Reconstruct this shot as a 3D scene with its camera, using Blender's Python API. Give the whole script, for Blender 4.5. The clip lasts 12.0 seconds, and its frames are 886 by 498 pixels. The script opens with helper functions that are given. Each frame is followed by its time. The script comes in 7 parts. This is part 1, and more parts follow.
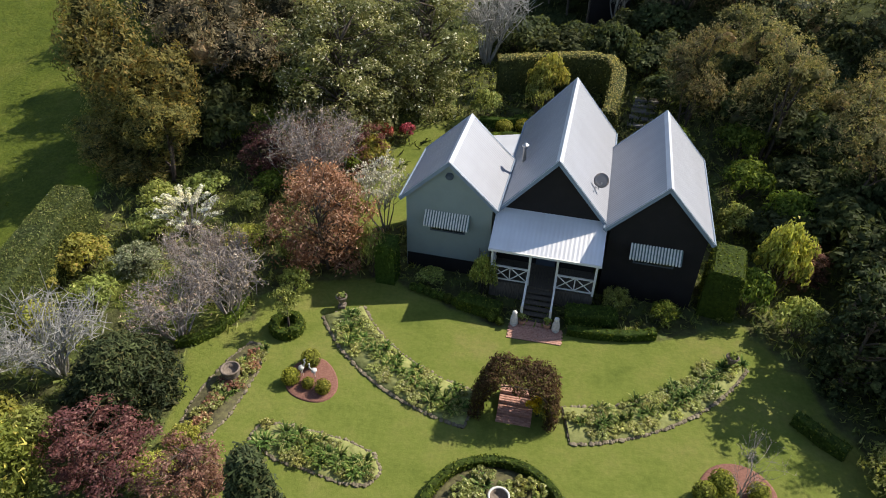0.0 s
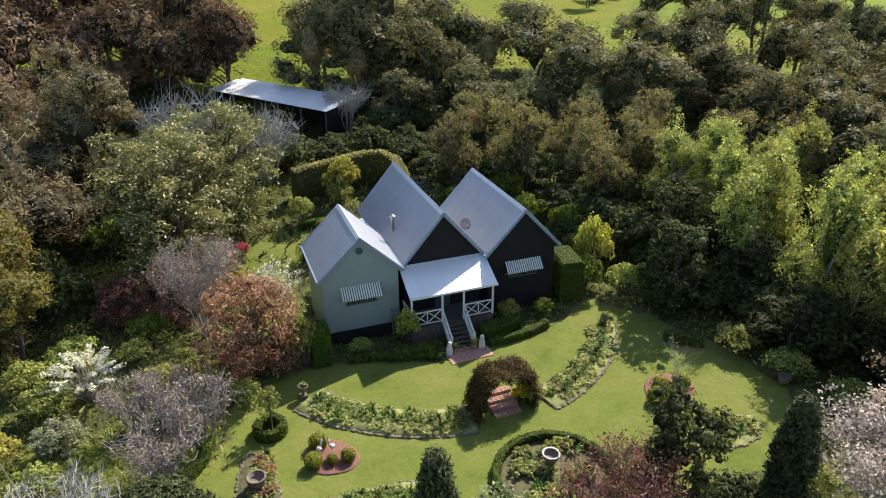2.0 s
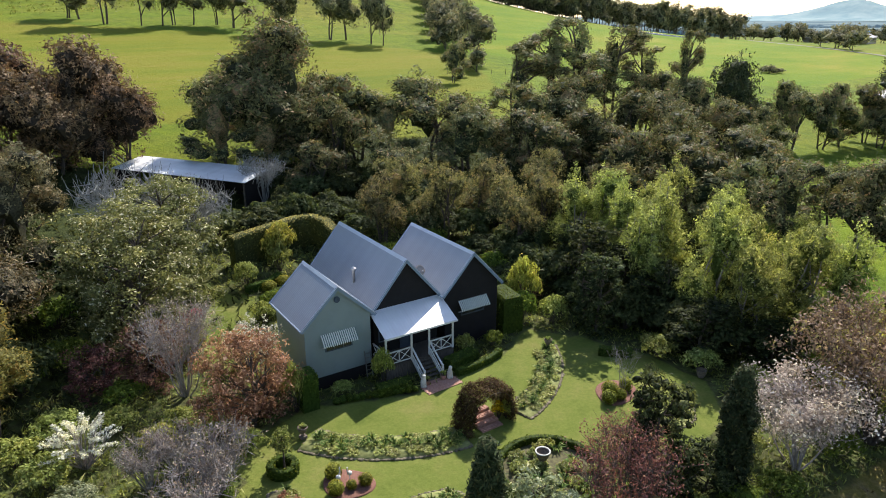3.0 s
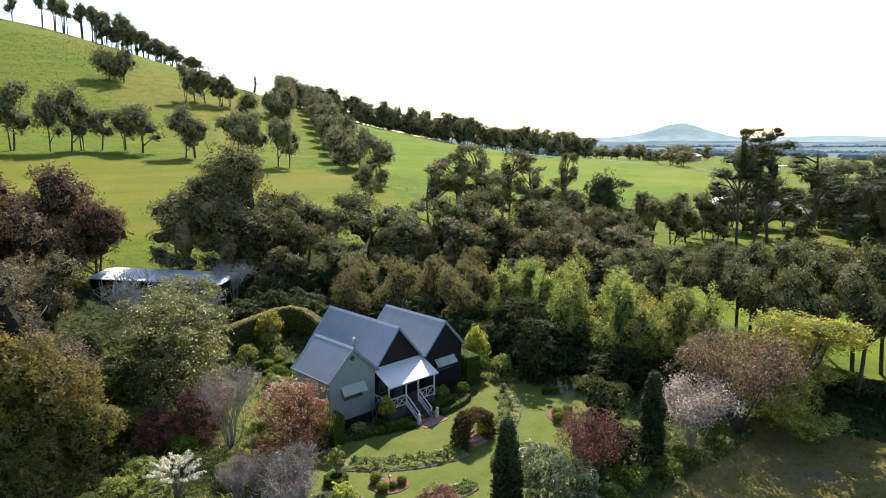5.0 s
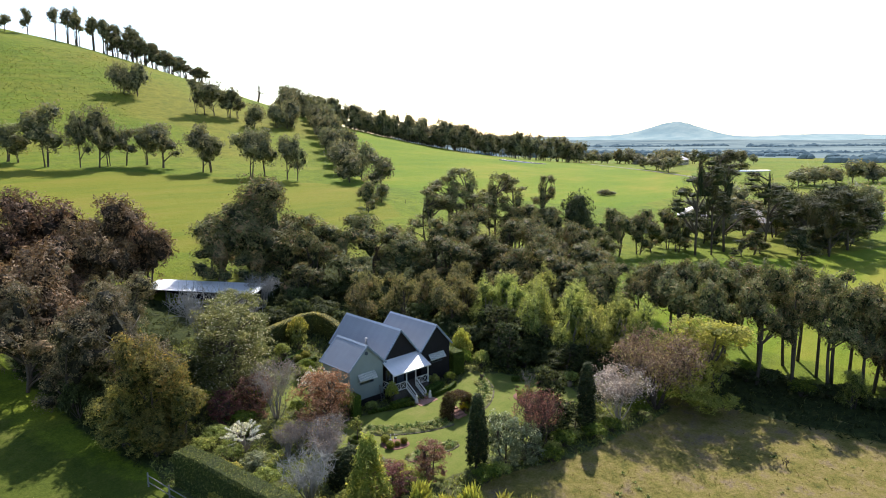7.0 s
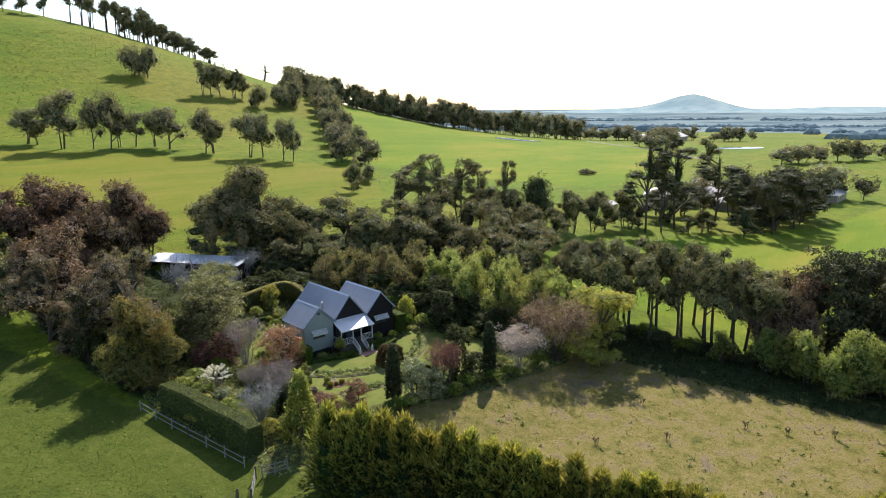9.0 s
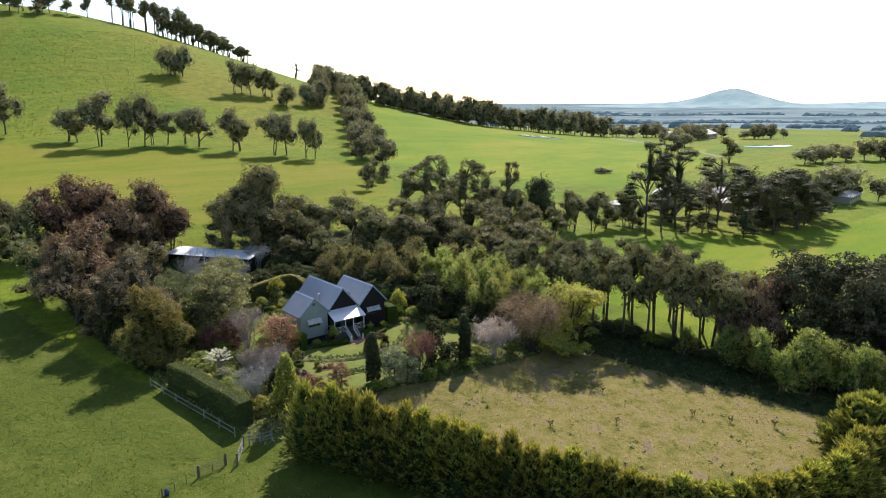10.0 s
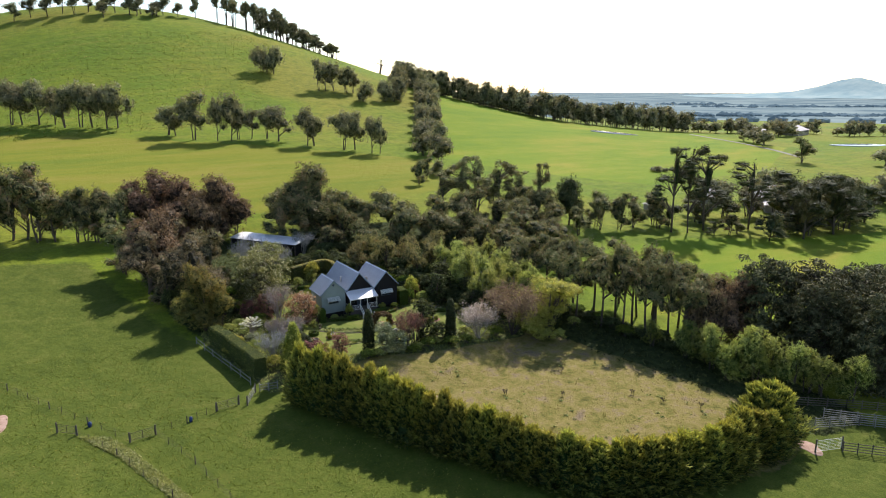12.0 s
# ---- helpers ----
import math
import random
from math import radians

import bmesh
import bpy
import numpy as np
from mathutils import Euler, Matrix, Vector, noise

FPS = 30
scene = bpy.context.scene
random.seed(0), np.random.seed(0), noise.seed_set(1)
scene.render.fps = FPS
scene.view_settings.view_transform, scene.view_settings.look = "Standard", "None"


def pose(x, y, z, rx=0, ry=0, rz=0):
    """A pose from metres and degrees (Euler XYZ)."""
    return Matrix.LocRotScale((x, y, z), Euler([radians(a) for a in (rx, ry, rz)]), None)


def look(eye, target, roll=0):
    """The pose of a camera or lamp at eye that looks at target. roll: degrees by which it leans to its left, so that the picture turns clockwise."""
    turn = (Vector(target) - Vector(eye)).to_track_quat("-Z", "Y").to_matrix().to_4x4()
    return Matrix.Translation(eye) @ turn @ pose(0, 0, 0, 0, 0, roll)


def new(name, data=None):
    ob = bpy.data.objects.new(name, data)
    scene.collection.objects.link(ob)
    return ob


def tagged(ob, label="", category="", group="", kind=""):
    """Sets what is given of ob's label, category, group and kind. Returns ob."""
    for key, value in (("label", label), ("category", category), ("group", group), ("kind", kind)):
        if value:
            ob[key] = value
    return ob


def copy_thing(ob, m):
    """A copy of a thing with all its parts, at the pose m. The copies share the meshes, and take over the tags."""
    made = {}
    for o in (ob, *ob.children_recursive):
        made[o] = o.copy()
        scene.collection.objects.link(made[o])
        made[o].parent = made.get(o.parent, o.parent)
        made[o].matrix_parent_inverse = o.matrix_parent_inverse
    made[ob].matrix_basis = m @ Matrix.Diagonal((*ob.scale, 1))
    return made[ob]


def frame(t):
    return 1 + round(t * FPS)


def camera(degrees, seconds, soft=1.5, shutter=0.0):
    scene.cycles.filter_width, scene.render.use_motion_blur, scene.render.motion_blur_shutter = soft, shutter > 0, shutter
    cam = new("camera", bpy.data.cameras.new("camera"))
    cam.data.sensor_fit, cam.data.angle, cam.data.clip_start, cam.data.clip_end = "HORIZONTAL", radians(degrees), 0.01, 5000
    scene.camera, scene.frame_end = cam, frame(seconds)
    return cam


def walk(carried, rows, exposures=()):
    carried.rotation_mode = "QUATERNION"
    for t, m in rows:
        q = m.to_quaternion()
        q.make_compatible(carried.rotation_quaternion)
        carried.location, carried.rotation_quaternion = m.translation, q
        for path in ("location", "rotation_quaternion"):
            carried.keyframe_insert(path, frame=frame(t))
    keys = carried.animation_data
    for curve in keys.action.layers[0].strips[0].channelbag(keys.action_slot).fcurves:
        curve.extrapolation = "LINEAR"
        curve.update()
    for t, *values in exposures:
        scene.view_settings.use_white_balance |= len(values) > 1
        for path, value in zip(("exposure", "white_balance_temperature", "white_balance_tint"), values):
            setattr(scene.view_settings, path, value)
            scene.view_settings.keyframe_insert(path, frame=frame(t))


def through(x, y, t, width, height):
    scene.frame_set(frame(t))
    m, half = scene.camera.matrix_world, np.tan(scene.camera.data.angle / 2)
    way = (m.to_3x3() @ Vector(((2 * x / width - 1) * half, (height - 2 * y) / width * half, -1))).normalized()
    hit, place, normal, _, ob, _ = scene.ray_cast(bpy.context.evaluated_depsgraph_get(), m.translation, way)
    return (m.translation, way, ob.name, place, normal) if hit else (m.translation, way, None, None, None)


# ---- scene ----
cam = camera(66.2, 12.0, soft=1.0)
PATH = [
    (0, (-0.776, 0.017, 22.294), (-0.969, 1.61, 21.1), 1.4),
    (0.5, (-3.83, -1.115, 22.089), (-3.788, 0.523, 20.942), 0.9),
    (1, (-7.314, -2.415, 21.923), (-7.016, -0.744, 20.866), 0.4),
    (1.5, (-10.794, -3.43, 21.773), (-10.249, -1.762, 20.813), 0.0),
    (2, (-14.59, -4.335, 21.558), (-13.794, -2.708, 20.711), -0.4),
    (2.5, (-18.553, -4.645, 21.715), (-17.55, -3.089, 20.959), -0.3),
    (3, (-22.666, -5.132, 21.951), (-21.472, -3.668, 21.294), -0.1),
    (3.5, (-26.497, -5.87, 22.154), (-25.142, -4.509, 21.595), -0.3),
    (3.7, (-28.035, -6.355, 22.233), (-26.639, -5.02, 21.718), -0.4),
    (5.3, (-40.569, -11.406, 23.366), (-39.054, -10.14, 23.042), -0.2),
    (5.5, (-41.981, -12.25, 23.784), (-40.466, -10.985, 23.46), -0.2),
    (6, (-45.529, -14.909, 25.256), (-44.015, -13.643, 24.932), -0.3),
    (6.5, (-48.454, -17.972, 27.003), (-46.939, -16.709, 26.675), -0.2),
    (7, (-50.929, -21.718, 28.387), (-49.415, -20.456, 28.048), -0.3),
    (8.8, (-56.31, -37.335, 31.689), (-54.828, -36.058, 31.275), -0.2),
    (9, (-56.561, -39.386, 32.076), (-55.087, -38.099, 31.659), -0.3),
    (9.5, (-57.147, -44.266, 33.136), (-55.704, -42.948, 32.711), -0.2),
    (10, (-57.537, -49.825, 34.355), (-56.137, -48.465, 33.921), -0.2),
    (10.5, (-57.702, -55.029, 35.396), (-56.345, -53.628, 34.954), -0.2),
    (11, (-57.677, -60.6, 36.509), (-56.371, -59.154, 36.059), -0.1),
    (11.5, (-57.391, -66.018, 37.63), (-56.142, -64.525, 37.17), -0.1),
    (12, (-56.958, -71.681, 38.827), (-55.772, -70.14, 38.36), 0.0),
]
walk(cam, [(t, look(eye, target, roll)) for t, eye, target, roll in PATH], [(0, 0.52, 6800, 12), (0.5, 0.9, 6800, 12), (1.5, 0.9, 6750, 12), (3, 0.75, 6450, 12), (6, 0.74, 6400, 13), (9, 0.65, 6400, 14), (12, 0.62, 6450, 14)])

# ---- light ----
SUN = Vector((0.93, 0.56, 1.0)).normalized()
sun = new("sun", bpy.data.lights.new("sun", "SUN"))
sun.data.energy, sun.data.angle, sun.data.color = 4.55, radians(0.55), (1.0, 0.95, 0.86)
sun.matrix_world = look(SUN * 300, (0, 0, 0))
world = bpy.data.worlds.new("sky")
scene.world = world
world.use_nodes = True
sky = world.node_tree.nodes.new("ShaderNodeTexSky")
sky.sky_type, sky.sun_disc = "NISHITA", False
sky.sun_elevation, sky.sun_rotation = math.asin(SUN.z), math.atan2(SUN.x, SUN.y)
sky.air_density, sky.dust_density, sky.ozone_density = 1.0, 0.6, 1.0
back = world.node_tree.nodes["Background"]
back.inputs["Strength"].default_value = 0.114
pale = world.node_tree.nodes.new("ShaderNodeHueSaturation")
pale.inputs["Saturation"].default_value = 1.0  # a bright haze pales the sky towards the horizon
world.node_tree.links.new(sky.outputs[0], pale.inputs["Color"])
haze = world.node_tree.nodes.new("ShaderNodeMapRange")
haze.interpolation_type = "SMOOTHSTEP"
for key, value in (("From Min", 0.0), ("From Max", 0.55), ("To Min", 1.5), ("To Max", 1.0)):
    haze.inputs[key].default_value = value
updir = world.node_tree.nodes.new("ShaderNodeSeparateXYZ")
world.node_tree.links.new(world.node_tree.nodes.new("ShaderNodeTexCoord").outputs["Generated"], updir.inputs[0])
world.node_tree.links.new(updir.outputs["Z"], haze.inputs["Value"])
world.node_tree.links.new(haze.outputs["Result"], pale.inputs["Value"])
world.node_tree.links.new(pale.outputs[0], back.inputs[0])


# ---- materials ----
class Mat:
    """A small node-graph writer round one material."""

    def __init__(self, name, rough=0.8, metal=0.0, spec=0.3):
        self.m = bpy.data.materials.new(name)
        self.m.use_nodes = True
        self.nt = self.m.node_tree
        self.b = self.nt.nodes["Principled BSDF"]
        self.b.inputs["Roughness"].default_value = rough
        self.b.inputs["Metallic"].default_value = metal
        self.b.inputs["Specular IOR Level"].default_value = spec
        self.out = self.nt.nodes["Material Output"]

    def node(self, kind, **inputs):
        n = self.nt.nodes.new(kind)
        for k, v in inputs.items():
            self.put(n.inputs[k.replace("_", " ")], v)
        return n

    def put(self, socket, v):
        if isinstance(v, bpy.types.NodeSocket):
            self.nt.links.new(v, socket)
        else:
            socket.default_value = v

    def pos(self):
        return self.node("ShaderNodeNewGeometry").outputs["Position"]

    def local(self):
        return self.node("ShaderNodeTexCoord").outputs["Object"]

    def noise(self, scale, detail=4.0, where=None, rough=0.6, stretch=None):
        where = where or self.pos()
        if stretch:
            mp = self.node("ShaderNodeMapping", Vector=where, Scale=stretch)
            where = mp.outputs[0]
        return self.node("ShaderNodeTexNoise", Vector=where, Scale=scale, Detail=detail, Roughness=rough).outputs["Fac"]

    def ramp(self, fac, *stops):
        n = self.node("ShaderNodeValToRGB", Fac=fac)
        while len(n.color_ramp.elements) < len(stops):
            n.color_ramp.elements.new(0.5)
        for e, (p, c) in zip(n.color_ramp.elements, stops):
            e.position, e.color = p, (*c, 1) if len(c) == 3 else c
        return n.outputs["Color"]

    def step(self, fac, lo, hi):
        n = self.node("ShaderNodeMapRange", Value=fac)
        n.inputs["From Min"].default_value, n.inputs["From Max"].default_value = lo, hi
        return n.outputs["Result"]

    def mix(self, fac, a, b, how="MIX"):
        n = self.node("ShaderNodeMix")
        n.data_type, n.blend_type = "RGBA", how
        self.put(n.inputs[0], fac)
        for s, v in ((n.inputs[6], a), (n.inputs[7], b)):
            self.put(s, (*v, 1) if isinstance(v, tuple) and len(v) == 3 else v)
        return n.outputs[2]

    def math(self, op, a, b=0.0):
        n = self.node("ShaderNodeMath")
        n.operation = op
        self.put(n.inputs[0], a)
        self.put(n.inputs[1], b)
        return n.outputs[0]

    def attr(self, name):
        n = self.node("ShaderNodeAttribute")
        n.attribute_name = name
        return n.outputs["Fac"]

    def island(self):
        return self.node("ShaderNodeNewGeometry").outputs["Random Per Island"]

    def object_random(self):
        return self.node("ShaderNodeObjectInfo").outputs["Random"]

    def bump(self, height, strength=0.4, distance=0.05):
        n = self.node("ShaderNodeBump", Height=height, Strength=strength, Distance=distance)
        self.put(self.b.inputs["Normal"], n.outputs[0])

    def colour(self, c):
        self.put(self.b.inputs["Base Color"], (*c, 1) if isinstance(c, tuple) and len(c) == 3 else c)
        return self.m


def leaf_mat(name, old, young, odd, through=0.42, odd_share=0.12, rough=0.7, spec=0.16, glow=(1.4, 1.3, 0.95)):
    """Foliage: inner leaves 'old', darkened to paint the crown's shade, outer ones 'young', a share of leaves 'odd',
    varied tree by tree.
    """
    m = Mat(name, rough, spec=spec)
    c = m.mix(m.attr("leaf_tone"), old, young)
    rnd = m.island()
    c = m.mix(m.step(rnd, 1 - odd_share, 1 - odd_share + 0.02), c, odd)
    n = m.noise(0.55, 2.0)
    c = m.mix(m.step(n, 0.3, 0.7), c, m.mix(1.0, c, (1.35, 1.25, 0.95), "MULTIPLY"))
    c = m.mix(m.step(m.noise(6.0, 3.0, rough=0.7), 0.35, 0.65), m.mix(1.0, c, (0.55, 0.55, 0.55), "MULTIPLY"), m.mix(1.0, c, (1.25, 1.25, 1.2), "MULTIPLY"))
    hv = m.node("ShaderNodeHueSaturation", Color=c)
    m.put(hv.inputs["Value"], m.math("ADD", 0.7, m.math("ADD", m.math("MULTIPLY", rnd, 0.45), m.math("MULTIPLY", m.object_random(), 0.3))))
    m.put(hv.inputs["Hue"], m.math("ADD", 0.485, m.math("MULTIPLY", m.object_random(), 0.03)))
    col = hv.outputs[0]
    m.colour(col)
    tr = m.node("ShaderNodeBsdfTranslucent", Color=m.mix(1.0, col, glow, "MULTIPLY"))
    ms = m.node("ShaderNodeMixShader", Fac=through)
    m.nt.links.new(m.b.outputs[0], ms.inputs[1])
    m.nt.links.new(tr.outputs[0], ms.inputs[2])
    m.nt.links.new(ms.outputs[0], m.out.inputs[0])
    return m.m


def bark_mat(name, a, b):
    m = Mat(name, 0.9)
    n = m.noise(3.0, 5.0, m.local(), stretch=(6, 6, 1))
    m.bump(n, 0.6, 0.03)
    return m.colour(m.ramp(n, (0.3, a), (0.7, b)))


def stone_mat(name, a, b, scale=6.0, rough=0.9):
    m = Mat(name, rough)
    n = m.noise(scale, 6.0)
    k = m.ramp(n, (0.3, a), (0.72, b))
    hv = m.node("ShaderNodeHueSaturation", Color=k)
    m.put(hv.inputs["Value"], m.math("ADD", 0.75, m.math("MULTIPLY", m.island(), 0.5)))
    m.bump(n, 0.6, 0.03)
    return m.colour(hv.outputs[0])


def paint_mat(name, c, dirt, rough=0.5, grain=(1, 1, 8), amount=0.35):
    m = Mat(name, rough)
    n = m.noise(1.6, 5.0, m.local())
    f = m.noise(14.0, 3.0, m.local(), stretch=grain)
    m.bump(f, 0.25, 0.01)
    return m.colour(m.mix(m.math("MULTIPLY", m.step(n, 0.45, 0.8), amount), c, dirt))


def ground_mat():
    m = Mat("grassland", 0.95, spec=0.1)
    big, mid, fine = m.noise(0.012, 4.0), m.noise(0.22, 5.0), m.noise(5.0, 4.0)
    field = m.ramp(big, (0.3, (0.13, 0.215, 0.018)), (0.48, (0.2, 0.25, 0.02)), (0.62, (0.28, 0.255, 0.034)))
    field = m.mix(m.math("MULTIPLY", m.step(mid, 0.45, 0.75), 0.45), field, (0.06, 0.12, 0.015))
    lawn = m.ramp(m.noise(0.3, 8.0, rough=0.72), (0.3, (0.1, 0.132, 0.025)), (0.46, (0.146, 0.176, 0.036)), (0.56, (0.17, 0.188, 0.045)), (0.7, (0.21, 0.198, 0.064)))
    dry = m.ramp(m.noise(0.45, 9.0, rough=0.75), (0.3, (0.075, 0.085, 0.022)), (0.44, (0.195, 0.17, 0.044)), (0.54, (0.26, 0.205, 0.075)), (0.64, (0.225, 0.168, 0.105)), (0.75, (0.14, 0.11, 0.08)))
    damp = m.ramp(m.noise(0.3, 12.0, rough=0.85), (0.3, (0.045, 0.068, 0.01)), (0.5, (0.09, 0.115, 0.016)), (0.64, (0.13, 0.14, 0.028)), (0.72, (0.16, 0.13, 0.07)))
    soil = m.ramp(m.noise(1.2, 6.0), (0.3, (0.045, 0.042, 0.022)), (0.5, (0.1, 0.105, 0.04)), (0.62, (0.12, 0.15, 0.045)), (0.75, (0.15, 0.14, 0.075)))
    # rough ground of the belts, its colour darkened for the trees' shade
    rough = m.ramp(m.noise(0.9, 5.0), (0.3, (0.025, 0.035, 0.012)), (0.7, (0.07, 0.085, 0.025)))
    edge = m.math("MULTIPLY", m.math("SUBTRACT", m.noise(0.8, 4.0), 0.5), 0.5)
    field = m.mix(m.math("MULTIPLY", m.step(m.noise(0.4, 9.0, rough=0.85), 0.4, 0.62), 0.5), field, (0.07, 0.105, 0.012))
    field = m.mix(m.math("MULTIPLY", m.step(m.noise(0.3, 10.0, rough=0.9), 0.5, 0.57), 0.42), field, (0.06, 0.085, 0.012))
    stripe = m.noise(0.05, 3.0, stretch=(0.35, 3.0, 1))
    field = m.mix(m.math("MULTIPLY", m.step(stripe, 0.52, 0.72), 0.3), field, (0.31, 0.27, 0.05))
    fresh = m.ramp(m.noise(0.03, 7.0, rough=0.7, stretch=(0.5, 1.6, 1)), (0.3, (0.115, 0.198, 0.014)), (0.5, (0.178, 0.238, 0.016)), (0.68, (0.28, 0.26, 0.034)))
    tawny = m.ramp(m.noise(0.04, 7.0, rough=0.7, stretch=(0.5, 2.2, 1)), (0.3, (0.13, 0.175, 0.016)), (0.5, (0.195, 0.205, 0.02)), (0.68, (0.25, 0.215, 0.036)))
    c = field
    for name, col in (("tawny", tawny), ("fresh", fresh), ("damp", damp), ("wild", rough), ("dry", dry), ("soil", soil), ("lawn", lawn)):
        c = m.mix(m.step(m.math("ADD", m.attr(name), edge), 0.42, 0.58), c, col)
    c = m.mix(m.math("MULTIPLY", m.step(fine, 0.4, 0.6), m.math("SUBTRACT", 0.65, m.math("MULTIPLY", m.attr("lawn"), 0.3))), c, m.mix(1.0, c, (0.62, 0.68, 0.6), "MULTIPLY"))
    tussock = m.math("ADD", m.math("MULTIPLY", fine, 0.12), m.noise(0.35, 8.0, rough=0.75))
    m.bump(tussock, m.math("SUBTRACT", 0.7, m.math("MULTIPLY", m.attr("lawn"), 0.45)), 0.6)
    return m.colour(c)


GROUND = ground_mat()
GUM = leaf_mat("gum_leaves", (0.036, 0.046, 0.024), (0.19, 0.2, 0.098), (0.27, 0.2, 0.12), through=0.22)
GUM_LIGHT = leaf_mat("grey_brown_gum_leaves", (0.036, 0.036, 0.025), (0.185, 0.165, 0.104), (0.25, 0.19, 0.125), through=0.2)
# gum leaves for far trees, paled and greyed to paint distance haze
GUM_HILL = leaf_mat("haze_paled_gum_leaves", (0.06, 0.07, 0.046), (0.22, 0.225, 0.145), (0.27, 0.24, 0.16), through=0.28)
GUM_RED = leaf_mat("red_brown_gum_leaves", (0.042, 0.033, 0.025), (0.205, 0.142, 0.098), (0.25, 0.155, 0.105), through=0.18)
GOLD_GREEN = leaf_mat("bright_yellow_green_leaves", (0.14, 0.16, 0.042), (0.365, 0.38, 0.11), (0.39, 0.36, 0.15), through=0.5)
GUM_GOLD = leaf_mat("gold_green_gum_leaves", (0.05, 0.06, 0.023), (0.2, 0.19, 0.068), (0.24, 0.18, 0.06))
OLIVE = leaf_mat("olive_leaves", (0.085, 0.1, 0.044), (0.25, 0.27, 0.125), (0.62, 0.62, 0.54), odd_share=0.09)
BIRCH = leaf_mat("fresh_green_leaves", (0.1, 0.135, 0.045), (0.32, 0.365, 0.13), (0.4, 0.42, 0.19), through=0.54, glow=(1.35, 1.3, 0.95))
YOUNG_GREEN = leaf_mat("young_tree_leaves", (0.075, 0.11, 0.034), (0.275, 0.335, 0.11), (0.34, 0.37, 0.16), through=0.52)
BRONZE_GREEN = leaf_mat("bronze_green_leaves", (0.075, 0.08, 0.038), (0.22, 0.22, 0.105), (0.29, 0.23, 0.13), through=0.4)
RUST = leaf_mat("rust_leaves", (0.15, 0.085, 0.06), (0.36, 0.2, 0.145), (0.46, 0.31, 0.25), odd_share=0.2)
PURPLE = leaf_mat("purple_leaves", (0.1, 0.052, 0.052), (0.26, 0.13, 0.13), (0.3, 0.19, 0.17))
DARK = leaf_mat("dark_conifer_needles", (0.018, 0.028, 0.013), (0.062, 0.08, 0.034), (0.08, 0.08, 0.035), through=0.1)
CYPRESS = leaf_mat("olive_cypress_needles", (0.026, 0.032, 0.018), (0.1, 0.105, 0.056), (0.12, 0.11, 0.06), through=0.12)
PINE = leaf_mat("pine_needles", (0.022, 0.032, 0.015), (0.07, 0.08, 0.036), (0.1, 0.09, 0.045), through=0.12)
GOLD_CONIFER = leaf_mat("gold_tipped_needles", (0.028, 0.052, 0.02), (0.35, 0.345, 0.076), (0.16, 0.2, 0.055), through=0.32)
SHRUB = leaf_mat("shrub_leaves", (0.085, 0.115, 0.036), (0.3, 0.36, 0.115), (0.38, 0.4, 0.17))
SHRUB_YELLOW = leaf_mat("yellow_green_shrub_leaves", (0.095, 0.115, 0.028), (0.36, 0.385, 0.095), (0.42, 0.37, 0.12))
GREY_LEAF = leaf_mat("grey_green_leaves", (0.09, 0.12, 0.08), (0.29, 0.34, 0.24), (0.44, 0.47, 0.38))
BOX = leaf_mat("clipped_box_leaves", (0.0338, 0.0675, 0.0135), (0.135, 0.189, 0.0338), (0.189, 0.23, 0.0405))
STRAP = leaf_mat("strap_leaves", (0.049, 0.084, 0.0252), (0.14, 0.224, 0.063), (0.28, 0.308, 0.126))
COVER = leaf_mat("ground_cover_leaves", (0.14, 0.17, 0.055), (0.33, 0.36, 0.14), (0.5, 0.5, 0.32))
# dark green leaves, deepened further to stand in for deep shade
SHADE_LEAF = leaf_mat("shade_deepened_leaves", (0.022, 0.032, 0.015), (0.07, 0.092, 0.038), (0.1, 0.12, 0.055))
BALL_LEAF = leaf_mat("golden_box_leaves", (0.06, 0.08, 0.015), (0.3, 0.31, 0.05), (0.34, 0.34, 0.08))
HEDGE_LEAF = leaf_mat("sunlit_hedge_leaves", (0.03, 0.046, 0.018), (0.17, 0.2, 0.07), (0.22, 0.22, 0.1))
TAN_TOP = leaf_mat("browned_hedge_leaves", (0.03, 0.05, 0.014), (0.38, 0.335, 0.17), (0.28, 0.28, 0.11))
WHITE_BLOOM = leaf_mat("white_blossom", (0.55, 0.55, 0.52), (0.82, 0.83, 0.8), (0.3, 0.34, 0.16), glow=(1, 1, 1))
PINK_BLOOM = leaf_mat("pale_pink_blossom", (0.27, 0.22, 0.22), (0.55, 0.48, 0.49), (0.7, 0.66, 0.67), through=0.4, glow=(1, 1, 1))
RED_BLOOM = leaf_mat("red_blossom", (0.08, 0.05, 0.035), (0.45, 0.085, 0.12), (0.6, 0.2, 0.24))
YELLOW_BLOOM = leaf_mat("yellow_blossom", (0.3, 0.24, 0.02), (0.62, 0.5, 0.03), (0.6, 0.55, 0.1))
TWIG_PINK = leaf_mat("budding_twigs", (0.15, 0.115, 0.1), (0.33, 0.265, 0.235), (0.44, 0.36, 0.33), through=0.12, rough=0.85)
TWIG_BROWN = leaf_mat("reddish_budding_twigs", (0.19, 0.135, 0.105), (0.39, 0.3, 0.23), (0.36, 0.33, 0.14), through=0.15, rough=0.85)
BARK = bark_mat("brown_bark", (0.045, 0.035, 0.027), (0.12, 0.095, 0.075))
PALE_BARK = bark_mat("pale_gum_bark", (0.13, 0.115, 0.1), (0.34, 0.31, 0.27))
GREY_BARK = bark_mat("grey_twig_bark", (0.19, 0.16, 0.145), (0.42, 0.37, 0.335))
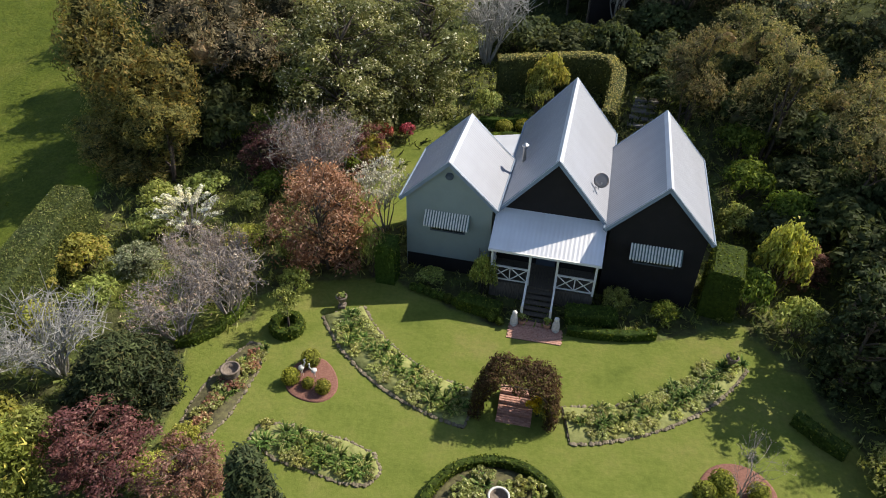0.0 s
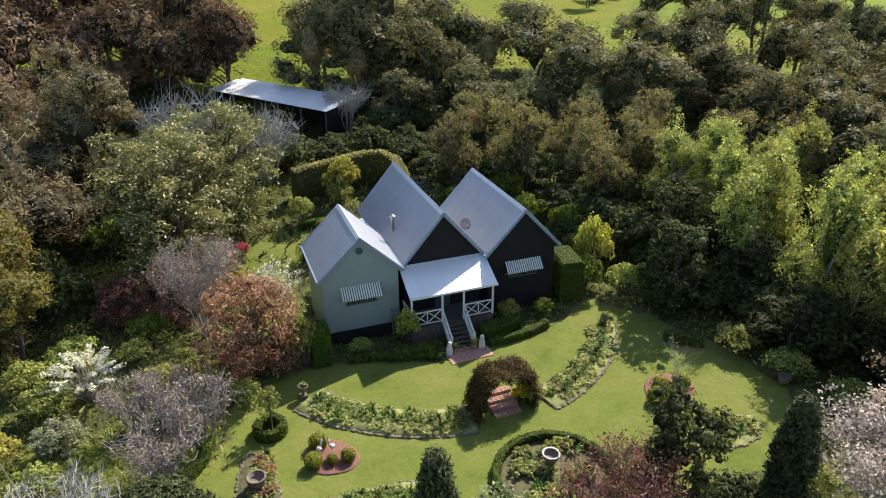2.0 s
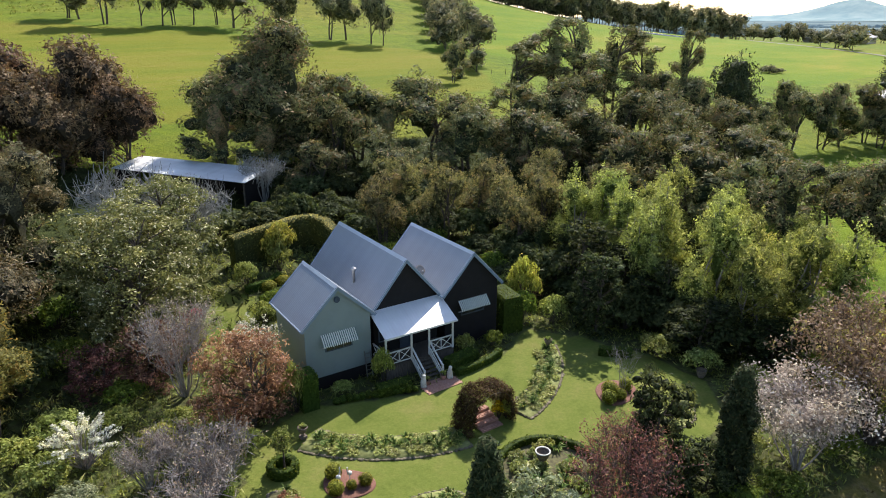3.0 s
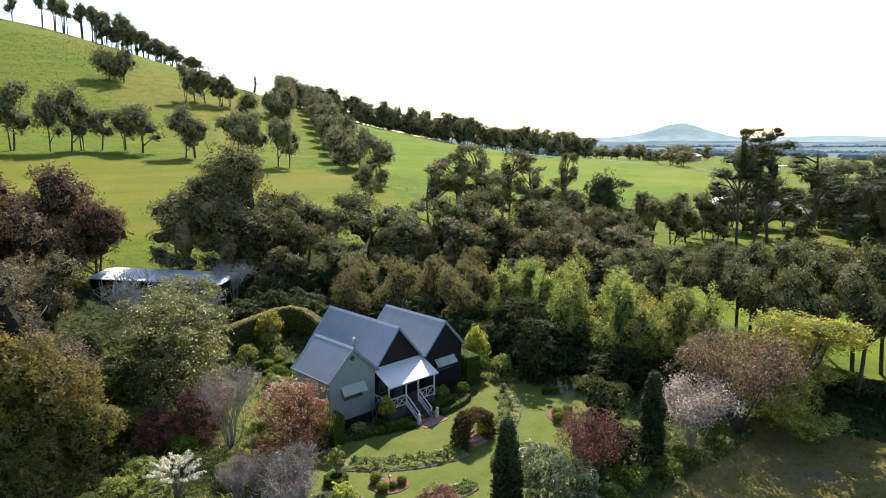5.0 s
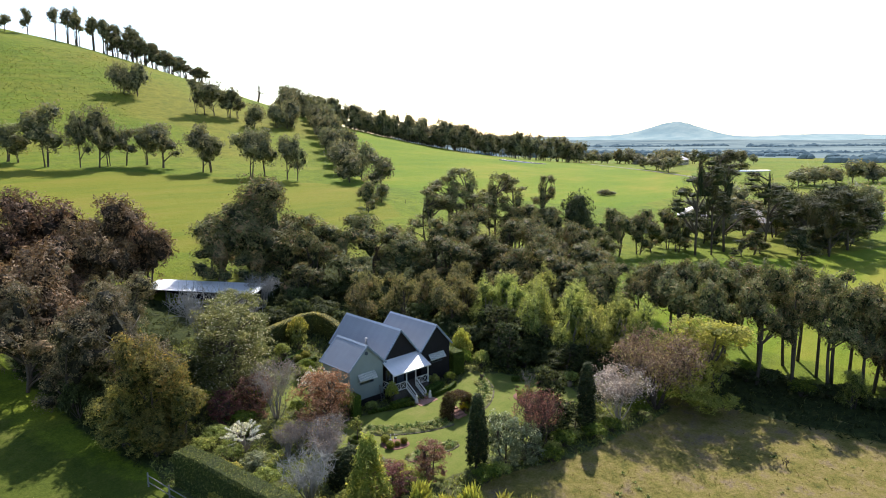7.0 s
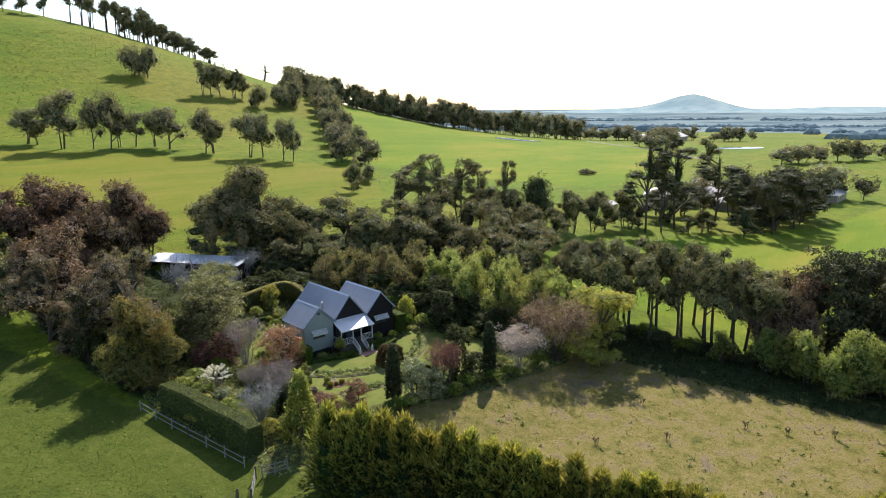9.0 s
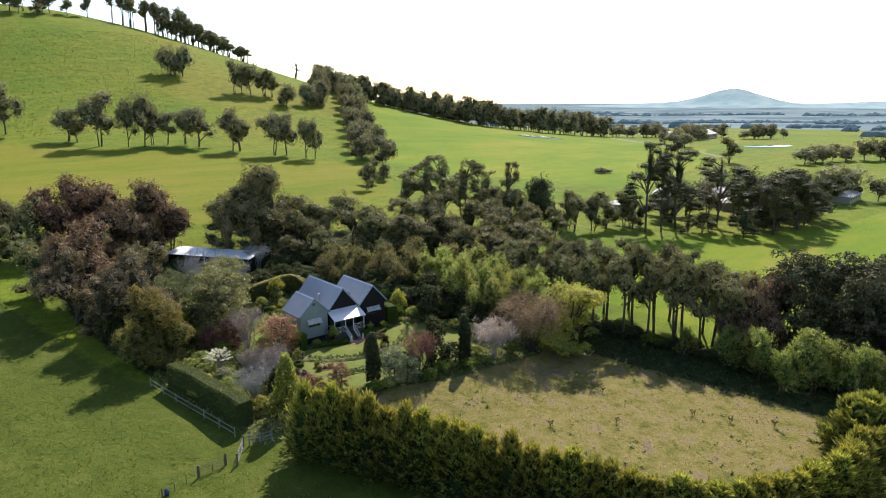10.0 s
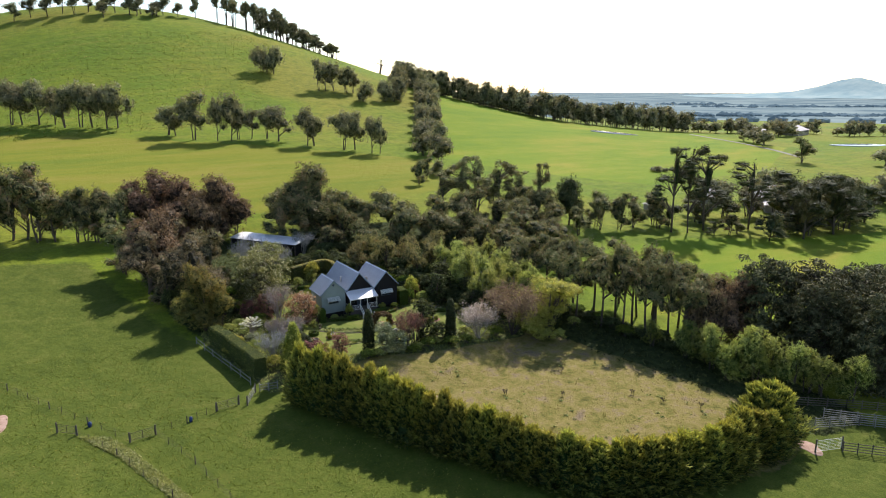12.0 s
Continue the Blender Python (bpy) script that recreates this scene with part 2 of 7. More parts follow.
TIMBER = bark_mat("weathered_timber", (0.06, 0.05, 0.04), (0.16, 0.135, 0.105))
PALE_TIMBER = bark_mat("silver_grey_timber", (0.15, 0.14, 0.13), (0.29, 0.28, 0.26))
SILVER_BARK = bark_mat("silver_white_bark", (0.22, 0.21, 0.19), (0.4, 0.39, 0.36))
WHITE = paint_mat("white_paint", (0.72, 0.71, 0.66), (0.4, 0.38, 0.32))
WALL_PALE = paint_mat("pale_grey_green_boards", (0.235, 0.28, 0.265), (0.18, 0.205, 0.195))
WALL_DARK = paint_mat("dark_stained_boards", (0.013, 0.011, 0.011), (0.028, 0.024, 0.022), 0.85)
BARGE = paint_mat("blue_grey_trim", (0.2, 0.26, 0.33), (0.14, 0.17, 0.2))
SLATE_BLUE = paint_mat("dark_blue_grey_paint", (0.05, 0.07, 0.1), (0.07, 0.07, 0.07))
BRICK = stone_mat("terracotta_brick", (0.36, 0.18, 0.13), (0.52, 0.31, 0.24), 9.0)
MULCH = stone_mat("red_gravel_mulch", (0.14, 0.06, 0.045), (0.26, 0.13, 0.095), 14.0)
STONE = stone_mat("edging_stone", (0.12, 0.1, 0.066), (0.28, 0.235, 0.16))
POT = stone_mat("aged_terracotta", (0.1, 0.08, 0.065), (0.26, 0.21, 0.165), 8.0)
AWNING = paint_mat("grey_green_awning_canvas", (0.1, 0.15, 0.14), (0.07, 0.1, 0.09), 0.8)
CLADDING = paint_mat("dull_cladding", (0.3, 0.27, 0.25), (0.2, 0.18, 0.16))
STATUE = stone_mat("white_cast_stone", (0.5, 0.48, 0.43), (0.72, 0.7, 0.65), 10.0)
GRAVEL = stone_mat("pale_gravel", (0.16, 0.15, 0.11), (0.26, 0.24, 0.19), 3.0)
BLUE_PLASTIC = paint_mat("blue_plastic", (0.03, 0.05, 0.16), (0.05, 0.05, 0.09), 0.5)
RUSTY = stone_mat("reddish_earth", (0.25, 0.15, 0.11), (0.4, 0.28, 0.22), 2.0)


def roof_mat(name, c, dirt, rough, metal=0.0):
    m = Mat(name, rough, metal, 0.5)
    n = m.noise(0.9, 6.0, m.local(), stretch=(1, 0.25, 0.25))
    sheets = m.noise(1.3, 0.0, m.local(), stretch=(0.02, 1, 0.02))
    col = m.mix(m.math("MULTIPLY", m.step(n, 0.42, 0.75), 0.4), c, dirt)
    col = m.mix(m.math("MULTIPLY", m.step(sheets, 0.4, 0.6), 0.16), col, dirt)
    m.put(m.b.inputs["Roughness"], m.math("ADD", rough - 0.08, m.math("MULTIPLY", n, 0.2)))
    return m.colour(col)


ROOF = roof_mat("blue_grey_corrugated_iron", (0.325, 0.34, 0.375), (0.24, 0.25, 0.275), 0.42)
RIDGE = roof_mat("pale_ridge_capping", (0.58, 0.61, 0.66), (0.4, 0.42, 0.46), 0.4)
ROOF_PALE = roof_mat("weathered_zinc_sheet", (0.85, 0.85, 0.85), (0.62, 0.6, 0.58), 0.5, 0.5)
ROOF_WHITE = roof_mat("faded_pinkish_roof_sheet", (0.5, 0.45, 0.44), (0.33, 0.29, 0.28), 0.5)
GLASS = Mat("dark_window_glass", 0.05, 0.0, 0.6).colour((0.02, 0.025, 0.03))
METAL = Mat("galvanised_metal", 0.35, 0.9).colour((0.5, 0.5, 0.5))
WATER = Mat("pond_water", 0.08, 0.0, 0.6).colour((0.12, 0.14, 0.15))


# distance haze put into the colour as pale blue, plus a faint glow
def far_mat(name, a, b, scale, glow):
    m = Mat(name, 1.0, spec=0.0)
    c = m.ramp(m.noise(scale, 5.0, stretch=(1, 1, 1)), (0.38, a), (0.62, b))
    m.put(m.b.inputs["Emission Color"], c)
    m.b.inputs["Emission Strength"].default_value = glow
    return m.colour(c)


FAR_PLAIN = far_mat("haze_tinted_plain", (0.11, 0.155, 0.175), (0.205, 0.255, 0.255), 0.006, 0.16)
FAR_HILL = far_mat("haze_tinted_hill", (0.2, 0.28, 0.3), (0.28, 0.35, 0.35), 0.012, 0.28)
FAR_WOOD = far_mat("haze_tinted_woods", (0.075, 0.115, 0.14), (0.12, 0.17, 0.195), 0.02, 0.2)


# ---- mesh helpers ----
def mesh_of(name, verts, faces, mats, face_mats=None, attrs=None, smooth=False):
    me = bpy.data.meshes.new(name)
    me.from_pydata(verts if isinstance(verts, list) else verts.tolist(), [], faces if isinstance(faces, list) else faces.tolist())
    for m in mats:
        me.materials.append(m)
    if face_mats is not None:
        me.polygons.foreach_set("material_index", np.asarray(face_mats, np.int32))
    for key, values in (attrs or {}).items():
        a = me.attributes.new(key, "FLOAT", "POINT")
        a.data.foreach_set("value", np.asarray(values, np.float32))
    if smooth:
        me.polygons.foreach_set("use_smooth", np.ones(len(me.polygons), bool))
    me.update()
    return me


def thing(name, label, category, group="", kind="", at=None):
    ob = tagged(new(name), label, category, group, kind)
    ob.empty_display_size = 0.3
    if at is not None:
        ob.matrix_basis = at
    return ob


def under(name, me, parent, label=""):
    ob = new(name, me)
    ob.parent = parent
    if label:
        ob["label"] = label
    return ob


class Build:
    """Collects boxes, tubes and lathed forms into one mesh."""

    def __init__(self):
        self.v, self.f = [], []

    def add(self, verts, faces):
        o = len(self.v)
        self.v += [tuple(p) for p in verts]
        self.f += [tuple(i + o for i in f) for f in faces]
        return self

    def box(self, x0, x1, y0, y1, z0, z1, m=None, cut=0.0):
        """A box with its upright edges cut by 'cut'."""
        c = min(cut, 0.45 * abs(x1 - x0), 0.45 * abs(y1 - y0))
        if c > 0:
            ring = [(x0 + c, y0), (x1 - c, y0), (x1, y0 + c), (x1, y1 - c), (x1 - c, y1), (x0 + c, y1), (x0, y1 - c), (x0, y0 + c)]
        else:
            ring = [(x0, y0), (x1, y0), (x1, y1), (x0, y1)]
        n = len(ring)
        vs = [Vector((x, y, z0)) for x, y in ring] + [Vector((x, y, z1)) for x, y in ring]
        if c > 0:
            k = min(c, 0.3 * abs(z1 - z0))
            cx, cy = (x0 + x1) / 2, (y0 + y1) / 2
            vs = [Vector((x, y, z0)) for x, y in ring] + [Vector((x, y, z1 - k)) for x, y in ring]
            vs += [Vector((x - math.copysign(c * 0.6, x - cx), y - math.copysign(c * 0.6, y - cy), z1)) for x, y in ring]
        rows = len(vs) // n
        fs = [tuple(range(n))[::-1], tuple(range((rows - 1) * n, rows * n))]
        for r in range(rows - 1):
            fs += [(r * n + i, r * n + (i + 1) % n, r * n + n + (i + 1) % n, r * n + n + i) for i in range(n)]
        if m is not None:
            vs = [m @ p for p in vs]
        return self.add(vs, fs)

    def tube(self, points, radii, sides=6):
        pts = [Vector(p) for p in points]
        vs, fs = [], []
        for i, p in enumerate(pts):
            d = (pts[min(i + 1, len(pts) - 1)] - pts[max(i - 1, 0)]).normalized()
            a = d.cross(Vector((0.3, 0.9, 0.1))).normalized() if abs(d.z) > 0.5 else d.cross(Vector((0, 0, 1))).normalized()
            b = d.cross(a)
            for k in range(sides):
                w = 2 * math.pi * k / sides
                vs.append(p + (a * math.cos(w) + b * math.sin(w)) * radii[i])
        for i in range(len(pts) - 1):
            for k in range(sides):
                fs.append((i * sides + k, i * sides + (k + 1) % sides, (i + 1) * sides + (k + 1) % sides, (i + 1) * sides + k))
        fs.append(tuple(range(sides))[::-1])
        fs.append(tuple(range((len(pts) - 1) * sides, len(pts) * sides)))
        return self.add(vs, fs)

    def beam(self, a, b, w, h):
        """A squared timber from a to b, w wide and h high."""
        a, b = Vector(a), Vector(b)
        d = (b - a).normalized()
        s = d.cross(Vector((0, 0, 1)))
        s = s.normalized() if s.length > 0.05 else Vector((1, 0, 0))
        u = s.cross(d).normalized()
        vs = [p + s * i * w / 2 + u * j * h / 2 for p in (a, b) for i, j in ((-1, -1), (1, -1), (1, 1), (-1, 1))]
        return self.add(vs, [(3, 2, 1, 0), (4, 5, 6, 7), (0, 1, 5, 4), (1, 2, 6, 5), (2, 3, 7, 6), (3, 0, 4, 7)])

    def lathe(self, profile, sides=20, at=(0, 0, 0), ends=True):
        """Profile of (radius, z) turned about the upright axis."""
        vs, fs = [], []
        for r, z in profile:
            vs += [(at[0] + r * math.cos(2 * math.pi * k / sides), at[1] + r * math.sin(2 * math.pi * k / sides), at[2] + z) for k in range(sides)]
        for i in range(len(profile) - 1):
            fs += [(i * sides + k, i * sides + (k + 1) % sides, (i + 1) * sides + (k + 1) % sides, (i + 1) * sides + k) for k in range(sides)]
        if ends:
            fs.append(tuple(range(sides))[::-1])
            fs.append(tuple(range((len(profile) - 1) * sides, len(profile) * sides)))
        return self.add(vs, fs)

    def ball(self, centre, radius, squash=1.0, seed=0, rough=0.12):
        """An uneven lump."""
        rs = np.random.RandomState(seed)
        bm = bmesh.new()
        bmesh.ops.create_icosphere(bm, subdivisions=1, radius=1.0)
        vs = []
        for v in bm.verts:
            k = radius * (1 + rough * rs.uniform(-1, 1))
            vs.append((centre[0] + v.co.x * k, centre[1] + v.co.y * k, centre[2] + v.co.z * k * squash))
        fs = [tuple(v.index for v in f.verts) for f in bm.faces]
        bm.free()
        return self.add(vs, fs)

    def mesh(self, name, mat, smooth=False):
        return mesh_of(name, self.v, self.f, [mat], smooth=smooth)


def part(name, build, mat, parent, label="", smooth=False):
    return under(name, build.mesh(name, mat, smooth), parent, label)


# ---- the lie of the land ----
def smooth_step(a, b, v):
    t = np.clip((v - a) / (b - a), 0, 1)
    return t * t * (3 - 2 * t)


def height(x, y):
    """Ground height: a slope under the garden, a hill behind, plains beyond, and the levelled lawn."""
    th = -0.614
    X, Y = x - 41.1, y - 455.0
    u, v = X * np.cos(th) + Y * np.sin(th), -X * np.sin(th) + Y * np.cos(th)
    z = 3.58 + (-0.047 * x + 0.088 * y) * np.exp(-(x * x + y * y) / 250**2)
    z = z + 92.0 * np.exp(-0.5 * ((u / 161.7) ** 2 + (v / 115.5) ** 2)) - 7.43 * np.exp(-0.5 * ((x + 40.2) ** 2 + (y - 25) ** 2) / 59.3**2)
    z = z - 22 * smooth_step(350, 1600, np.hypot(x, y))
    z = z - 13.5 * np.exp(-0.5 * ((x + 140.3) ** 2 + (y - 514.6) ** 2) / 166.9**2)
    z = z - 1.7 * np.exp(-0.5 * ((x + 1) ** 2 + (y - 69) ** 2) / 9**2)
    level = 1 - smooth_step(0.75, 1.6, np.hypot((x + 1) / 19, (y - 21) / 16))
    return z * (1 - level)


def gz(x, y):
    return float(height(np.float64(x), np.float64(y)))


def inside(px, py, ring):
    """Signed distance-like mask: 1 well inside the ring of corners, 0 outside."""
    ins = np.zeros(px.shape, bool)
    dist = np.full(px.shape, 1e9)
    n = len(ring)
    for i in range(n):
        (x0, y0), (x1, y1) = ring[i], ring[(i + 1) % n]
        cross = ((y0 > py) != (y1 > py)) & (px < (x1 - x0) * (py - y0) / (y1 - y0 + 1e-12) + x0)
        ins ^= cross
        t = np.clip(((px - x0) * (x1 - x0) + (py - y0) * (y1 - y0)) / ((x1 - x0) ** 2 + (y1 - y0) ** 2), 0, 1)
        dist = np.minimum(dist, np.hypot(px - x0 - t * (x1 - x0), py - y0 - t * (y1 - y0)))
    return np.where(ins, dist, -dist)


SIDE_LAWN = [(-9.6, 31.0), (-7.2, 31.5), (-5.2, 37.2), (-3.0, 42.0), (-5.6, 44.0), (-8.2, 41.2), (-9.2, 38.2)]
GARDEN = [(-26, 30), (-24, 9), (-20, 8), (-8, 9), (0, 5.5), (8, 4.5), (18, 3.5), (24, 14), (26, 30), (22, 46), (10, 58), (-8, 56), (-20, 50)]
LAWN = [(-12.7, 24.8), (-12.4, 22), (-14.6, 20.4), (-14.2, 17), (-13.4, 14.6), (-12, 12), (-4, 10.5), (4, 9.8), (11, 10.5), (14, 13.5), (14, 18), (12.5, 23), (10.5, 26), (8.8, 25.2), (6.5, 24.2), (2.2, 23.9), (-0.8, 24.1), (-2.5, 24.5), (-5.4, 26.2), (-7, 26.6), (-10, 26.2)]
PADDOCK = [(-22, 7), (-12, 10), (0, 7.5), (8, 6.5), (21, 5), (22.5, 0), (24, -9), (25.5, -18), (27.5, -30), (26, -38), (18, -40), (6, -38), (-2, -34), (-12, -18)]
BELT = [(20, 46), (24, 12), (22, 0), (23, -9), (24.5, -18), (26.5, -30), (26, -40), (36, -42), (38, -36), (37, -10), (34, 8), (34, 22), (50, 28), (66, 42), (58, 64), (30, 70), (0, 68), (-10, 84), (-22, 80), (-27, 60), (-27, 40), (-26, 32)]


FRESH = [(98, 138), (196, 282), (262, 250), (380, 214), (340, 120), (240, 78), (150, 72), (112, 110)]
MEADOW = [(42, 16), (62, 27), (92, 25), (118, 12), (150, 2), (220, -6), (220, -90), (70, -70), (46, -20)]
TAWNY = [(-120, 120), (-110, 236), (-40, 226), (16, 186), (58, 158), (84, 138), (94, 128), (70, 92), (30, 84), (-20, 96)]
NEAR_FIELD = [(-30, 40), (-34, 72), (-110, 90), (-160, 30), (-140, -90), (60, -90), (60, -60), (30, -38), (20, -34), (-2, -30), (-12, -14), (-20, 8)]


def make_ground():
    n = 240
    s = np.linspace(-1, 1, n)
    k = 6.6
    w = np.sinh(k * s) / np.sinh(k) * 4700
    gx, gy = np.meshgrid(w - 2, w + 14, indexing="ij")
    gzv = height(gx, gy)
    gzv = gzv + (0.05 * np.sin(gx * 0.9 + 0.7 * gy) * np.cos(gy * 0.63)) * (inside(gx, gy, PADDOCK) > 0)
    verts = np.stack([gx, gy, gzv], -1).reshape(-1, 3)
    i = np.arange(n * n).reshape(n, n)
    faces = np.stack([i[:-1, :-1], i[1:, :-1], i[1:, 1:], i[:-1, 1:]], -1).reshape(-1, 4)
    x, y = verts[:, 0], verts[:, 1]

    def soft(ring, width):
        return smooth_step(-width, width, inside(x, y, ring))
    lawn = soft(LAWN, 0.6)
    paths = np.maximum(soft(SIDE_LAWN, 0.6), soft([(-22, 24), (-14, 20), (-13, 22), (-21, 27)], 0.6))
    attrs = {"lawn": np.maximum(lawn, paths), "soil": soft(GARDEN, 1.2), "dry": soft(PADDOCK, 1.5), "wild": soft(BELT, 3.0), "damp": soft(NEAR_FIELD, 6.0), "fresh": np.maximum(soft(FRESH, 5.0), soft(MEADOW, 4.0)), "tawny": soft(TAWNY, 5.0)}
    ob = new("ground", mesh_of("ground", verts, faces, [GROUND], attrs=attrs, smooth=True))
    return tagged(ob, "rolling green pasture, mown garden lawn and bare bed soil", "ground", kind="structure")


make_ground()


# ---- plants: generators ----
def leaf_cloud(rs, centres, radii, counts, length, width, squash=0.75, droop=0.0, lift=0.0, core=0.35, shell=True, middle=None, reach=None):
    """Leaves as small pointed blades round cluster centres. Returns verts, faces and tones (0 inner, 1 outer and
    upper), which paint the crown's shade.
    """
    cs = np.repeat(np.asarray(centres, float), counts, axis=0)
    r = np.repeat(np.asarray(radii, float), counts)
    n = len(cs)
    d = rs.normal(size=(n, 3))
    d /= np.linalg.norm(d, axis=1, keepdims=True)
    if shell:
        d[:, 2] = np.where(d[:, 2] < -0.35, -d[:, 2], d[:, 2])
    rad = r * (core + (1 - core) * rs.uniform(0, 1, n) ** 0.6)
    p = cs + d * rad[:, None] * np.array([1, 1, squash])
    nrm = d * 1.1 + rs.normal(size=(n, 3)) * 0.42 + np.array([0, 0, 0.25])
    nrm /= np.linalg.norm(nrm, axis=1, keepdims=True)
    ax = rs.normal(size=(n, 3)) + np.array([0, 0, -droop]) + d * lift + np.array([0, 0, lift * 0.8])
    ax -= nrm * np.sum(ax * nrm, axis=1, keepdims=True)
    ax /= np.linalg.norm(ax, axis=1, keepdims=True) + 1e-9
    side = np.cross(nrm, ax)
    s = rs.uniform(0.65, 1.35, n)[:, None]
    a, b = ax * length * s * 0.5, side * width * s * 0.5
    v = np.stack([p - a + b, p - a - b, p + a + side * width * 0.2 * rs.uniform(-1, 1, (n, 1))], 1).reshape(-1, 3)
    f = np.arange(n * 3).reshape(n, 3)
    leaf_tone = np.clip((rad / r - core) / (1 - core), 0, 1) * 0.6 + 0.4 * np.clip(d[:, 2], 0, 1)
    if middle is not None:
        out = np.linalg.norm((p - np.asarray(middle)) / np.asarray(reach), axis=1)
        leaf_tone = leaf_tone * np.clip(out * 1.5 - 0.45, 0.05, 1)
    return v, f, np.repeat(leaf_tone, 3)


def lumps(rs, centres, radii, squash):
    """The dense hearts of leaf pads: small uneven twenty-sided lumps, coloured dark and darker below to paint shade."""
    g = (1 + 5**0.5) / 2
    base = np.array([(-1, g, 0), (1, g, 0), (-1, -g, 0), (1, -g, 0), (0, -1, g), (0, 1, g), (0, -1, -g), (0, 1, -g), (g, 0, -1), (g, 0, 1), (-g, 0, -1), (-g, 0, 1)]) / math.hypot(1, g)
    tris = np.array([(0, 11, 5), (0, 5, 1), (0, 1, 7), (0, 7, 10), (0, 10, 11), (1, 5, 9), (5, 11, 4), (11, 10, 2), (10, 7, 6), (7, 1, 8),
                     (3, 9, 4), (3, 4, 2), (3, 2, 6), (3, 6, 8), (3, 8, 9), (4, 9, 5), (2, 4, 11), (6, 2, 10), (8, 6, 7), (9, 8, 1)])
    n = len(centres)
    v = base[None] * (np.asarray(radii)[:, None] * rs.uniform(0.6, 1.25, (n, 12)))[:, :, None] * np.array([1, 1, max(squash, 0.7)]) + np.asarray(centres)[:, None]
    f = (tris[None] + (np.arange(n) * 12)[:, None, None]).reshape(-1, 3)
    leaf_tone = np.clip(0.12 + 0.2 * np.tile(base[:, 2], n), 0, 1)
    return v.reshape(-1, 3), f, leaf_tone


def sphere_points(cuts):
    """Points and triangles of an even sphere."""
    bm = bmesh.new()
    bmesh.ops.create_icosphere(bm, subdivisions=cuts + 1, radius=1.0)
    bm.verts.index_update()
    v, f = np.array([v.co[:] for v in bm.verts]), np.array([[q.index for q in t.verts] for t in bm.faces])
    bm.free()
    return v, f


def crown_mesh(name, mat, *clouds):
    v, f, a, o = [], [], [], 0
    for cv, cf, ca in clouds:
        v.append(cv), f.append(cf + o), a.append(ca)
        o += len(cv)
    return mesh_of(name, np.concatenate(v), np.concatenate(f), [mat], attrs={"leaf_tone": np.concatenate(a)})


def limb(b, rs, start, end, r0, r1, bend=0.12, sides=5, steps=4):
    start, end = np.asarray(start, float), np.asarray(end, float)
    ln = np.linalg.norm(end - start)
    mid = rs.normal(size=3) * ln * bend
    pts = [start + (end - start) * t + mid * math.sin(math.pi * t) + np.array([0, 0, ln * 0.08 * math.sin(math.pi * t)]) for t in np.linspace(0, 1, steps + 1)]
    b.tube([tuple(p) for p in pts], [r0 + (r1 - r0) * t for t in np.linspace(0, 1, steps + 1)], sides)
    return pts


